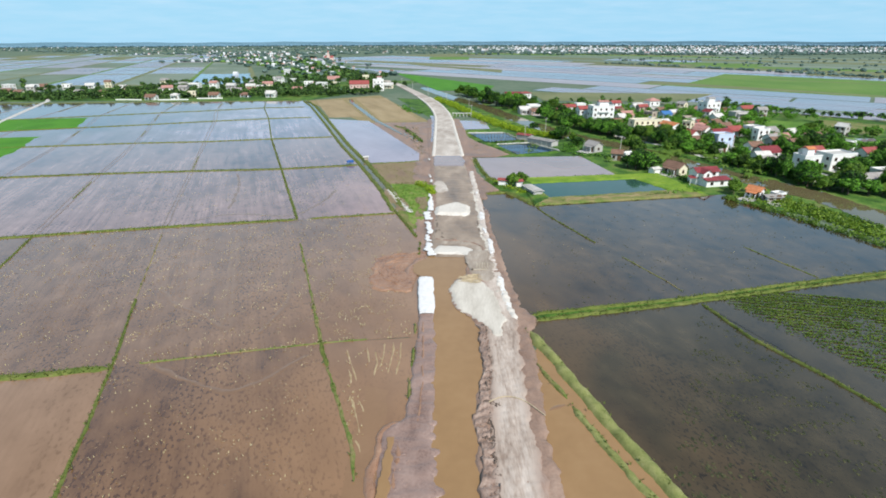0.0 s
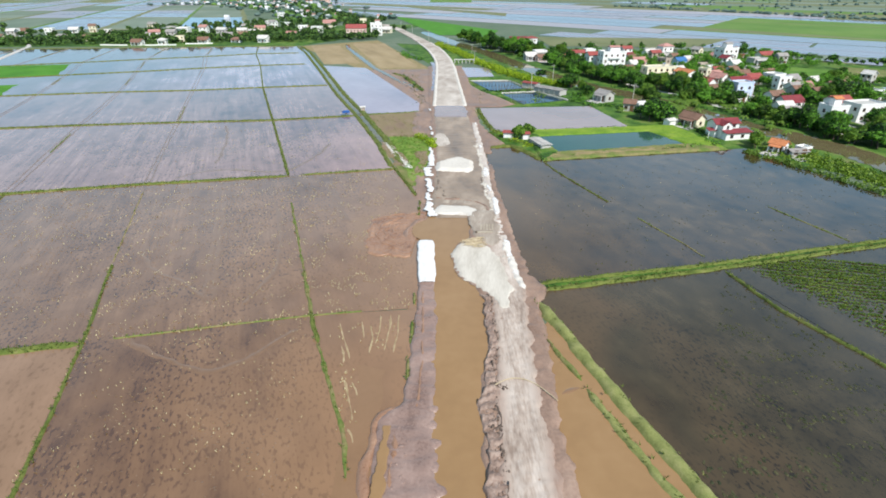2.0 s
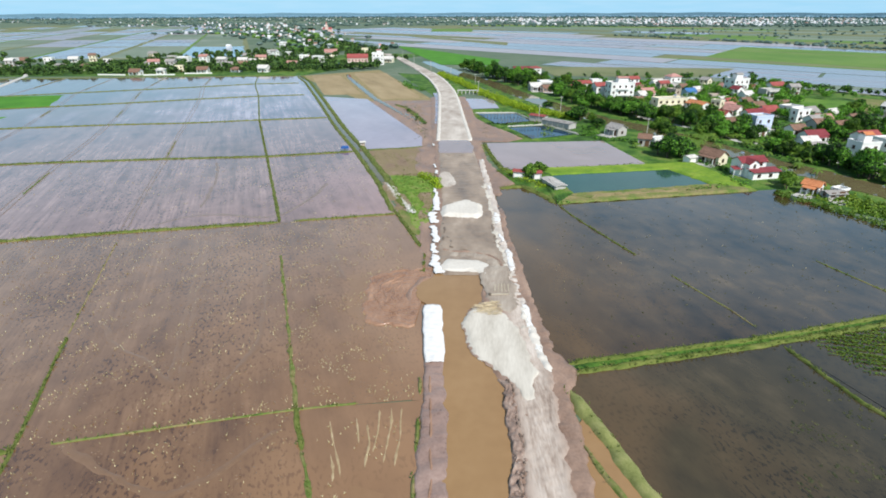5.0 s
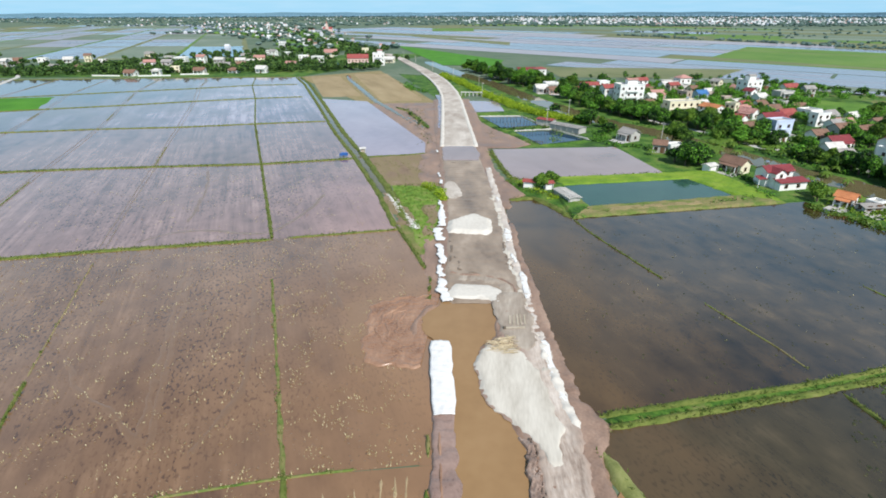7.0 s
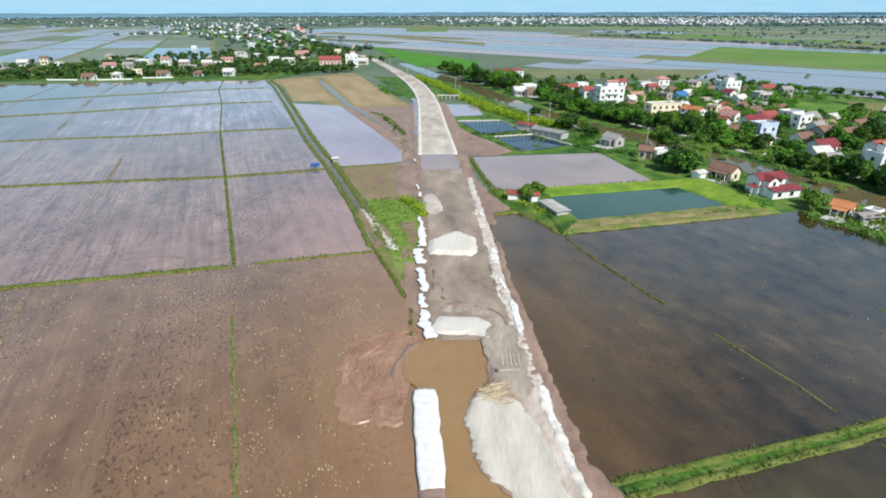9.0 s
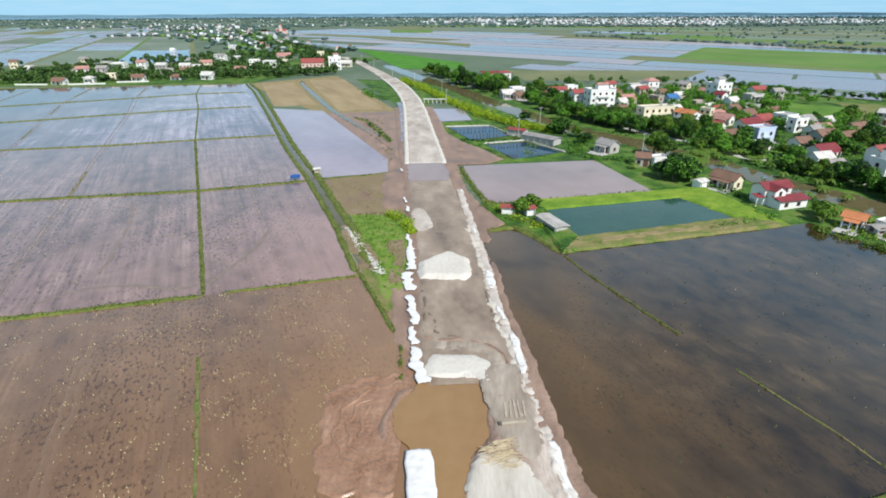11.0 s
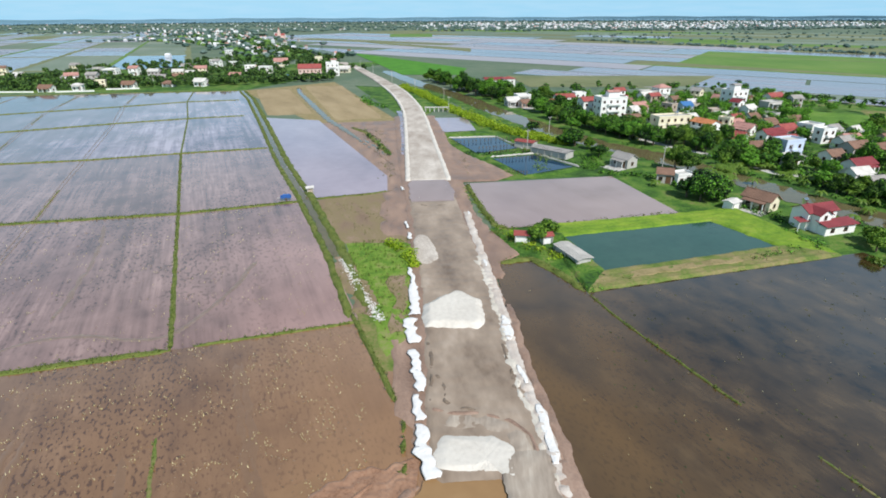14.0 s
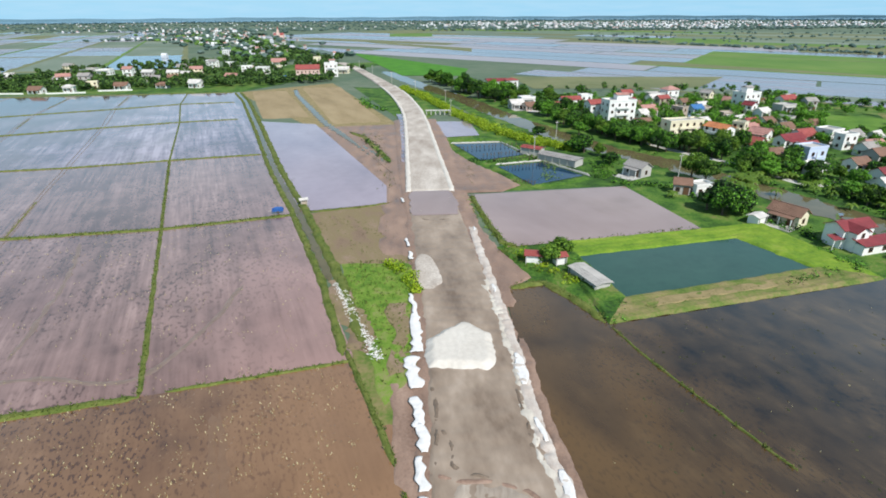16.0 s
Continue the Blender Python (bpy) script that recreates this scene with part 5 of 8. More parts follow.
def tank_mesh():
    bm = bmesh.new()
    bmesh.ops.create_cone(bm, cap_ends=True, segments=14, radius1=0.55, radius2=0.55, depth=1.5, matrix=Matrix.Translation((0, 0, 1.25)) @ Matrix.Rotation(radians(90), 4, "Y"))
    for x in (-0.45, 0.45):
        add_box(bm, x - 0.05, x + 0.05, -0.4, 0.4, 0, 0.8)
    return bm_mesh("water_tank", bm, STEEL)


def add_tank(parent, x, y, z):
    part("water_tank", shared("tank", tank_mesh), parent, "stainless steel water tank", pose(x, y, z))


def lean_to(parent, w, d, h_out, h_in, y0, tile, x=0.0, posts=3, post_mat=None):
    """A sloped veranda roof on posts in front of a wall at y0."""
    bm = bmesh.new()
    a = [(x - w / 2, y0 - d, h_out), (x + w / 2, y0 - d, h_out), (x + w / 2, y0, h_in), (x - w / 2, y0, h_in)]
    v = [bm.verts.new(p) for p in a] + [bm.verts.new((p[0], p[1], p[2] + 0.12)) for p in a]
    for q in ((3, 2, 1, 0), (4, 5, 6, 7), (0, 1, 5, 4), (1, 2, 6, 5), (2, 3, 7, 6), (3, 0, 4, 7)):
        bm.faces.new([v[k] for k in q])
    part("veranda_roof", bm_mesh("veranda_roof", bm, tile), parent)
    for k in range(posts):
        px = x - w / 2 + 0.2 + (w - 0.4) * k / max(1, posts - 1)
        part("column", shared(("col", round(h_out, 1)), lambda: box_mesh("column", -0.11, 0.11, -0.11, 0.11, 0, h_out, post_mat or WALLS["white"])), parent, m=pose(px, y0 - d + 0.2, 0))


HOUSES = []


def house(x, y, w, d, h, turn, wall="white", tile="red", roof="gable", storeys=1, rise=None, tank=False, porch=True, label="", stair=False, frame_mat=None, k=0.84):
    """A village house; its front looks to -y before it is turned. h is the height of the walls."""
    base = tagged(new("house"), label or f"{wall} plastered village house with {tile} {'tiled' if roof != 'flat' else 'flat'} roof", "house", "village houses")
    w, d, h = w * k, d * k, h * (0.5 + 0.5 * k)
    base.matrix_basis = pose(x, y, -0.12, 0, 0, turn)
    HOUSES.append((x, y, max(w, d) * 0.62))
    rise = d * 0.30 if rise is None else rise * k
    if roof == "gable":
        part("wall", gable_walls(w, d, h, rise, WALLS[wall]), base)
        part("roof", gable_roof(w, d, h, rise, ROOFS[tile]), base)
        part("ridge_cap", box_mesh("ridge_cap", -w / 2 - 0.45, w / 2 + 0.45, -0.14, 0.14, h + rise + 0.08, h + rise + 0.22, ROOFS[tile]), base)
    elif roof == "hip":
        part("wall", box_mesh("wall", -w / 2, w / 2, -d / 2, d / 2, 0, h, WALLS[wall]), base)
        part("roof", hip_roof(w, d, h, rise, ROOFS[tile]), base)
    else:
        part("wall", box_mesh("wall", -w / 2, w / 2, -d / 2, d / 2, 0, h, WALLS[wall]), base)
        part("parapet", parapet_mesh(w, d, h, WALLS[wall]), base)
        part("roof_slab", box_mesh("roof_slab", -w / 2 + 0.12, w / 2 - 0.12, -d / 2 + 0.12, d / 2 - 0.12, h + 0.004, h + 0.12, CONCRETE), base)
        if stair:
            part("stair_house", box_mesh("stair_house", -w * 0.1, w * 0.32, -d * 0.05, d * 0.38, h + 0.1, h + 2.6, WALLS[wall]), base)
            part("stair_roof", gable_roof(w * 0.44, d * 0.46, h + 2.6, 0.7, ROOFS[tile], 0.3).copy(), base, m=pose(w * 0.11, d * 0.165, 0))
    for s in range(storeys):
        z = h / storeys * s + 1.55
        n = max(2, int(w / 3.0))
        for k in range(n):
            px = -w / 2 + w * (k + 0.5) / n
            if s == 0 and k == n // 2:
                add_door(base, px, -d / 2 - 0.01, 0)
            else:
                add_window(base, px, -d / 2 - 0.02, z, 0, frame_mat=frame_mat)
        for side, face in ((1, 90), (-1, -90)):
            for k in range(max(1, int(d / 3.4))):
                py = -d / 2 + d * (k + 0.5) / max(1, int(d / 3.4))
                add_window(base, side * (w / 2 + 0.02), py, z, face, 0.85, 1.05, frame_mat)
    for s in range(1, storeys):
        part("floor_band", box_mesh("floor_band", -w / 2 - 0.1, w / 2 + 0.1, -d / 2 - 0.10, -d / 2 - 0.003, h / storeys * s - 0.12, h / storeys * s + 0.08, WALLS["white"]), base)
        part("balcony", box_mesh("balcony", -w * 0.25, w * 0.25, -d / 2 - 1.1, -d / 2 - 0.1, h / storeys * s - 0.15, h / storeys * s + 0.75, WALLS[wall]), base)
    if porch and storeys == 1:
        lean_to(base, w * 0.8, 1.8, h - 0.75, h - 0.3, -d / 2, ROOFS[tile] if roof != "flat" else CONCRETE)
    if x > 50 and y < 420 and (int(x * 7 + y) % 3):      # concrete yard in front of the door
        c, q = math.cos(radians(turn)), math.sin(radians(turn))
        deep = 3.2 + (int(x + y) % 3)
        quad_sheet("courtyard", [(x + u * c - v * q, y + u * q + v * c) for u, v in ((-w * 0.55, -d / 2 - deep), (w * 0.55, -d / 2 - deep), (w * 0.55, -d / 2 - 0.1), (-w * 0.55, -d / 2 - 0.1))], -0.03, CONCRETE, "weathered concrete yard before a house", "yard", n=4)
    if tank:
        add_tank(base, w * 0.2, d * 0.15, h + (0.12 if roof == "flat" else rise * 0.6))
    return base


# villa by the fish pond: two wings, upper floor set back over a long red lean-to
villa = tagged(new("house"), "white two-storey villa with dark red tiled roofs", "house", "village houses")
villa.matrix_basis = pose(98.3, 180.4, -0.12, 0, 0, 12) @ Matrix.Scale(0.82, 4)
HOUSES.append((98.5, 181, 9))
part("wall", gable_walls(11.0, 5.6, 5.6, 1.5, WALLS["white"]), villa, m=pose(0.4, 2.6, 0))
part("roof", gable_roof(11.0, 5.6, 5.6, 1.5, ROOFS["maroon"], 0.5), villa, m=pose(0.4, 2.6, 0))
part("gable_wing", gable_walls(6.4, 4.4, 5.5, 1.4, WALLS["white"]), villa, m=pose(-1.6, 0.4, 0, 0, 0, 90))
part("wing_roof", gable_roof(6.4, 4.4, 5.5, 1.4, ROOFS["maroon"], 0.45), villa, m=pose(-1.6, 0.4, 0.05, 0, 0, 90))
part("ground_floor", box_mesh("ground_floor", -3.6, 7.6, -5.4, -2.2, 0, 2.7, WALLS["white"]), villa)
lean_to(villa, 12.4, 4.2, 2.9, 3.7, -1.9, ROOFS["maroon"], x=2.0, posts=0)
lean_to(villa, 4.0, 2.6, 3.0, 3.7, 2.0, ROOFS["maroon"], x=-6.2, posts=2)
part("gable_trim", box_mesh("gable_trim", 5.6, 6.1, -0.4, 5.7, 5.5, 5.75, ROOFS["orange"]), villa)
add_window(villa, -1.6, -2.84, 4.6, 0, 0.8, 1.2)
add_window(villa, 3.4, -0.24, 4.6, 0, 1.3, 1.2)
add_window(villa, -1.0, -5.42, 1.5, 0, 1.2, 1.1)
add_window(villa, 4.0, -5.42, 1.5, 0, 1.2, 1.1)
add_tank(villa, -2.0, 4.6, 6.6)

house(93.5, 196.0, 9.0, 5.6, 3.4, -62, "cream", "brown", "gable", 1, 1.9)
house(78.6, 221.0, 5.6, 4.6, 3.6, -25, "grey", "brown", "gable", 1, 1.6, porch=False, k=0.8)
house(83.2, 219.6, 7.4, 5.4, 3.4, 12, "white", "pale", "flat", 1, stair=False, porch=False, k=0.76)
house(73.5, 240.5, 8.0, 6.0, 3.5, -62, "grey", "grey", "gable", 1, 1.7)
house(103, 335, 17, 10, 10.5, 8, "white", "pink", "flat", 3, stair=True, label="tall white three-storey house with red roof terrace")
house(96, 345, 13, 9, 7.6, 8, "white", "red", "gable", 2, 2.0)
house(62, 455, 17, 9, 6.6, 6, "white", "maroon", "gable", 2, 1.6)
house(72, 452, 10, 8, 7.4, 6, "white", "red", "hip", 2, 1.6)
house(60, 374, 9, 7, 3.6, 12, "grey", "pale", "gable", 1)
house(68, 384, 10, 7, 5.0, 12, "white", "grey", "flat", 1)
house(66, 368, 7, 5, 3.4, 20, "pink", "brown", "gable", 1)
house(90, 372, 13, 7, 5.6, 8, "white", "red", "gable", 2, 1.7)
house(82, 366, 7, 6, 3.4, 8, "pink", "red", "gable", 1)
house(101, 380, 8, 6, 6.4, 8, "white", "pale", "flat", 2)
house(119.5, 302, 20, 8, 6.2, 10, "cream", "pale", "flat", 2, tank=True, label="long cream house with flat roof among trees")
house(98, 300, 8, 6, 5.4, 10, "white", "grey", "flat", 1)
house(104, 309, 9, 6, 4.4, 10, "white", "brown", "gable", 1)
house(130, 291, 12, 8, 5.2, -68, "white", "orange", "gable", 2, 1.6, label="white house with a bright orange tiled roof")
house(158, 394, 10, 8, 7.2, 14, "white", "pink", "hip", 2)
house(148, 392, 12, 8, 5.0, 14, "grey", "pale", "flat", 1)
house(142, 380, 9, 7, 4.6, 18, "white", "pale", "gable", 1)
house(124, 348, 10, 7, 3.6, 14, "pink", "pink", "gable", 1)
house(149, 346, 8, 6, 4.0, 16, "blue", "blue", "gable", 1, label="small house with a bright blue metal roof")
house(182, 356, 13, 10, 10.2, 16, "white", "grey", "flat", 3, tank=True, stair=True, label="tall pale grey house with flat roof")
house(196, 344, 12, 7, 5.0, 18, "grey", "grey", "flat", 1)
house(214, 368, 13, 7, 4.6, 18, "white", "red", "gable", 1)
house(176, 332, 8, 6, 4.2, 22, "white", "pale", "gable", 1)
house(155, 309, 8, 6, 3.6, 20, "white", "red", "gable", 1)
house(165, 312, 7, 6, 3.4, 20, "white", "brown", "gable", 1)
house(146, 287, 9, 6, 3.6, -60, "white", "pink", "gable", 1, 1.8)
house(131, 271, 11, 7, 3.8, -58, "white", "red", "gable", 1, 2.0)
house(150, 275, 13, 6, 3.6, 16, "white", "maroon", "gable", 1)
house(160, 281, 10, 6, 4.2, 16, "white", "red", "gable", 1)
house(136, 246, 10, 7, 7.4, 14, "blue", "red", "flat", 2, stair=False, label="pale blue two-storey house with red canopies")
house(141, 254, 9, 6, 5.6, 14, "white", "red", "gable", 1)
house(131, 238, 9, 5, 3.2, 14, "white", "pale", "flat", 1, porch=False)
house(171, 281, 9, 8, 5.4, 20, "white", "pale", "flat", 2)
house(177, 276, 7, 6, 4.6, 20, "white", "grey", "gable", 1)
house(128, 253, 8, 6, 3.6, 10, "raw", "brown", "gable", 1)
house(168, 258, 9, 6, 3.8, 18, "white", "grey", "gable", 1)
house(172, 246, 10, 6, 3.6, 18, "raw", "brown", "gable", 1)
house(162, 205, 14, 9, 6.6, 12, "white", "red", "flat", 2, label="big white house with flat roof beside the canal")
house(147, 200, 9, 7, 6.8, 10, "white", "orange", "flat", 2, stair=True, label="narrow white house with orange-red front")
house(158, 214, 10, 6, 6.2, 12, "white", "red", "gable", 1)
house(146, 225, 11, 6, 4.0, 14, "white", "maroon", "gable", 1, label="white house with a deep red roof")
house(106.5, 163.0, 7.0, 5.0, 3.4, -55, "white", "orange", "gable", 1, 1.7, k=0.62)
house(109.5, 158.5, 8.5, 5, 2.2, 6, "grey", "grey", "gable", 1, 0.7, porch=False, k=0.60)
house(113.0, 161.0, 6, 4.5, 2.2, 20, "white", "pale", "flat", 1, porch=False, k=0.60)
house(190, 222, 14, 7, 3.8, 14, "white", "red", "gable", 1)
house(154, 176, 10, 7, 3.6, 10, "grey", "grey", "gable", 1)
house(166, 184, 9, 7, 4.4, 10, "white", "pale", "flat", 1)
house(190, 262, 12, 7, 3.4, 18, "raw", "brown", "gable", 1)
house(165, 249, 11, 7, 3.6, 14, "grey", "brown", "gable", 1)
house(148, 239, 8, 6, 3.4, 14, "white", "brown", "gable", 1)
house(136, 208, 9, 5.5, 3.2, 10, "grey", "grey", "gable", 1)
house(139, 217, 8, 5.5, 3.4, 10, "white", "pale", "gable", 1)
house(164, 298, 8, 6, 3.4, 18, "white", "brown", "gable", 1)
house(192, 242, 9, 7, 4.4, 14, "white", "grey", "flat", 1)

r_small = random.Random(31)
for j in range(400):
    x, y = r_small.uniform(112, 232), r_small.uniform(196, 398)
    if len(HOUSES) < 94 and not in_fields(x, y, 4.0) and to_canal(x, y) > 12 and x > 122 + (250 - y) * 0.05 and y > 385 - (x - 60) * 1.15 and all(math.hypot(x - a, y - b) > c + 4.2 for a, b, c in HOUSES):
        s = r_small.choice((1, 1, 1, 2))
        house(x, y, r_small.uniform(5.5, 8.5), r_small.uniform(4.5, 6), 3.0 * s, r_small.choice((12, 15, -60, 18)) + r_small.uniform(-8, 8), r_small.choice(("white", "white", "white", "cream", "grey", "raw")), r_small.choice(("brown", "red", "pale", "pink", "maroon", "grey")), r_small.choice(("gable", "gable", "flat")), s, k=0.85)

# ---- houses of the village across the paddies ----
for k, (x, y, w, h, tile, roof) in enumerate((
        (-458, 567, 14, 6, "pale", "flat"), (-418, 549, 11, 7.4, "pale", "flat"), (-402, 508, 10, 4.4, "brown", "gable"), (-396, 567, 11, 6.4, "pale", "flat"),
        (-385, 588, 12, 4.2, "pale", "gable"), (-320, 506, 9.5, 5.0, "brown", "hip"), (-255, 468, 12, 3.6, "brown", "gable"), (-207, 486, 12, 3.6, "brown", "gable"),
        (-191, 591, 14, 5.2, "pink", "gable"), (-210, 681, 7, 5.6, "pale", "flat"), (-180, 653, 9.5, 5.6, "pale", "flat"), (-95, 677, 10, 8.4, "pale", "flat"),
        (-134, 669, 19, 5.0, "pink", "gable"), (-236, 828, 12, 7.6, "pale", "flat"), (-57, 581, 13, 4.6, "pale", "gable"), (-180, 490, 11, 3.2, "brown", "hip"), (-237, 474, 9, 4.4, "pale", "hip"), (-229, 490, 9, 5.6, "pale", "flat"), (-156, 490, 12, 4.6, "pale", "gable"), (-272, 592, 16, 5.0, "pale", "flat"), (-196, 552, 12, 6.2, "pale", "gable"), (-150, 606, 13, 5.6, "pale", "flat"), (-130, 584, 14, 6.4, "pale", "flat"), (-101, 526, 8, 3.2, "blue", "gable"), (-277, 598, 8, 4.0, "pale", "flat"),
        (-258, 613, 8, 4.2, "pale", "flat"))):
    house(x, y, w, w * 0.65, h, (k * 37) % 30 - 15, ("white", "white", "cream")[k % 3], tile, roof, 2 if h > 5 else 1, k=0.75)
house(-83, 545, 19, 11, 7.6, 6, "pink", "red", "gable", 2, 3.0, k=1.0, label="large pink house with steep red roofs")
house(-65, 556, 11, 9, 10.5, 6, "white", "pink", "flat", 3, stair=True, k=1.0, label="tall white house with a red stair roof")
r_house = random.Random(12)
for k in range(34):
    x = r_house.uniform(-440, -70)
    y = 470 + (x + 440) / 370 * 55 + r_house.uniform(15, 150)
    if all(math.hypot(x - a, y - b) > 13 for a, b, c in HOUSES):
        s = r_house.choice((1, 1, 2))
        house(x, y, r_house.uniform(8, 13), r_house.uniform(6, 8), 3.4 * s, r_house.uniform(-25, 25), r_house.choice(("white", "white", "cream", "grey", "pink")), r_house.choice(("brown", "brown", "pale", "pink", "grey", "grey")), r_house.choice(("gable", "gable", "flat")), s)


# ---- sheds, huts and works things ----
def shed(x, y, length, depth, h, turn, tile, label, wall="grey", rise=0.5):
    base = tagged(new("shed"), label, "shed")
    base.matrix_basis = pose(x, y, 0.0, 0, 0, turn)
    part("wall", gable_walls(length - 0.4, depth - 0.4, h, rise, WALLS[wall]), base)
    part("roof", gable_roof(length, depth, h, rise, tile, 0.25, 0.06), base)
    for k in range(max(2, int(length / 2.5))):
        px = -length / 2 + 0.2 + (length - 0.4) * k / (max(2, int(length / 2.5)) - 1)
        part("column", shared(("shed_col", h), lambda: box_mesh("column", -0.08, 0.08, -0.08, 0.08, 0, h, CONCRETE)), base, m=pose(px, -depth / 2 - 0.1, 0))
    HOUSES.append((x, y, length * 0.5))
    return base


PALE_ROOF = ROOFS["pale"]
shed(33.4, 168.9, 9.0, 3.6, 1.5, -72, ROOFS["ash"], "low shed with a pale corrugated roof beside the pond", "grey", 0.25)
shed(24.2, 177.8, 3.6, 2.8, 2.3, -12, ROOFS["red"], "small hut with a red metal roof", "white")
shed(29.6, 177.2, 2.6, 2.2, 2.0, 10, ROOFS["red"], "small hut with a red metal roof", "white")
shed(52.5, 257.5, 15.5, 5.6, 2.4, -48, ROOFS["grey"], "long grey-roofed shed beside the shrimp pond")
shed(45.5, 270.5, 8.0, 4.6, 2.6, -40, ROOFS["red"], "shed with a faded red metal roof")
shed(85.5, 196.0, 4.0, 3.0, 2.0, 30, ROOFS["pale"], "small white shelter under trees", "white")
shed(-31.2, 219.4, 2.0, 1.7, 1.7, 20, PALE_ROOF, "small pump hut with a pale roof beside the ditch", "raw", 0.3)


def handcart(x, y, turn):
    """A blue trailer left on the bund: open tray, sides and two wheels."""
    base = tagged(new("farm_trailer"), "blue farm trailer standing on the bund", "trailer")
    base.matrix_basis = pose(x, y, 0.30, 0, 0, turn) @ Matrix.Scale(0.85, 4)
    bm = bmesh.new()
    add_box(bm, -1.7, 1.7, -0.8, 0.8, 0.55, 0.68)
    for s in (-1, 1):
        add_box(bm, -1.7, 1.7, s * 0.8 - 0.04, s * 0.8 + 0.04, 0.68, 1.25)
        add_box(bm, s * 1.7 - 0.04, s * 1.7 + 0.04, -0.76, 0.76, 0.68, 1.25)
    part("tray", bm_mesh("tray", bm, BLUE_PAINT), base)
    part("cover", box_mesh("cover", -1.0, 1.4, -0.7, 0.7, 1.2, 1.6, BLUE_PAINT), base)
    for s in (-1, 1):
        bm = bmesh.new()
        bmesh.ops.create_cone(bm, cap_ends=True, segments=16, radius1=0.36, radius2=0.36, depth=0.2, matrix=Matrix.Translation((0, s * 0.92, 0.36)) @ Matrix.Rotation(radians(90), 4, "X"))
        part("wheel", bm_mesh("wheel", bm, BARK), base)
    part("drawbar", box_mesh("drawbar", -3.0, -1.7, -0.05, 0.05, 0.55, 0.65, CONCRETE), base)


handcart(-36.9, 213.0, 8)


def plastic_sheet(points, width, seed, height=0.45, label="crumpled white plastic sheet pinned along the road edge", base=0.30, ragged=1.0):
    """A creased sheet draped along a line."""
    pts = np.array(points, float)
    run = np.concatenate([[0], np.cumsum(np.hypot(*np.diff(pts, axis=0).T))])
    n = max(8, int(run[-1] / 0.25))
    d = np.linspace(0, run[-1], n)
    c = np.stack([np.interp(d, run, pts[:, 0]), np.interp(d, run, pts[:, 1])], axis=1)
    tan = np.gradient(c, axis=0)
    tan /= np.linalg.norm(tan, axis=1)[:, None]
    s = np.linspace(0, 1, 11)
    rk = np.random.RandomState(seed)
    knots = np.arange(0, run[-1] + 1.2, 0.9 if ragged > 0.8 else 1.5 if ragged > 0.5 else 2.0)
    sides = []
    for sign in (-1, 1):      # torn edges with corners, each side on its own
        spread = 0.5 + ragged * rk.uniform(-0.30, 0.34, len(knots)) * np.where(np.arange(len(knots)) % 2, 1.0, 0.5)
        spread[[0, -1]] = rk.uniform(0.1, 0.4, 2) if ragged > 0.5 else 0.42
        sides.append(sign * width * np.interp(d + rk.uniform(0, 0.4), knots, spread))
    off = sides[0][:, None] * (1 - s[None, :]) + sides[1][:, None] * s[None, :] + ragged * 0.10 * width * wobble(d, 0 * d, seed + 2, 5.0)[:, None]
    x, y = c[:, :1] - tan[:, 1:] * off, c[:, 1:] + tan[:, :1] * off
    z = base + height * (1 - (2 * s[None, :] - 1) ** 2) * (0.8 + 0.3 * wobble(x, y, seed + 3, 2.0)) + 0.035 * wobble(x, y, seed + 4, 0.9)
    v = np.stack([x.ravel(), y.ravel(), z.ravel()], axis=1)
    o = np.array([c[n // 2, 0], c[n // 2, 1], base])
    ob = tagged(new("plastic_sheet", mesh("plastic_sheet", v - o, grid_faces(n, 11), SHEET, True)), label, "plastic sheet", "sheets along the road")
    ob.matrix_basis = pose(*[float(q) for q in o])
    thick = ob.modifiers.new("thickness", "SOLIDIFY")
    thick.thickness = 0.03
    return ob


plastic_sheet([(-1.25, 99.4), (-1.0, 92), (-0.5, 83.0)], 3.3, 1, 0.16, "long white plastic sheet spread on the channel bank", 0.52, 0.16)
for k, (x0, y0, x1, y1, w) in enumerate(((-2.2, 165.5, -1.3, 157.5, 0.9), (-1.8, 158.5, -1.3, 147.0, 1.9), (-2.3, 146.0, -1.7, 138.4, 2.0), (-2.0, 136.6, -1.6, 130.8, 1.7), (-1.5, 131.4, -0.9, 126.6, 1.5),
                                         (-1.7, 126.0, -1.4, 121.0, 1.4), (-1.4, 120.4, -1.0, 115.6, 1.7), (-1.4, 116.6, -0.2, 111.6, 1.9), (-4.0, 221.5, -3.4, 218, 0.8), (-2.8, 192, -2.4, 187.5, 0.6), (-2.1, 184.6, -1.8, 180.6, 0.9),
                                         (13.9, 198, 13.7, 195.5, 0.8), (13.9, 168, 13.8, 164.8, 0.9), (13.9, 145.5, 13.7, 138.0, 1.7),
                                         (13.7, 131.4, 14.1, 127.2, 1.0), (14.7, 122.8, 14.4, 112.6, 1.5), (15.0, 99.6, 14.7, 90.6, 1.7), (15.0, 88.6, 15.4, 84.2, 1.1))):
    east = x0 > 10
    plastic_sheet([(x0, y0), ((x0 + x1) / 2 + 0.15, (y0 + y1) / 2), (x1, y1)], w * (0.78 if east else 0.92), 10 + 5 * k, 0.05 if east else 0.12, base=0.56 if east else 0.50, ragged=0.75 if east else 1.0)

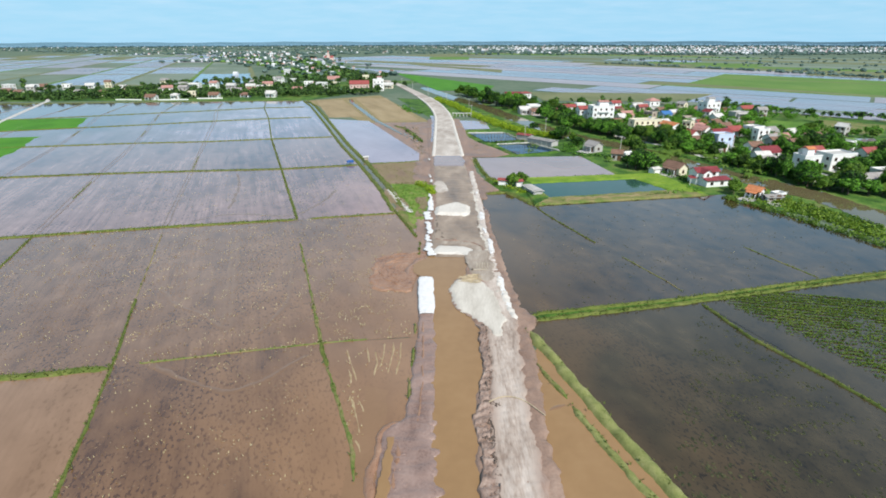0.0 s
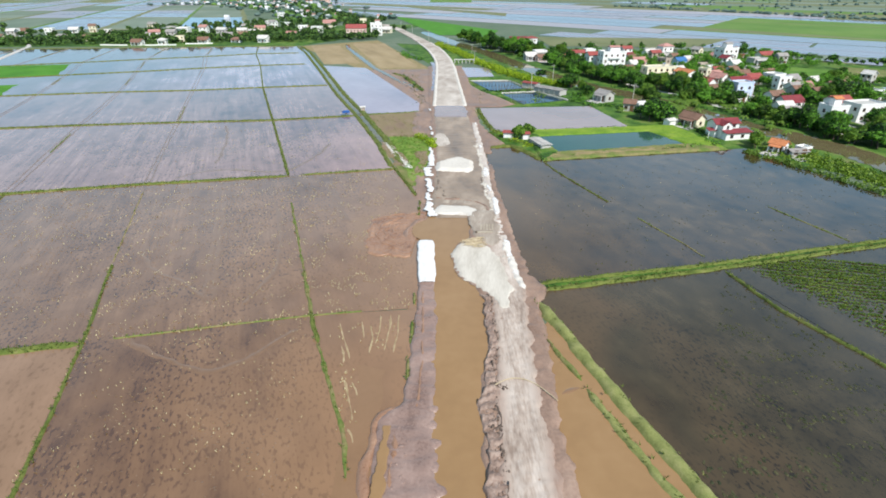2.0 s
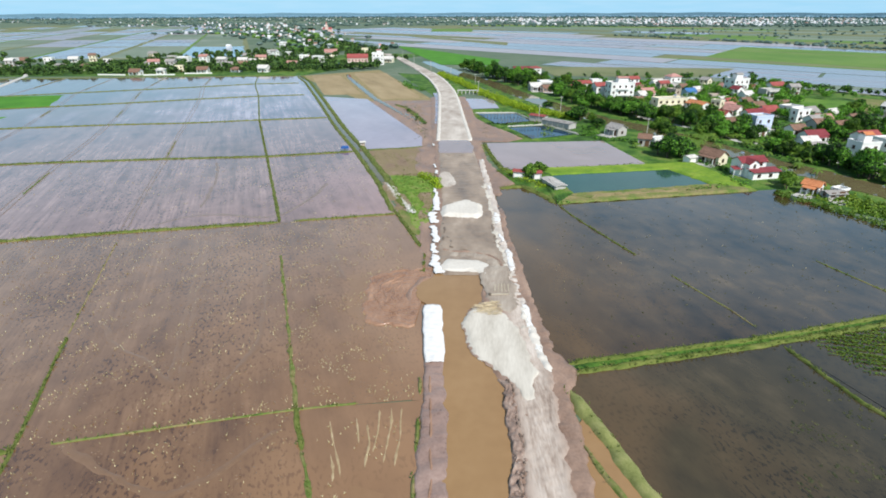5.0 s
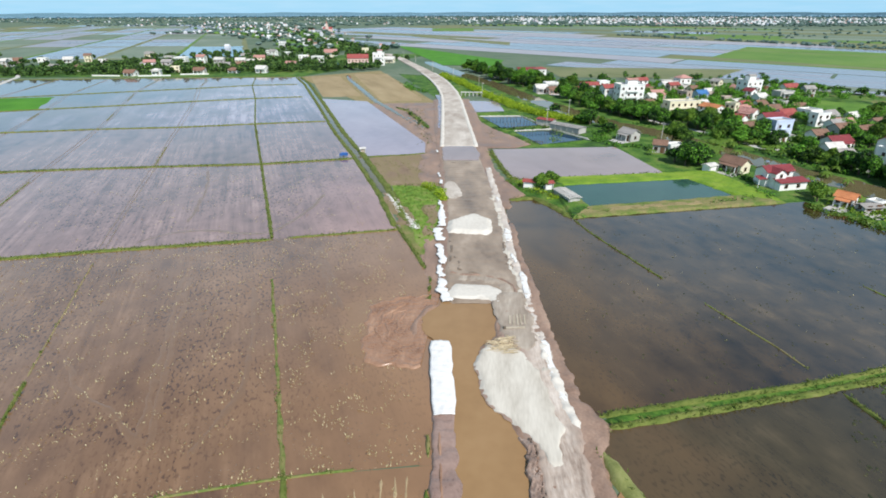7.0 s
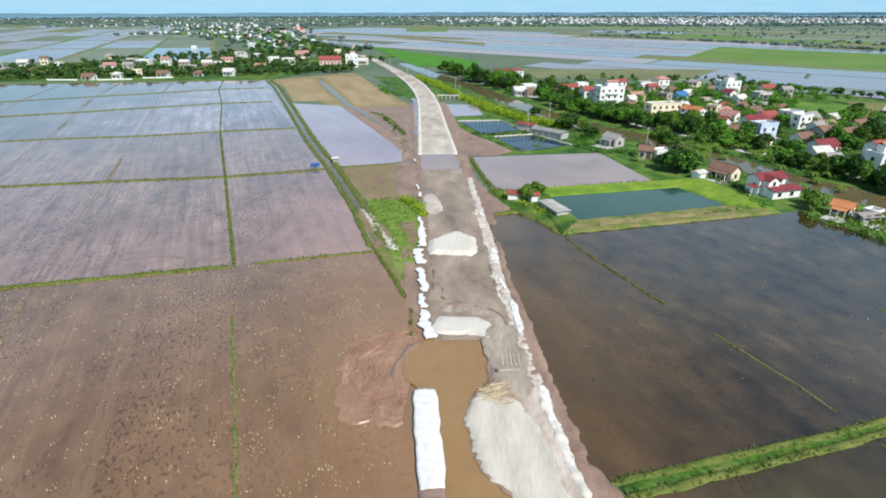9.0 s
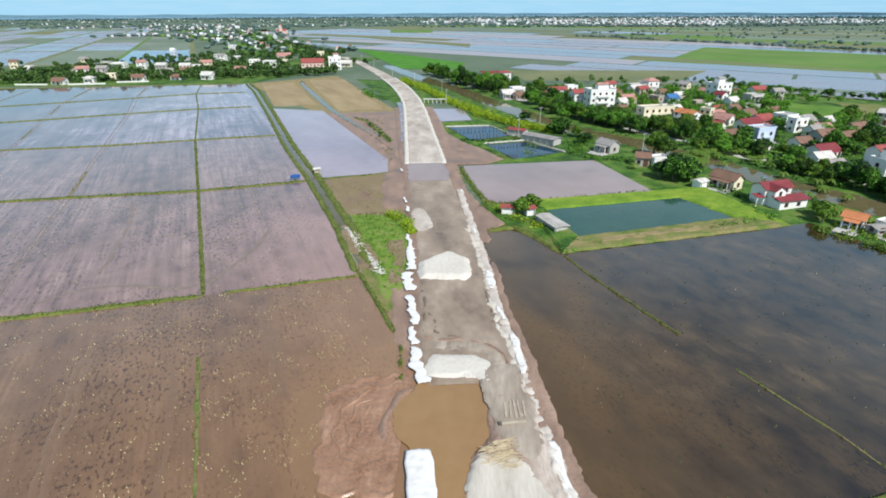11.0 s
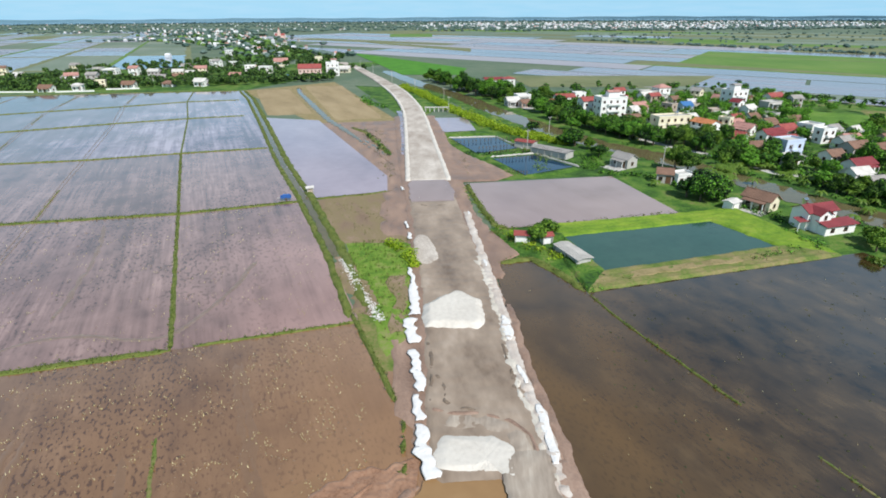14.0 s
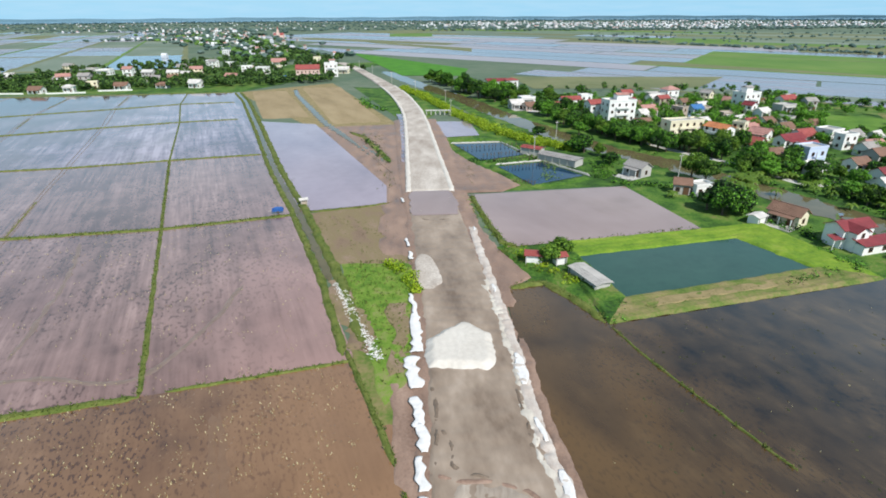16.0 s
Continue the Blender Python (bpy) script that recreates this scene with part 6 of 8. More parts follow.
EDGE = [(13.6, 200), (13.8, 172), (14.1, 150), (13.6, 132), (14.5, 118), (14.3, 104), (14.9, 94), (15.3, 83)]
ridge("sand_spill", EDGE, 2.0, 0.52, EDGE_SAND, "pale sand and rubbish trampled along the road edge", "sand", seed=405, low=0.3, step=0.4, wild=0.55)
ridge("sand_spill", [(x - 0.9, y) for x, y in EDGE[1:]], 1.5, 0.50, PALE_SAND, "pale sand washed from the road edge", "sand", seed=409, low=0.3, step=0.4, wild=1.7)
ridge("sand_spill", [(14.9, 101), (14.8, 96), (15.2, 90), (15.6, 84), (16.2, 79.5)], 1.3, 0.72, WHITE_SAND, "white sand and scraps of sheet along the track edge", "sand", seed=417, low=0.5, step=0.4, wild=1.4)
ridge("sand_spill", [(x + 1.5, y) for x, y in EDGE[2:]], 1.8, 0.36, EARTH, "raw earth crest outside the sheets", "sand", seed=413, low=0.1, step=0.4, wild=0.8)


def pole_stick(bm, a, b, r):
    a, b = Vector(a), Vector(b)
    m = Matrix.Translation((a + b) / 2) @ (b - a).to_track_quat("Z", "Y").to_matrix().to_4x4()
    bmesh.ops.create_cone(bm, cap_ends=True, segments=6, radius1=r, radius2=r * 0.8, depth=(b - a).length, matrix=m)


r_pole = random.Random(3)
for k in range(110):
    bm = bmesh.new()
    cx = 6.0 + 3.9 * math.sqrt(r_pole.uniform(0.02, 1))
    cy = 98.0 + (cx - 4.9) * r_pole.uniform(-0.50, 0.46)
    a, half = radians(r_pole.gauss(3, 13)), r_pole.uniform(0.5, 1.5)
    zz = 0.80 + 0.012 * (k % 12)
    pole_stick(bm, (-math.cos(a) * half, -math.sin(a) * half, 0), (math.cos(a) * half, math.sin(a) * half, 0.05), 0.042)
    ob = tagged(new("bamboo_pole", bm_mesh("bamboo_pole", bm, BAMBOO)), "dry bamboo pole in a loose pile on the sand", "pole", "pile of bamboo poles")
    ob.matrix_basis = pose(cx, cy, zz)


beam = tagged(new("timber_beam"), "pale timber beam lying on the damp sand", "beam")
beam.matrix_basis = pose(9.2, 102.6, 0.78, 0, 0, 3)
part("board", box_mesh("board", 0.0, 3.4, -0.14, 0.14, 0.0, 0.16, PALE_TIMBER), beam)
part("end_block", box_mesh("end_block", -0.16, 0.22, -0.26, 0.26, -0.02, 0.24, BARK), beam, "dark end block")
for x0, y0, run, turn in ((10.2, 103.7, 2.8, 84), (10.8, 103.5, 3.2, 82), (11.5, 103.4, 3.5, 86), (12.1, 103.5, 3.4, 88), (12.7, 103.7, 3.0, 85)):
    board = tagged(new("timber_plank", box_mesh("timber_plank", 0, run, -0.13, 0.13, 0.0, 0.05, PALE_TIMBER)), "weathered pale timber plank lying on damp sand", "plank", "planks beside the pool")
    board.matrix_basis = pose(x0, y0, 0.79, 0, 0, turn)


def utility_pole(x, y, h=8.5):
    base = tagged(new("utility_pole"), "slim grey concrete utility pole", "pole", "utility poles")
    base.matrix_basis = pose(x, y, -0.12, 0, 0, 20)
    bm = bmesh.new()
    bmesh.ops.create_cone(bm, cap_ends=True, segments=8, radius1=0.17, radius2=0.10, depth=h, matrix=Matrix.Translation((0, 0, h / 2)))
    part("shaft", bm_mesh("shaft", bm, CONCRETE), base)
    part("crossarm", box_mesh("crossarm", -0.9, 0.9, -0.05, 0.05, h - 0.7, h - 0.58, CONCRETE), base)
    for s in (-0.75, 0, 0.75):
        part("insulator", box_mesh("insulator", s - 0.05, s + 0.05, -0.05, 0.05, h - 0.58, h - 0.38, WALLS["white"]), base)


for x, y in ((83.8, 233.5), (44.6, 264.8), (21.5, 355), (92.7, 311.9), (21.6, 393), (127, 232), (60, 291), (5, 440), (-12, 500), (-30, 560), (-45, 610)):
    utility_pole(x, y)

# small concrete sluice by the upper pond
sluice = tagged(new("sluice_gate"), "low concrete sluice with a row of piers", "sluice")
sluice.matrix_basis = pose(15.0, 358.5, 0, 0, 0, -4)
part("deck", box_mesh("deck", -6.5, 6.5, -0.8, 0.8, 2.0, 2.4, ASPHALT), sluice)
for k in range(6):
    part("pier", shared("pier", lambda: box_mesh("pier", -0.25, 0.25, -0.7, 0.7, -0.2, 2.0, CONCRETE)), sluice, m=pose(-6 + 2.4 * k, 0, 0))

# hose lying across the haul track
curve = bpy.data.curves.new("hose", "CURVE")
curve.dimensions, curve.bevel_depth, curve.bevel_resolution = "3D", 0.07, 1
sp = curve.splines.new("POLY")
sp.points.add(24)
for k, p in enumerate(sp.points):
    u = k / 24
    p.co = (8.2 + 8.7 * u, 55.9 + 2.6 * math.sin(2.4 * u * 1.3) - 1.8 * u * u, 0.74 - 0.22 * max(0.0, u - 0.75) / 0.25, 1)
curve.materials.append(BAMBOO)
hose_src = new("hose_curve", curve)
hose_me = bpy.data.meshes.new_from_object(hose_src.evaluated_get(bpy.context.evaluated_depsgraph_get()))
bpy.data.objects.remove(hose_src)
tagged(new("hose", hose_me), "pale hose lying across the haul track", "hose")


# ---- trees ----
def leaf_cloud(lobes, per_area, size, rs):
    """Leaf quads on and in a set of lobes (x, y, z, r)."""
    out = []
    for lx, ly, lz, lr in lobes:
        k = int(per_area * lr * lr)
        u = rs.normal(0, 1, (k, 3))
        u /= np.linalg.norm(u, axis=1)[:, None]
        rad = lr * rs.uniform(0.45, 1.06, k) ** 0.6 * (1 + 0.22 * np.sin(5 * u[:, 0] + lx) * np.cos(4 * u[:, 1] + ly)) * np.where(rs.uniform(0, 1, k) < 0.14, rs.uniform(1.0, 1.32, k), 1.0)
        c = u * rad[:, None] * np.array([rs.uniform(0.75, 1.25), rs.uniform(0.75, 1.25), rs.uniform(0.62, 0.95)]) + np.array([lx, ly, lz])
        nrm = u * 0.9 + rs.normal(0, 0.5, (k, 3)) + np.array([0, 0, 0.35])
        nrm /= np.linalg.norm(nrm, axis=1)[:, None]
        a = np.cross(nrm, rs.normal(0, 1, (k, 3)))
        a /= np.linalg.norm(a, axis=1)[:, None] + 1e-9
        b = np.cross(nrm, a)
        s = (size * rs.uniform(0.6, 1.35, k))[:, None]
        out.append(np.stack([c - a * s, c - b * s * 0.55, c + a * s, c + b * s * 0.55], axis=1))
    v = np.concatenate(out).reshape(-1, 3)
    return v, np.arange(len(v)).reshape(-1, 4)


def trunk_mesh(h, lobes, seed):
    bm = bmesh.new()
    rs = random.Random(seed)
    last, r = Vector((0, 0, -0.2)), 0.035 * h + 0.05
    for k in range(1, 5):
        nxt = Vector((rs.uniform(-0.12, 0.12) * k, rs.uniform(-0.12, 0.12) * k, h * 0.14 * k))
        pole_stick(bm, last, nxt + (nxt - last) * 0.04, r)
        last, r = nxt, r * 0.82
    for lx, ly, lz, lr in lobes[:6]:
        pole_stick(bm, last - Vector((0, 0, h * 0.1)), (lx * 0.9, ly * 0.9, lz), r * 0.6)
    return bm_mesh("trunk", bm, BARK)


def tree_proto(seed, h, spread, leaf=0.27, dense=60, mat=None, name="tree", label="leafy green broadleaf tree with a rounded crown"):
    rs = np.random.RandomState(seed)
    lobes = []
    n = 17
    for k in range(n):
        a, q = 2.4 * k + rs.uniform(0, 0.9), ((k + 0.5) / n) ** 0.5 * rs.uniform(0.85, 1.2)
        z = h * (0.78 - 0.30 * q * q + rs.uniform(-0.16, 0.13))
        lobes.append((math.cos(a) * spread * 0.62 * q, math.sin(a) * spread * 0.62 * q, z, spread * rs.uniform(0.16, 0.44)))
    lobes.append((0, 0, h * 0.55, spread * 0.55))
    base = tagged(new(name), label, "tree", "village trees")
    part("trunk", trunk_mesh(h, lobes, seed), base)
    v, f = leaf_cloud(lobes, dense * 12 / spread, leaf, rs)
    part("crown", mesh("crown", v, f, mat or LEAVES), base)
    return base


PROTOS = []
for k, (h, s) in enumerate(((5.0, 2.6), (6.5, 3.2), (7.5, 3.8), (8.5, 4.2), (9.5, 4.8), (11.0, 5.2), (10.5, 3.4))):
    PROTOS.append([tree_proto(40 + k, h, s, mat=LIGHT_LEAVES if k in (0, 3, 6) else LEAVES, label="light green broadleaf tree with a rounded crown" if k in (0, 3, 6) else "dark green broadleaf tree with a rounded crown"), h, s, False])
r_tree = random.Random(8)
TREES = []


def put_tree(x, y, size, force=False):
    """The prototype nearest to the wanted height, turned at random."""
    if not force and (in_fields(x, y, -1.0) or to_canal(x, y) < 7.5 or any(math.hypot(x - a, y - b) < c + 0.5 for a, b, c in HOUSES)) or any(math.hypot(x - a, y - b) < 2.2 for a, b in TREES):
        return
    p = min(PROTOS, key=lambda q: abs(q[1] - size) + r_tree.uniform(0, 1.2))
    m = pose(x, y, -0.12, 0, 0, r_tree.uniform(0, 360)) @ Matrix.Diagonal((r_tree.uniform(0.85, 1.2), r_tree.uniform(0.85, 1.2), r_tree.uniform(0.85, 1.15), 1.0))
    TREES.append((x, y))
    if p[3]:
        copy_thing(p[0], m)
    else:
        p[0].matrix_basis, p[3] = m, True


def tree_row(points, spread, count, low, high):
    pts = np.array(points, float)
    run = np.concatenate([[0], np.cumsum(np.hypot(*np.diff(pts, axis=0).T))])
    for k in range(count):
        d = r_tree.uniform(0, run[-1])
        put_tree(float(np.interp(d, run, pts[:, 0])) + r_tree.gauss(0, spread), float(np.interp(d, run, pts[:, 1])) + r_tree.gauss(0, spread), r_tree.uniform(low, high))


put_tree(27.0, 177.0, 4.8, True)
put_tree(31.0, 180.6, 5.0, True)
for x, y, s in ((80.5, 202.5, 7.0), (85.5, 203.5, 7.5), (78.5, 206.5, 6.5), (89.5, 207.0, 6.0), (84, 209, 7), (77, 241.5, 5),
                (90.5, 229.5, 8.5), (88.5, 234, 8), (93, 233, 7.5), (103.5, 170.5, 5.0), (101.5, 166.5, 4.5)):
    put_tree(x, y, s)
tree_row([(12, 520), (36, 452), (58, 396)], 5, 34, 8, 11.5)
tree_row([(24, 498), (46, 442), (64, 396)], 4, 34, 6, 10)
tree_row([(70, 430), (84, 392), (92, 352)], 6, 26, 4, 8)
tree_row([(58, 385), (72, 345), (82, 312)], 3, 26, 5, 8)
tree_row([(84, 312), (92, 288), (98, 276), (108, 262), (120, 254)], 5, 40, 6, 9)
tree_row([(98, 280), (114, 268)], 4, 12, 6, 9)
tree_row([(104, 268), (116, 246), (124, 226), (130, 204)], 6, 16, 5, 8)
tree_row([(122, 198), (132, 182), (146, 172), (164, 170)], 5, 14, 5, 8.5)
tree_row([(112, 246), (122, 236), (130, 222), (134, 190)], 5, 26, 4, 7)
tree_row([(126, 186), (134, 176), (146, 168), (160, 166)], 4, 26, 5, 8)
tree_row([(158, 192), (176, 196), (190, 205)], 5, 18, 6, 10)
tree_row([(60, 300), (68, 285), (62, 262), (68, 250)], 4, 18, 5, 8)
tree_row([(150, 232), (164, 232), (180, 240)], 7, 24, 5, 9)
tree_row([(196, 300), (214, 290), (230, 300)], 8, 16, 5, 8)
for k in range(55):
    put_tree(r_tree.uniform(112, 232), r_tree.uniform(200, 380), r_tree.uniform(4, 7.5))


def wood(spots_list, name, label, seed, dense=18, leaf=0.5, mat=None):
    """Trees too many to count: trunk and leaf clumps of each, joined."""
    rs_w = np.random.RandomState(seed)
    lobes, bm = [], bmesh.new()
    for x, y, h in spots_list:
        if in_fields(x, y, -1.5) or to_canal(x, y) < 8 or any(math.hypot(x - a, y - b) < c for a, b, c in HOUSES):
            continue
        r = h * rs_w.uniform(0.32, 0.46)
        lobes += [(x, y, h - r * 0.9, r * 0.7)] + [(x + r * 0.6 * math.cos(a), y + r * 0.6 * math.sin(a), h * rs_w.uniform(0.4, 0.72), r * rs_w.uniform(0.45, 0.65)) for a in rs_w.uniform(0, 6.28, 4)]
        v0 = [bm.verts.new((x + 0.2 * math.cos(a), y + 0.2 * math.sin(a), -0.2)) for a in (0, 2.1, 4.2)]
        bm.faces.new((v0[0], v0[1], bm.verts.new((x, y, h * 0.7))))
    bm.free()
    v, f = leaf_cloud(lobes, dense, leaf, rs_w)
    tagged(new(name, mesh(name, v, f, mat or LEAVES)), label, "trees", kind="stuff")


spots_w = []
for k in range(500):
    x = r_tree.uniform(-470, -60)
    spots_w.append((x, 461 + (x + 440) / 370 * 44 + abs(r_tree.gauss(0, 34)), r_tree.uniform(3.5, 7.0)))
for k in range(80):
    u = r_tree.uniform(0, 1)
    spots_w.append((-60 - 180 * u + r_tree.gauss(0, 25), 590 + 420 * u + r_tree.gauss(0, 20), r_tree.uniform(6, 10)))
for k in range(380):
    x, y = r_tree.uniform(-330, -60), r_tree.uniform(505, 740)
    if x > -330 + (y - 505) * 0.62 - 60 and x < -40 - (y - 505) * 0.20:
        spots_w.append((x, y, r_tree.uniform(4.0, 8.0)))
for k in range(50):
    spots_w.append((r_tree.uniform(-520, -330), r_tree.uniform(400, 640), r_tree.uniform(5.0, 8.5)))
for k in range(90):
    x = r_tree.uniform(-470, -95)
    spots_w.append((x, 457 + (x + 440) / 370 * 40 + r_tree.uniform(0, 8), r_tree.uniform(4.0, 7.5)))
wood(spots_w, "village_wood", "green trees among the houses across the paddies", 5, 20, 0.80, WOOD_LEAVES)
spots_w = [(r_tree.uniform(60, 240), r_tree.uniform(385, 445), r_tree.uniform(4, 8)) for k in range(45)]
for k in range(130):
    u = r_tree.uniform(0, 1)
    spots_w.append((222 + 150 * u + r_tree.gauss(0, 3), 384 - 118 * u + r_tree.gauss(0, 3), r_tree.uniform(3, 6)))
spots_g = []
for k in range(1150):
    x, y = r_tree.uniform(96, 240), r_tree.uniform(172, 400)
    if y > 385 - (x - 60) * 1.15:
        spots_g.append((x, y, r_tree.uniform(2.6, 6.6)))
wood(spots_g, "garden_trees", "dark green garden trees crowded among the houses", 7, 34, 0.34)
wood(spots_w, "field_edge_trees", "line of green trees behind the village", 6)


# banana plants by the houses
def banana(seed):
    rs = np.random.RandomState(seed)
    base = tagged(new("banana_plant"), "banana plant with broad drooping green leaves", "plant", "banana plants")
    bm = bmesh.new()
    pole_stick(bm, (0, 0, -0.2), (0.1, 0, 1.9), 0.14)
    part("stem", bm_mesh("stem", bm, PALM_LEAVES), base)
    for k in range(8):
        a, up = k * 0.785 + rs.uniform(-0.3, 0.3), rs.uniform(0.5, 1.1)
        rows = []
        for i in range(6):
            u = i / 5
            out, z = 2.1 * u, 1.8 + up * 1.7 * u - 2.1 * u * u
            w = 0.42 * math.sin(math.pi * (0.12 + 0.84 * u))
            ca, sa = math.cos(a), math.sin(a)
            rows += [(out * ca - w * sa, out * sa + w * ca, z - 0.12), (out * ca, out * sa, z), (out * ca + w * sa, out * sa - w * ca, z - 0.12)]
        part("leaf", mesh("leaf", rows, grid_faces(6, 3), PALM_LEAVES), base)
    return base


plants = [banana(k) for k in range(3)]
spots = []
for k in range(105):
    u = r_tree.uniform(0, 1)
    x = float(np.interp(u, [0, 0.3, 0.55, 0.8, 1], [86, 97, 116, 128, 104]) + r_tree.gauss(0, 4))
    y = float(np.interp(u, [0, 0.3, 0.55, 0.8, 1], [214, 222, 238, 206, 166]) + r_tree.gauss(0, 4))
    if all(math.hypot(x - a, y - b) > c for a, b, c in HOUSES):
        spots.append((x, y))
for k, (x, y) in enumerate(spots):
    m = pose(x, y, -0.12, 0, 0, r_tree.uniform(0, 360))
    if k < 3:
        plants[k].matrix_basis = m
    else:
        copy_thing(plants[k % 3], m)


# hedges and scrub that nobody could count
def scrub(name, points, width, count, low, high, mat, label, seed, leaf=0.35, dense=26):
    rs = np.random.RandomState(seed)
    p = along(points, width, count, rs, 0.0)
    lobes = [(q[0], q[1], r * 0.5, r) for q, r in zip(p, rs.uniform(low, high, count)) if not in_fields(q[0], q[1], -2.0) and to_canal(q[0], q[1]) > 6.8]
    v, f = leaf_cloud(lobes, dense, leaf, rs)
    tagged(new(name, mesh(name, v, f, mat)), label, "shrubs", kind="stuff")


scrub("road_shrub", [(-6.5, 179), (-4.5, 177), (-2.0, 171), (-1.0, 166)], 1.2, 14, 0.8, 1.6, YELLOW_LEAVES, "bright green shrub beside the road", 12, 0.3, 40)
scrub("canal_hedge", [(-4, 468), (10, 424), (23, 364), (34, 327), (44, 302), (54, 286), (63, 274)], 5.6, 620, 1.0, 2.1, YELLOW_LEAVES, "bright yellow-green hedge along the canal", 1, 0.34, 30)
scrub("levee_scrub", [(96, 163), (102, 152), (108, 137), (114, 122), (122, 100)], 3.4, 260, 0.4, 1.0, PALM_LEAVES, "green weeds on the canal levee", 2, 0.3, 24)
scrub("levee_scrub", [(108, 166), (114, 150), (119, 132), (126, 105)], 11.0, 900, 0.3, 0.9, LEVEE_LEAVES, "thick light green plants on the canal levee", 19, 0.34, 24)
scrub("levee_scrub", [(112, 160), (117, 146), (122, 128)], 9.0, 150, 0.4, 1.0, PALM_LEAVES, "broad-leaved green plants on the canal levee", 20, 0.42, 22)
scrub("pond_scrub", [(31, 172), (33.5, 160), (40, 158), (66, 163), (88, 167), (92, 172)], 2.2, 110, 0.3, 0.7, BLADES, "weeds on the pond dyke", 3, 0.2, 30)
scrub("pond_scrub", [(70, 163.5), (80, 166.5), (91, 168.5), (89, 180)], 3.0, 90, 0.35, 0.95, LEAVES, "dark green weeds on the pond dyke corner", 16, 0.22, 34)
scrub("pond_scrub", [(21, 186), (30, 187.6), (52, 191), (70, 194)], 1.6, 120, 0.2, 0.5, BLADES, "tall grass on the dyke of the pond", 17, 0.18, 34)
scrub("pond_scrub", [(32, 153.6), (36.5, 158.5), (36, 166), (33.4, 178)], 2.4, 70, 0.3, 0.7, LEAVES, "weeds around the pond shed", 18, 0.2, 34)
scrub("village_scrub", [(62, 232), (76, 228), (84, 212), (92, 190), (94, 182)], 4.0, 120, 0.4, 1.2, LEAVES, "low green scrub beside the houses", 4, 0.3, 24)
scrub("village_scrub", [(108, 250), (122, 232), (134, 206), (138, 186)], 9.0, 170, 0.6, 1.8, LEAVES, "low green scrub beside the canal", 5, 0.4, 16)
scrub("canal_scrub", [(80, 272), (97, 250), (106, 226), (117, 196), (126, 170)], 15, 150, 0.4, 1.3, LEAVES, "tangled green weeds along the canal", 15, 0.3, 26)
scrub("field_scrub", [(-29, 318), (-20, 305), (-8, 262)], 3.4, 70, 0.4, 1.0, LEAVES, "weeds beside the flooded paddy", 6, 0.3, 24)
scrub("field_scrub", [(-30, 420), (-22, 385), (-13, 372)], 8, 70, 0.5, 1.4, LEAVES, "weeds beside the road", 7, 0.4, 16)
scrub("road_weeds", [(17.5, 232), (19.5, 250), (18.5, 272), (16.5, 296)], 4.5, 170, 0.15, 0.45, BLADES, "low weeds on the bare earth beside the road", 21, 0.16, 40)
scrub("road_weeds", [(-7.5, 232), (-9.5, 252), (-12, 285), (-16, 318)], 5.0, 150, 0.15, 0.5, BLADES, "low weeds on the bare earth beside the road", 22, 0.16, 40)
scrub("road_weeds", [(-24, 206), (-14, 202), (-8, 196), (-14, 186)], 9.0, 150, 0.12, 0.38, BLADES, "thin weeds on the rough ground", 23, 0.15, 40)
scrub("road_weeds", [(14.5, 224), (17, 206), (19, 192), (21, 184)], 2.6, 150, 0.2, 0.6, LEVEE_LEAVES, "light green weeds along the paddy edge", 24, 0.16, 40)
scrub("pond_weeds", [(42, 236), (48, 250), (46, 268), (42, 284)], 6.0, 190, 0.2, 0.7, LEVEE_LEAVES, "light green weeds between the ponds", 25, 0.2, 32)
scrub("pond_weeds", [(60, 236), (66, 250), (72, 262)], 9.0, 160, 0.3, 1.0, LEAVES, "dark green weeds behind the pond houses", 26, 0.24, 30)
scrub("pond_weeds", [(34, 156), (52, 159), (72, 163), (88, 167)], 3.0, 260, 0.12, 0.4, BLADES, "thin dry weeds on the pond dyke", 27, 0.14, 40)
scrub("pond_side_scrub", [(20, 262), (30, 260), (44, 262)], 5, 70, 0.3, 0.8, LEAVES, "weeds between the ponds", 8, 0.3, 20)
scrub("hut_scrub", [(22, 184), (26, 174), (31, 168)], 3.0, 60, 0.4, 0.9, YELLOW_LEAVES, "weeds around the pond hut", 9, 0.25, 26)
scrub("village_scrub", [(120, 300), (150, 320), (190, 330), (220, 320)], 26, 260, 0.6, 2.0, LEAVES, "low green scrub among the houses", 10, 0.5, 10)
scrub("garden_scrub", [(130, 190), (140, 240), (140, 300), (100, 390)], 34, 420, 0.6, 1.9, LEAVES, "dark green garden shrubs among the houses", 13, 0.32, 24)
scrub("garden_scrub", [(170, 190), (180, 250), (200, 320), (190, 390)], 36, 420, 0.6, 1.9, LEAVES, "dark green garden shrubs among the houses", 14, 0.32, 24)
scrub("village_scrub", [(-470, 474), (-330, 470), (-250, 482), (-80, 528)], 12, 320, 0.8, 2.2, WOOD_LEAVES, "low green scrub at the edge of the village", 11, 0.6, 9)

# white wall in front of the western houses
for a, b in (((-286, 466), (-262, 464)), ((-247, 463), (-222, 466)), ((-218, 474), (-196, 477))):
    mid, run = ((a[0] + b[0]) / 2, (a[1] + b[1]) / 2), math.dist(a, b)
    fence = tagged(new("garden_wall", box_mesh("garden_wall", -run / 2, run / 2, -0.12, 0.12, 0, 1.0, WALLS["white"])), "low white garden wall along the paddies", "wall")
    fence.matrix_basis = pose(mid[0], mid[1], -0.12, 0, 0, math.degrees(math.atan2(b[1] - a[1], b[0] - a[0])))

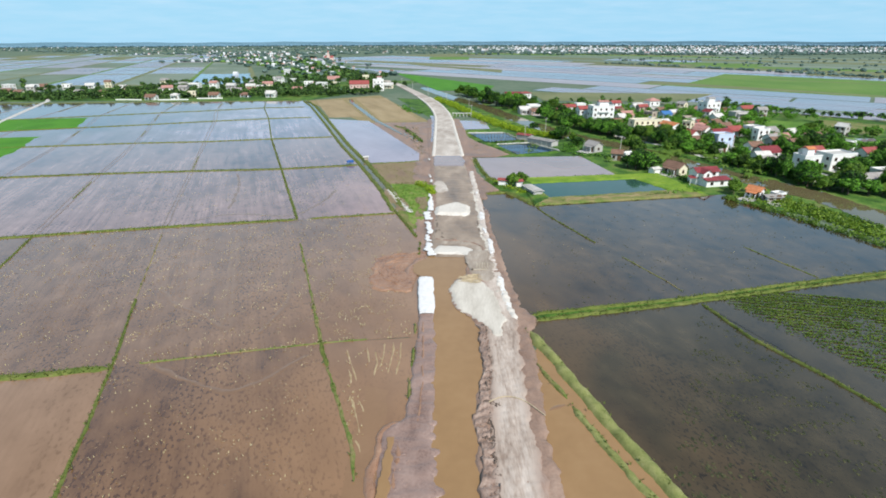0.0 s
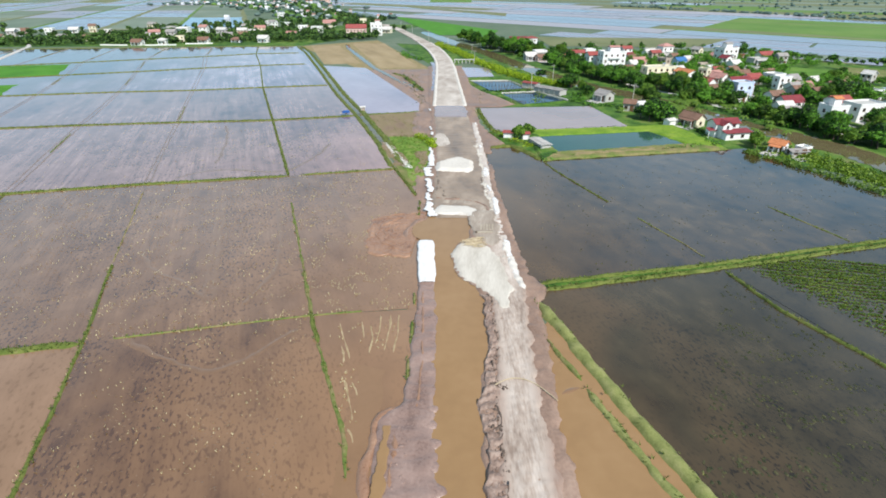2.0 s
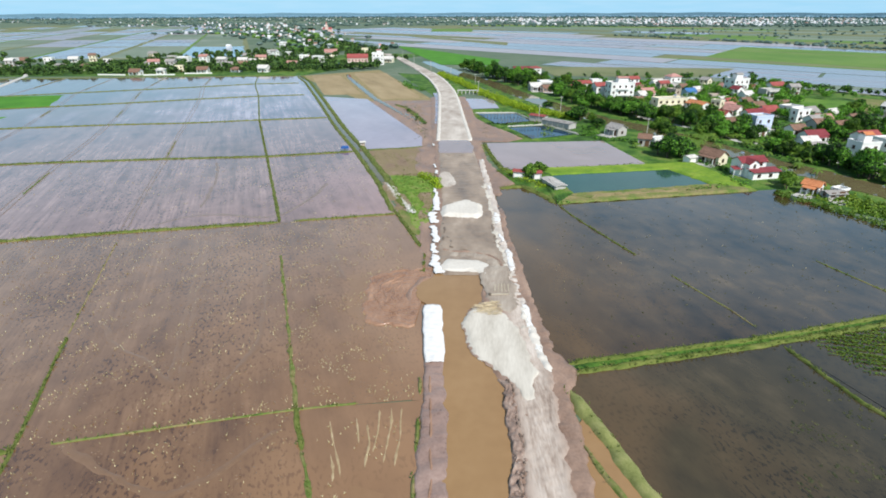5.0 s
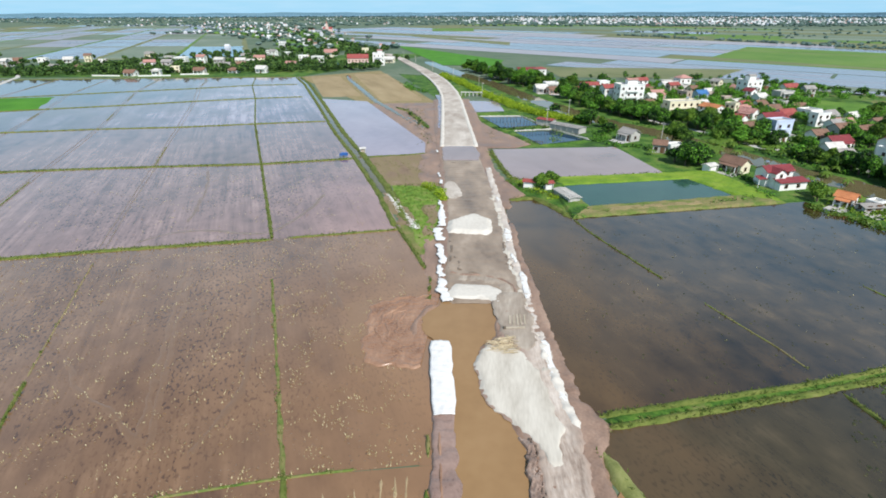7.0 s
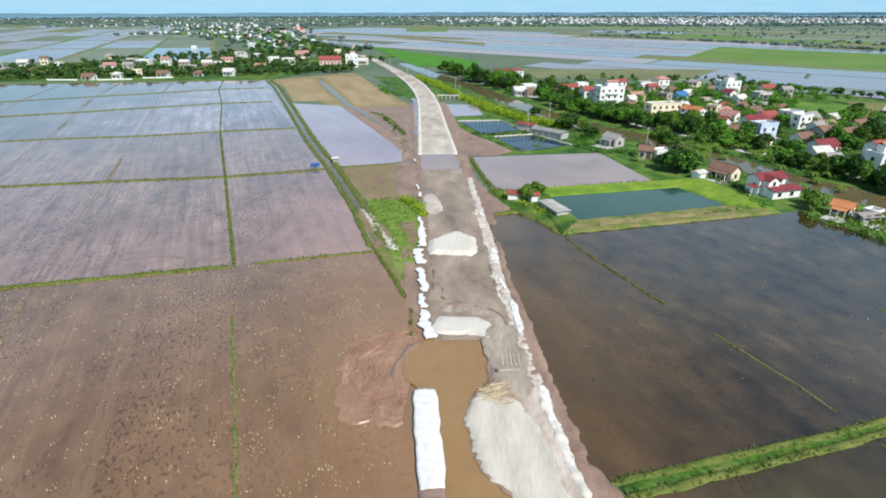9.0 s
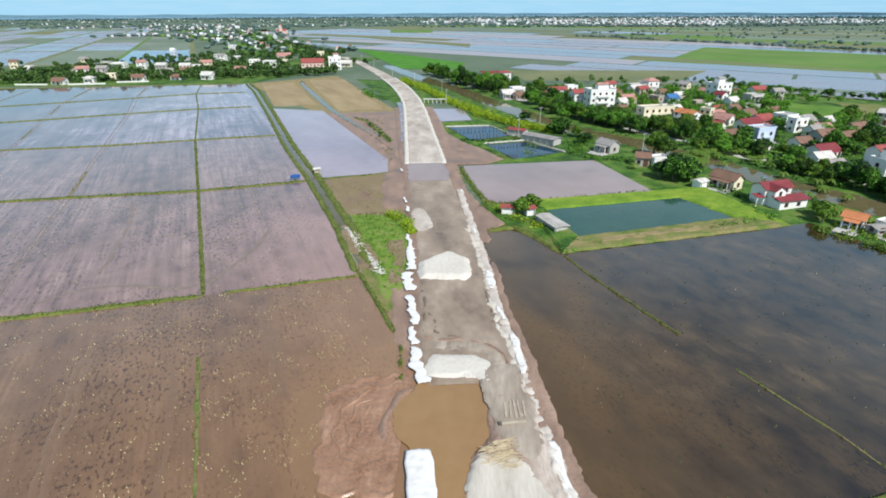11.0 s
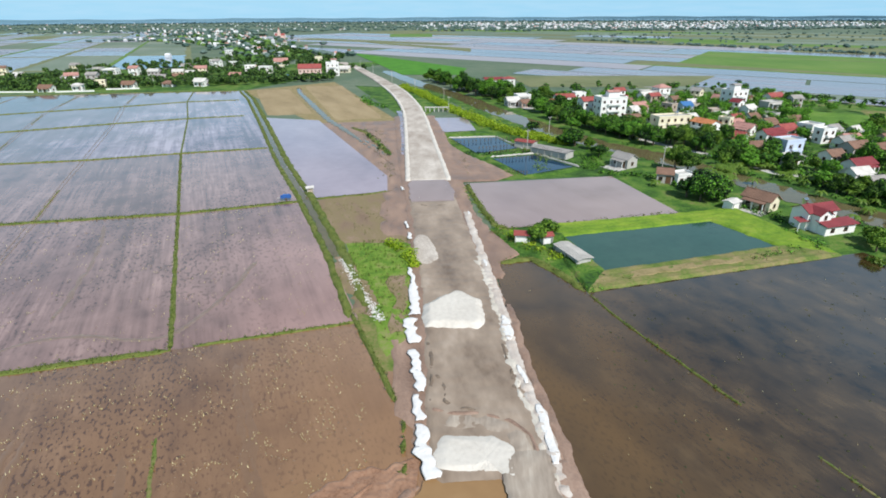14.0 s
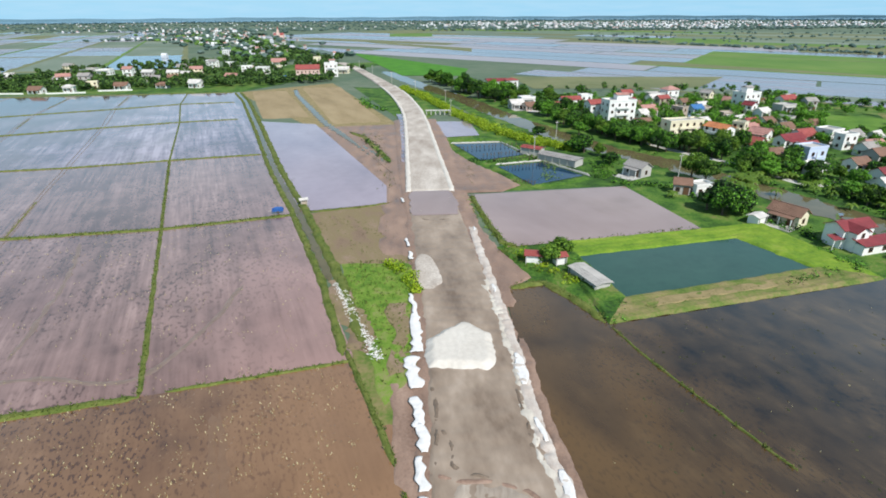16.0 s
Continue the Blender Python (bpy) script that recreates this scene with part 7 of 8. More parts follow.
# ---- far fields ----
r_far = random.Random(21)
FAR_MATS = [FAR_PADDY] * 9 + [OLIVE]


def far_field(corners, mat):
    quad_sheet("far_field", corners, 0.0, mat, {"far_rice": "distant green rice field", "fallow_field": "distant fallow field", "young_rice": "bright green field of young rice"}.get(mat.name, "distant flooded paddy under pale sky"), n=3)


ux, uy = 0.722, -0.692      # east side: long strips that run south-east
vx, vy = 0.62, 0.785
at = 0.0
for row in range(18):
    deep = r_far.uniform(24, 44) + row * 5.0
    s = -960.0
    while s < 1500:
        length = r_far.uniform(140, 480)
        x0, y0 = 70 + ux * s + vx * at, 540 + uy * s + vy * at
        if y0 > 300 and x0 > -140 - (y0 - 800) * 0.42 and not (x0 < 0 and y0 < 760):
            a = (x0, y0)
            b = (x0 + ux * (length - 3), y0 + uy * (length - 3))
            c = (b[0] + vx * (deep - 3), b[1] + vy * (deep - 3))
            d = (x0 + vx * (deep - 3), y0 + vy * (deep - 3))
            mx, my = (a[0] + c[0]) / 2, (a[1] + c[1]) / 2
            if mx > 440 + (1010 - my) * 0.5:       # greener land beyond the tree line
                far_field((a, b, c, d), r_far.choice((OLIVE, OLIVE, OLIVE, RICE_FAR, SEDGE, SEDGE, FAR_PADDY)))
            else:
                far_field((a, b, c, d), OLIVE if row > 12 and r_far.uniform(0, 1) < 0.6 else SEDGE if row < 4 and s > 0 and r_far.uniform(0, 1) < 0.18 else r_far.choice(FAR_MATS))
            if r_far.uniform(0, 1) < 0.22:
                ridge("far_bund", [a, b], r_far.uniform(3.0, 7.5), 0.35, r_far.choice((OLIVE, OLIVE, RICE_FAR)), "long grassy bund between distant paddies", "bund", seed=row, step=12, wild=0.8)
        s += length
    at += deep
quad_sheet("far_field", ((292, 640), (520, 345), (760, 420), (425, 815)), 0.06, RICE_FAR, "wide yellow-green rice field", n=6)
quad_sheet("far_field", ((185, 424), (255, 376), (300, 376), (170, 474)), 0.04, SEDGE, "weedy grey paddy behind the village", n=6)
quad_sheet("far_field", ((172, 474), (302, 376), (340, 404), (218, 508)), 0.04, FAR_PADDY, "distant flooded paddy under pale sky", n=6)
quad_sheet("far_field", ((-48, 1107), (94, 858), (104, 939), (-104, 1232)), 0.06, OLIVE, "distant fallow field", n=6)
quad_sheet("far_field", ((-35, 1431), (67, 1410), (80, 1657), (-40, 1636)), 0.06, RICE_FAR, "distant green rice field", n=6)
quad_sheet("far_field", ((89, 456), (205, 446), (262, 512), (87, 534)), 0.05, OLIVE, "fallow field behind the village", n=6)
quad_sheet("far_field", ((-4, 552), (48, 545), (60, 606), (-76, 862)), 0.12, RICE, "bright green field of young rice", n=4)
for row in range(7):       # west side, behind the village
    for col in range(9):
        x0, y0 = -221 - 80 * col - 78 * row, 639 - 8 * col + 212 * row
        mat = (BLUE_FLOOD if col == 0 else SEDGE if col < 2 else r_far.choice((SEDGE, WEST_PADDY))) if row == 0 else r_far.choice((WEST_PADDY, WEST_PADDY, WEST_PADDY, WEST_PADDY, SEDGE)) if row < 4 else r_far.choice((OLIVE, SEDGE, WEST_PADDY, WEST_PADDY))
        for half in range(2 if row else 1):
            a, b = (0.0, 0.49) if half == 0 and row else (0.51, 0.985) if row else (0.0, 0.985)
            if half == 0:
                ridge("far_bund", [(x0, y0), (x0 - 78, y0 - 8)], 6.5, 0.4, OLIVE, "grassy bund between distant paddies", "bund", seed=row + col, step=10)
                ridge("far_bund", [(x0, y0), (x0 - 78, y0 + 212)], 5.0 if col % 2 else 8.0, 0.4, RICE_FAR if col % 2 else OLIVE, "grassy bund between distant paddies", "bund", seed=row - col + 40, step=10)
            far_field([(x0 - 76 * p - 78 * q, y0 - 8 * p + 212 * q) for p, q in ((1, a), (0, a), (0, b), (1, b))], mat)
ridge("far_road", [(-72, 680), (-118, 762), (-172, 861), (-307, 1152), (-432, 1442), (-811, 2297)], 17, 0.5, ASPHALT, "pale concrete road into the far village", "road", seed=3, step=20)

# ---- far villages ----
rs = np.random.RandomState(77)


def far_spots(n, level=-0.1, near=0.10):
    """Villages over the plain in uneven clumps."""
    out = []
    while len(out) < n:
        q = rs.uniform()
        if q < near:
            y = rs.uniform(760, 2300)
            x = rs.normal(-150 - (y - 760) * 0.42, 40 + (y - 760) * 0.05)
        elif q < near * 1.3:
            x, y = rs.normal(-520, 60), rs.normal(1330, 25)
        else:
            x, y = rs.uniform(-3400, 3600), 1950 + 2650 * rs.uniform() ** 1.2
            if wobble(x / 3.0, y, 91, 420.0) < level:
                continue
        if math.hypot(x, y) < 4650:
            out.append((x, y))
    return out


def town_spots(n, level, loose=0.0):
    """A crowded town on the plain to the north-east: plots along streets, thinner at its ends."""
    out = []
    while len(out) < n:
        x = rs.uniform(60, 2350)
        y = 1900 + 0.12 * abs(x - 1000) + rs.uniform(-loose, 1250)
        thin = min(1.0, (x - 60) / 500.0 + 0.15, (2500 - x) / 700.0)
        if rs.uniform() > thin or wobble(x / 2.0, y, 93, 170.0) < level:
            continue
        out.append((x, round(y / 38.0) * 38.0 + rs.normal(0, 4.0) if not loose else y))
    return out


def far_houses(spots_list, name, wall_mat, roof_mat, label, wide=(3, 7), heights=(2.4, 2.8, 3, 3.4, 4.6, 6)):
    V, F = [], []
    for x, y in spots_list:
        w, d, h, a = rs.uniform(*wide), rs.uniform(*wide), rs.choice(heights), rs.uniform(-0.6, 0.6)
        ca, sa = math.cos(a), math.sin(a)
        k = len(V)
        for px, py, pz in ((-w, -d, 0), (w, -d, 0), (w, d, 0), (-w, d, 0), (-w, -d, h), (w, -d, h), (w, d, h), (-w, d, h), (-w, 0, h + 2), (w, 0, h + 2)):
            px, py = px / 2, py / 2
            V.append((x + px * ca - py * sa, y + px * sa + py * ca, pz))
        F += [[k, k + 1, k + 5, k + 4], [k + 1, k + 2, k + 6, k + 9, k + 5], [k + 2, k + 3, k + 7, k + 6], [k + 3, k, k + 4, k + 8, k + 7], [k + 4, k + 5, k + 9, k + 8], [k + 6, k + 7, k + 8, k + 9]]
    me = mesh(name, V, F, wall_mat)
    me.materials.append(roof_mat)
    for i, p in enumerate(me.polygons):
        p.material_index = 1 if i % 6 > 3 else 0
    tagged(new(name, me), label, "houses", kind="stuff")


# white paint greyed and blued slightly, distance haze put into the colour
HAZY_WHITE = surface("haze_tinted_white_walls", [(0.52, 0.55, 0.58), (0.68, 0.70, 0.73)], 20, 4, 0.85, None, 1.45, 0.0)
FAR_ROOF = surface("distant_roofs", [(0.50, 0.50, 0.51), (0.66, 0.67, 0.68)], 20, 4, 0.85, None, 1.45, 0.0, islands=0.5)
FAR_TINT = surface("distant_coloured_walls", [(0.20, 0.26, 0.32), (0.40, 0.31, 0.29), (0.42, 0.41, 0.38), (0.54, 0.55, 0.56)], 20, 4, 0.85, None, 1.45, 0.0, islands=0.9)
TALL = (3, 3, 3.5, 4.5, 4.5, 6, 9)
far_houses(far_spots(420, 0.15), "far_houses", HAZY_WHITE, FAR_ROOF, "distant white houses with pale roofs")
far_houses(far_spots(150, 0.2), "far_houses", HAZY_WHITE, ROOFS["pink"], "distant white houses with red roofs")
far_houses(far_spots(120, 0.1), "far_houses", WALLS["grey"], ROOFS["brown"], "distant grey houses with brown roofs")
far_houses(town_spots(430, 0.0), "town_houses", HAZY_WHITE, FAR_ROOF, "crowded white town houses with pale roofs", (4, 10), TALL)
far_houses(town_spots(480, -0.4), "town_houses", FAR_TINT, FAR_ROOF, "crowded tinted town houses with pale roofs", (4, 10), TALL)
far_houses(town_spots(170, -0.2), "town_houses", HAZY_WHITE, ROOFS["pink"], "crowded white town houses with red roofs", (5, 10), TALL)


def far_trees(spots_list, name, label, low=3.0, high=7.0, squash=0.8, mat=None):
    """Uneven clumps: a lumpy crown of short-edged facets for each spot."""
    ico = bmesh.new()
    bmesh.ops.create_icosphere(ico, subdivisions=2, radius=1)
    bv = np.array([v.co[:] for v in ico.verts])
    bf = np.array([[v.index for v in q.verts] for q in ico.faces])
    ico.free()
    V, F = [], []
    for k, (x, y) in enumerate(spots_list):
        r = rs.uniform(low, high)
        lump = 1 + rs.uniform(-0.28, 0.28, len(bv))
        p = bv * lump[:, None] * np.array([r * rs.uniform(0.8, 1.6), r * rs.uniform(0.8, 1.3), r * squash]) + np.array([x, y, r * 0.55])
        V.append(p)
        F.append(bf + k * len(bv))
    tagged(new(name, mesh(name, np.concatenate(V), np.concatenate(F), mat or HAZY_LEAVES)), label, "woods", kind="stuff")


hamlet = [(rs.normal(-150 - (y - 740) * 0.42, 26 + (y - 740) * 0.05), y) for y in rs.uniform(700, 1700, 420)]
hamlet = [(x + (26 if x > -150 - (y - 740) * 0.42 else -26) * (abs(x + 150 + (y - 740) * 0.42) < 18), y) for x, y in hamlet]
far_trees(hamlet, "hamlet_trees", "trees along the road into the far village", 1.8, 4.4, 0.8, WOOD_LEAVES)
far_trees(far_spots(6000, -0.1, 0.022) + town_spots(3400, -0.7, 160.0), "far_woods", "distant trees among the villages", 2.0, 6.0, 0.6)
line = [(rs.normal(452 + (1010 - y) * 0.52, 7), y) for y in rs.uniform(690, 1180, 170)]
plain = [(rs.uniform(430, 1500), rs.uniform(820, 1560)) for k in range(620)]
plain = [(x, y) for x, y in plain if x > 470 + (1010 - y) * 0.5 and wobble(x, y, 97, 160.0) > 0.0]
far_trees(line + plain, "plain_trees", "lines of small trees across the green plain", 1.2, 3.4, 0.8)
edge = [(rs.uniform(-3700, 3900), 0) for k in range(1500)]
# these crowns carry the backdrop's painted haze blue as well
far_trees([(x, math.sqrt(max(1e6, 4720 ** 2 - x * x)) - rs.uniform(0, 260)) for x, y in edge], "horizon_woods", "haze-blue line of woods on the horizon", 8, 15, 0.5, HAZE_BLUE)

# stakes and feeder rows in the shrimp ponds
stake = None
for (ax, ay), (bx, by), count in (((18.5, 278.5), (42, 284.5), 15), ((26.5, 267.6), (45, 272.5), 14), ((29.5, 260.5), (44, 263.4), 12), ((31.5, 251), (47, 254.4), 13), ((31, 235), (37.5, 232.4), 8)):
    for k in range(count):
        u = (k + r_far.uniform(-0.2, 0.2)) / (count - 1)
        m = pose(ax + (bx - ax) * u, ay + (by - ay) * u + r_far.uniform(-0.3, 0.3), 0.1, 0, 0, 31 * k)
        if stake is None:
            bm = bmesh.new()
            pole_stick(bm, (0, 0, -0.2), (0.05, 0, 1.4), 0.10)
            pole_stick(bm, (-0.45, 0, 0.8), (0.45, 0.1, 0.9), 0.08)
            pole_stick(bm, (0.0, -0.3, 0.5), (0.1, 0.35, 1.1), 0.07)
            stake = tagged(new("pond_stake", bm_mesh("pond_stake", bm, BARK)), "dark wooden stake with crosspieces at the pond", "stake", "pond stakes")
            stake.matrix_basis = m
        else:
            copy_thing(stake, m)

# church-like tower in the far village
tower = tagged(new("far_tower"), "pinkish tiered tower in the distant village", "tower")
tower.matrix_basis = pose(-290, 1400, -0.12)
part("nave", gable_walls(22, 14, 7, 4, WALLS["pink"]), tower)
part("nave_roof", gable_roof(22, 14, 7, 4, ROOFS["red"]), tower)
for k, (w, z0, z1) in enumerate(((7, 0, 12), (5, 12, 16.5), (3, 16.5, 20))):
    part("tier", box_mesh("tier", -w / 2, w / 2, -w / 2 - 8, w / 2 - 8, z0, z1, WALLS["pink"]), tower)
bm = bmesh.new()
bmesh.ops.create_cone(bm, cap_ends=True, segments=4, radius1=2.2, radius2=0.05, depth=5, matrix=Matrix.Translation((0, -8, 22.5)) @ Matrix.Rotation(radians(45), 4, "Z"))
part("spire", bm_mesh("spire", bm, ROOFS["red"]), tower)


# ---- stubble, seedlings, rubble ----
def in_quad(corners, n, rnd):
    a, b, c, d = [np.array(p, float) for p in corners]
    s, t = rnd.uniform(0, 1, (n, 1)), rnd.uniform(0, 1, (n, 1))
    return (a * (1 - s) + b * s) * (1 - t) + (d * (1 - s) + c * s) * t


def patchy(p, seed, size, level):
    keep = wobble(p[:, 0], p[:, 1], seed, size) > level
    return p[keep]


spots = []
for i, (r, k, n) in enumerate(((0, 0, 4200), (0, 1, 4200), (0, 2, 2400), (1, 0, 1500), (1, 1, 1300), (1, 2, 800))):
    near, far = LINES[order[r]], LINES[order[r + 1]]
    spots.append(patchy(in_quad((near[k + 1], near[k], far[k], far[k + 1]), n, rs), 60 + i, 7.0, 0.22))
spots.append(patchy(in_quad(((-36, 16), (-8, 16), LINES["g"][1], LINES["g"][2]), 1500, rs), 66, 9.0, 0.1))
flat = np.concatenate(spots)
v, f = tufts(np.column_stack([flat, np.full(len(flat), 0.02)]), 0.155, rs, 0.9, 2)
tagged(new("rice_stubble", mesh("rice_stubble", v, f, DRY_BLADES)), "pale tufts of rice stubble in wet mud", "stubble", kind="stuff")
flat = patchy(in_quad(((20, 84), (100, 102), (96, 158), (18, 158)), 420, rs), 69, 14.0, 0.3)
v, f = tufts(np.column_stack([flat, np.full(len(flat), 0.01)]), 0.14, rs, 0.9, 2)
tagged(new("rice_stubble", mesh("rice_stubble", v, f, DRY_BLADES)), "pale tufts of rice stubble in dark water", "stubble", kind="stuff")
# clods of ploughed mud in rows
def furrows(corners, seed, level):
    """Places along furrows that run with the field's long side."""
    a, b, c, d = [np.array(p, float) for p in corners]
    across, down = int(np.linalg.norm(b - a) / 1.05), int(np.linalg.norm(d - a) / 0.75)
    u, w = np.meshgrid(np.arange(across) + 0.5, np.arange(down) + 0.5)
    u = (u.ravel() + rs.normal(0, 0.26, u.size))[:, None] / across
    w = (w.ravel() + rs.uniform(-0.5, 0.5, w.size))[:, None] / down
    return patchy((a * (1 - u) + b * u) * (1 - w) + (d * (1 - u) + c * u) * w, seed, 11.0, level)


flat = np.concatenate([furrows((LINES["g"][k + 1], LINES["g"][k], LINES["a"][k], LINES["a"][k + 1]), 80 + k, 0.05) for k in (0, 1, 2)]
                      + [furrows(((-31, 12), (-9, 12), LINES["g"][1], LINES["g"][2]), 84, -0.2)])
k = len(flat)
ang = radians(15) + rs.normal(0, 0.7, k)
ln, wd = rs.uniform(0.12, 0.30, k), rs.uniform(0.06, 0.13, k)
dx, dy = np.cos(ang), np.sin(ang)
base = np.column_stack([flat, np.full(k, -0.01)])
V = np.stack([base + np.column_stack([dx * ln, dy * ln, 0 * ln]), base + np.column_stack([-dy * wd, dx * wd, 0 * ln]), base - np.column_stack([dx * ln, dy * ln, 0 * ln]), base + np.column_stack([dy * wd, -dx * wd, 0 * ln]), base + np.column_stack([0 * ln, 0 * ln, 0.08 * np.ones(k)])], axis=1).reshape(-1, 3)
F = np.concatenate([np.array([[0, 1, 4], [1, 2, 4], [2, 3, 4], [3, 0, 4]]) + 5 * i for i in range(k)])
CLOD_MUD = surface("dark_clod_mud", [(0.092, 0.054, 0.029), (0.130, 0.078, 0.042), (0.175, 0.110, 0.062)], 3, 6, 0.5, None, 1.4, 0.2, islands=0.4)
tagged(new("mud_clods", mesh("mud_clods", V, F, CLOD_MUD)), "dark clods of ploughed mud standing out of water", "mud", kind="stuff")

# rows of seedlings in the eastern paddy
rows = []
for r in range(46):
    p0 = np.array((57.0, 96.0)) + np.array((0.22, -0.975)) * r * 1.3
    bend = rs.uniform(0, 6.28)
    for q in range(800):
        p = p0 + np.array((0.975, -0.22)) * (q * 0.0875 + rs.uniform(-0.1, 0.1)) + np.array((0.22, 0.975)) * (rs.normal(0, 0.22) + 0.15 * math.sin(q * 0.02 + bend))
        thick = wobble(p[0], p[1], 140, 16.0) * 0.35 + 0.78
        if rs.uniform() < thick and p[1] < 90.5 + (p[0] - 62) * 0.23 and p[0] > 58 + (90 - p[1]) * 0.46 + rs.uniform(0, 4):
            rows.append((p[0], p[1], 0.05))
rows = np.array(rows)
k = len(rows)
ang = rs.uniform(0, 6.28, k)
dx, dy = np.cos(ang) * rs.uniform(0.24, 0.42, k), np.sin(ang) * rs.uniform(0.24, 0.42, k)
up = rs.uniform(0.05, 0.20, k)
v = np.stack([rows - np.column_stack([dx, dy, 0 * up]), rows + np.column_stack([dy * 0.4, -dx * 0.4, up]), rows + np.column_stack([dx, dy, up * 0.5]), rows + np.column_stack([-dy * 0.4, dx * 0.4, up])], axis=1).reshape(-1, 3)
f = np.arange(len(v)).reshape(-1, 4)
SEEDLING = surface("seedling_leaves", [(0.055, 0.110, 0.010), (0.10, 0.170, 0.018), (0.17, 0.23, 0.035)], 6, 6, 0.8, None, 1.4, 0.0, islands=0.4, leaf=0.4)
tagged(new("rice_seedlings", mesh("rice_seedlings", v, f, SEEDLING)), "rows of green rice seedlings in dark water", "seedlings", kind="stuff")

# rubble tipped along the ditch
ico = bmesh.new()
bmesh.ops.create_icosphere(ico, subdivisions=1, radius=1)
bv = np.array([q.co[:] for q in ico.verts])
bf = np.array([[w.index for w in q.verts] for q in ico.faces])
ico.free()
place = along([(-16.6, 171.6), (-12.4, 159), (-7.2, 145.6)], 1.7, 420, rs, 0.35)
stone_meshes = [mesh("stone", bv * (1 + rs.uniform(-0.3, 0.3, (len(bv), 1))) * np.array([0.20, 0.16, 0.10]) * s, bf, RUBBLE) for s in (0.35, 0.5, 0.65, 0.9)]
tip = tagged(new("rubble_bank"), "bank of pale broken rubble tipped beside the ditch", "rubble")
tip.matrix_basis = pose(-13.4, 160, 0.3)
for k, p in enumerate(place[:290]):
    part("stone", stone_meshes[k % 4], tip, m=pose(p[0] + 13.4, p[1] - 160, 0.10, 0, 0, float(rs.uniform(0, 360))))
RUBBLE_REST = along([(-16.6, 171.6), (-12.4, 159), (-7.2, 145.6)], 1.6, 700, rs, 0.40)
# streaks of pale straw left by the works
for k, (x0, y0, x1, y1) in enumerate(((-13.9, 71.5, -10.9, 62.7), (-10.5, 72.0, -9.5, 67.7), (-8.7, 71.0, -8.2, 64.0), (-7.5, 73.5, -7.5, 66.3), (-6.1, 73.9, -6.0, 64.7),
                                    (-4.7, 73.9, -4.7, 64.2), (-10.9, 58.7, -8.6, 51.2), (-9.6, 58.2, -8.8, 55.4), (-9.1, 50.3, -8.0, 47.7), (-12.4, 66.0, -11.6, 62.0))):
    # each streak is a broken line of trodden straw
    ridge("straw_streak", [(x0, y0), ((x0 + x1) / 2 + 0.15, (y0 + y1) / 2), (x1, y1)], 0.34, 0.035, STRAW, "pale straw streak lying in the mud", "straw", seed=300 + k, step=0.22, wild=2.4)

p = np.concatenate([along([(-13.5, 71), (-9, 66), (-5, 72)], 5.0, 36, rs, 0.03), along([(-11.5, 62), (-9, 50)], 2.4, 34, rs, 0.03), along([(-36, 70.5), (-14, 74.6)], 1.6, 70, rs, 0.03)])
v, f = tufts(p, 0.17, rs, 1.2, 3)
tagged(new("straw_flecks", mesh("straw_flecks", v, f, DRY_BLADES)), "loose flecks of pale straw in the mud", "straw", kind="stuff")

# dark cracks and lumps along the haul track, weeds in the dark paddy
def lumps(name, pts, low, high, mat, label, category, tall=0.5):
    """Low uneven stones or clods at the given places."""
    bm_l = bmesh.new()
    bmesh.ops.create_icosphere(bm_l, subdivisions=1, radius=1)
    lv = np.array([q.co[:] for q in bm_l.verts])
    lf = np.array([[w.index for w in q.verts] for q in bm_l.faces])
    bm_l.free()
    V, F = [], []
    for i, p in enumerate(pts):
        s = rs.uniform(low, high)
        V.append(lv * (1 + rs.uniform(-0.35, 0.35, (len(lv), 1))) * np.array([s * rs.uniform(0.7, 1.2), s * rs.uniform(0.7, 1.8), s * tall]) + np.array(p))
        F.append(lf + i * len(lv))
    tagged(new(name, mesh(name, np.concatenate(V), np.concatenate(F), mat)), label, category, kind="stuff")


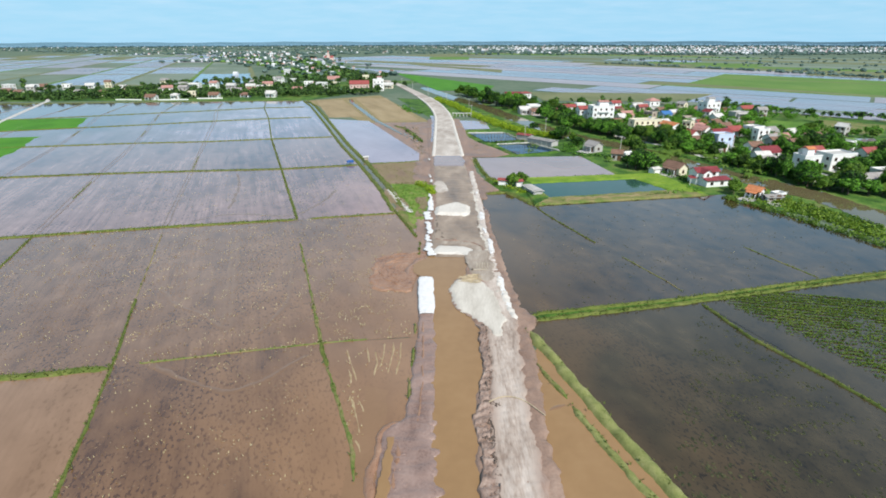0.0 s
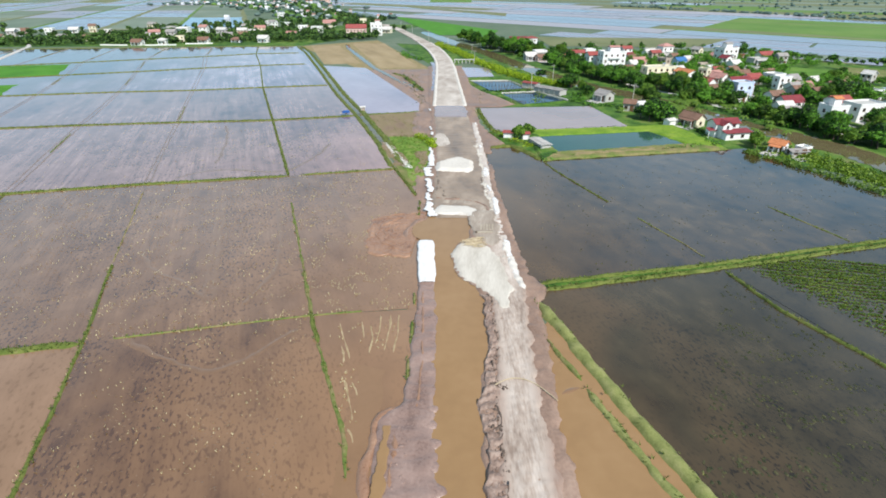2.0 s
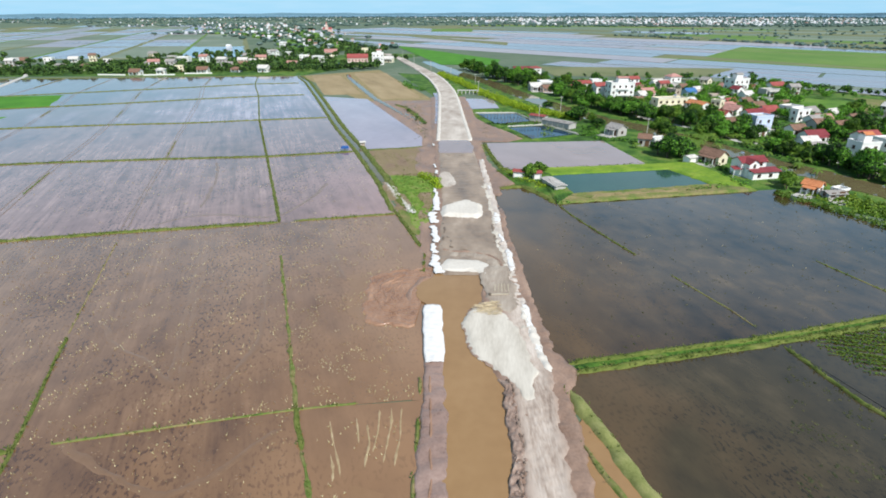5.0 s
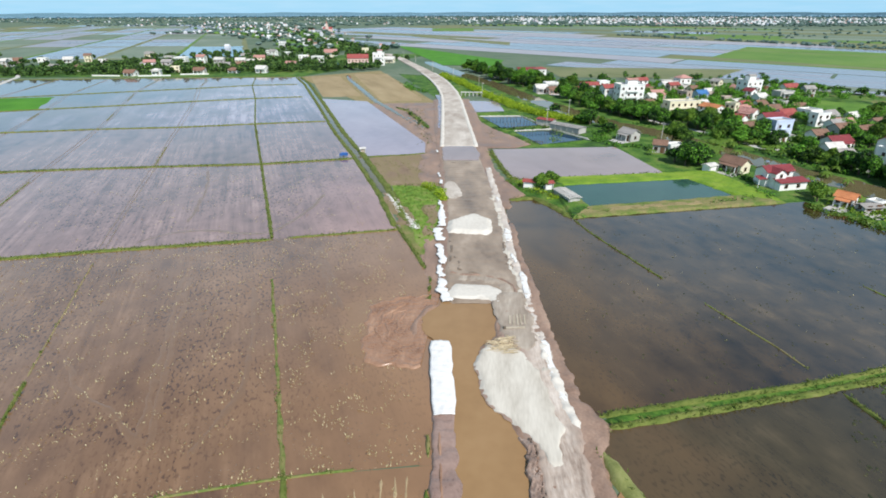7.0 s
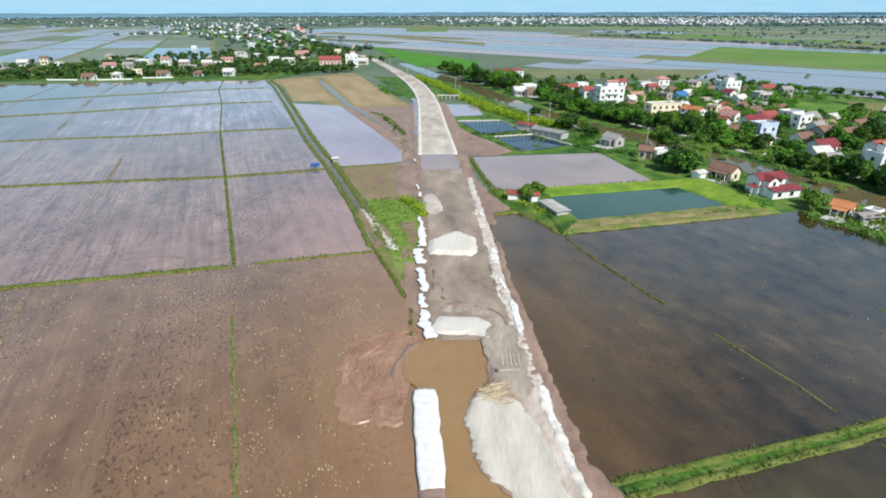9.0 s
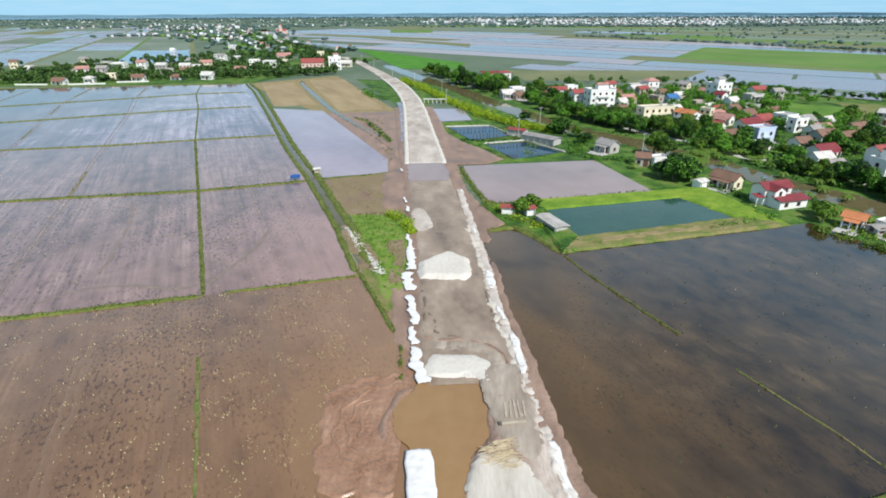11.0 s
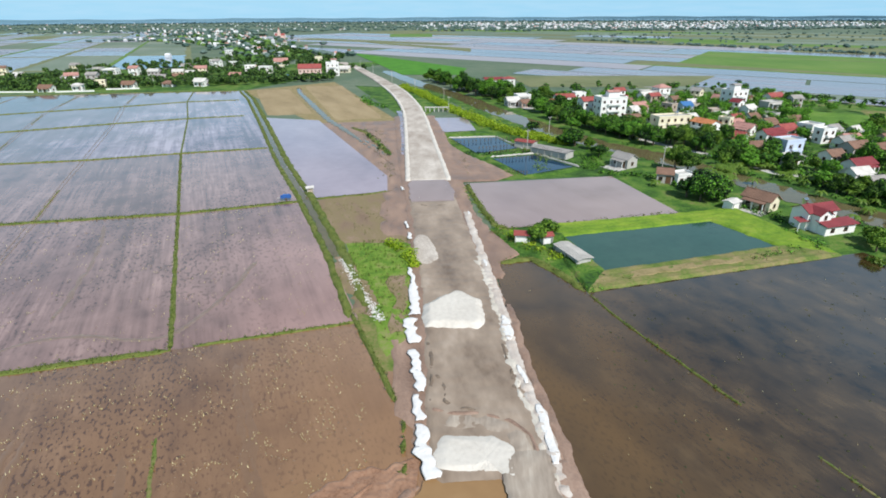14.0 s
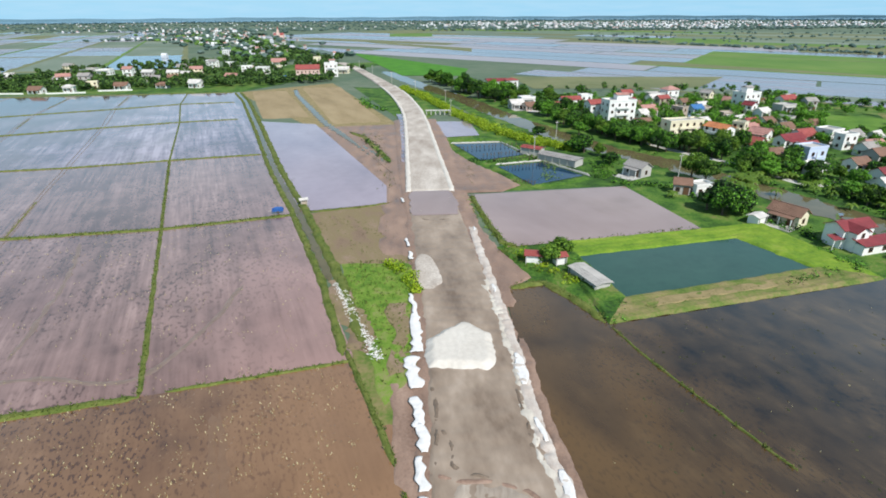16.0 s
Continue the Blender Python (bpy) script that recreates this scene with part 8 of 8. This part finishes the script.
lumps("rubble_chips", RUBBLE_REST, 0.05, 0.13, RUBBLE, "small pale chips of broken rubble beside the ditch", "rubble", 0.6)
DARK_CLOD = surface("wet_dark_clods", [(0.075, 0.054, 0.042), (0.12, 0.088, 0.068), (0.18, 0.135, 0.105)], 1.0, 6, 0.6, None, 1.4, 0.3, islands=0.4)
p = along([(9.5, 12), (9.2, 44), (9.0, 53), (9.7, 60), (10.4, 66), (10.4, 77), (9.4, 81)], 0.7, 260, rs, 0.66)
lumps("track_clods", patchy(p, 151, 6.0, 0.1), 0.05, 0.15, DARK_CLOD, "dark broken clods along the haul track edge", "clods")
p = along([(8.5, 14), (8.3, 44), (8.2, 53), (9.1, 60), (10.0, 66), (9.9, 77)], 1.0, 420, rs, 0.60)
lumps("track_clods", p, 0.06, 0.22, CLODS, "grey clods heaped beside the haul track", "clods")
p = np.concatenate([along([(8.4, 57.2), (10.8, 56.4)], 1.2, 50, rs, 0.66), along([(8.0, 50), (9.4, 49.4)], 1.0, 20, rs, 0.66)])
lumps("track_clods", p, 0.07, 0.2, DARK_CLOD, "dark broken clods along the haul track edge", "clods")
p = along([(-3.0, 8), (-2.4, 50)], 3.4, 260, rs, 0.40)
lumps("bank_clods", p[:130], 0.08, 0.30, WET_BANK, "soft clods of earth dumped on the bank", "earth", 0.4)
r_crack = random.Random(17)
for k in range(13):     # cracks where the track edge breaks away
    y0 = 14 + 5.1 * k + r_crack.uniform(-1, 1)
    x0 = 9.3 + (0.9 if y0 > 60 else 0.0)
    ridge("track_crack", [(x0 + r_crack.uniform(-0.3, 0.3), y0 + d) for d in (0, 0.9, 1.7, 2.6 + r_crack.uniform(0, 1.2))], 0.2, 0.72, DARK_CLOD, "dark crack along the breaking track edge", "crack", seed=600 + k, low=0.6, step=0.15, wild=1.8)
WEED = surface("water_weed", [(0.022, 0.026, 0.010), (0.040, 0.044, 0.017), (0.075, 0.070, 0.030)], 1.0, 6, 0.7, None, 1.35, 0.2, islands=0.4)
flat = patchy(in_quad(((30.5, 44), (40, 18), (73, 33), (53, 86)), 3600, rs), 153, 7.0, 0.05)
lumps("paddy_weeds", np.column_stack([flat, np.full(len(flat), 0.0)]), 0.08, 0.24, WEED, "dark mud lumps and weeds in the flooded paddy", "clods", 0.25)
flat = patchy(in_quad(((20, 84), (110, 106), (96, 160), (30, 150)), 1500, rs), 155, 8.0, 0.25)
lumps("paddy_weeds", np.column_stack([flat, np.full(len(flat), 0.0)]), 0.08, 0.22, WEED, "dark mud lumps and weeds in the flooded paddy", "clods", 0.2)

v, f = tufts(np.concatenate(grass_spots), 0.24, rng, 1.1)
tagged(new("grass_blades", mesh("grass_blades", v, f, BLADES)), "green grass blades growing on the bunds", "grass", kind="stuff")
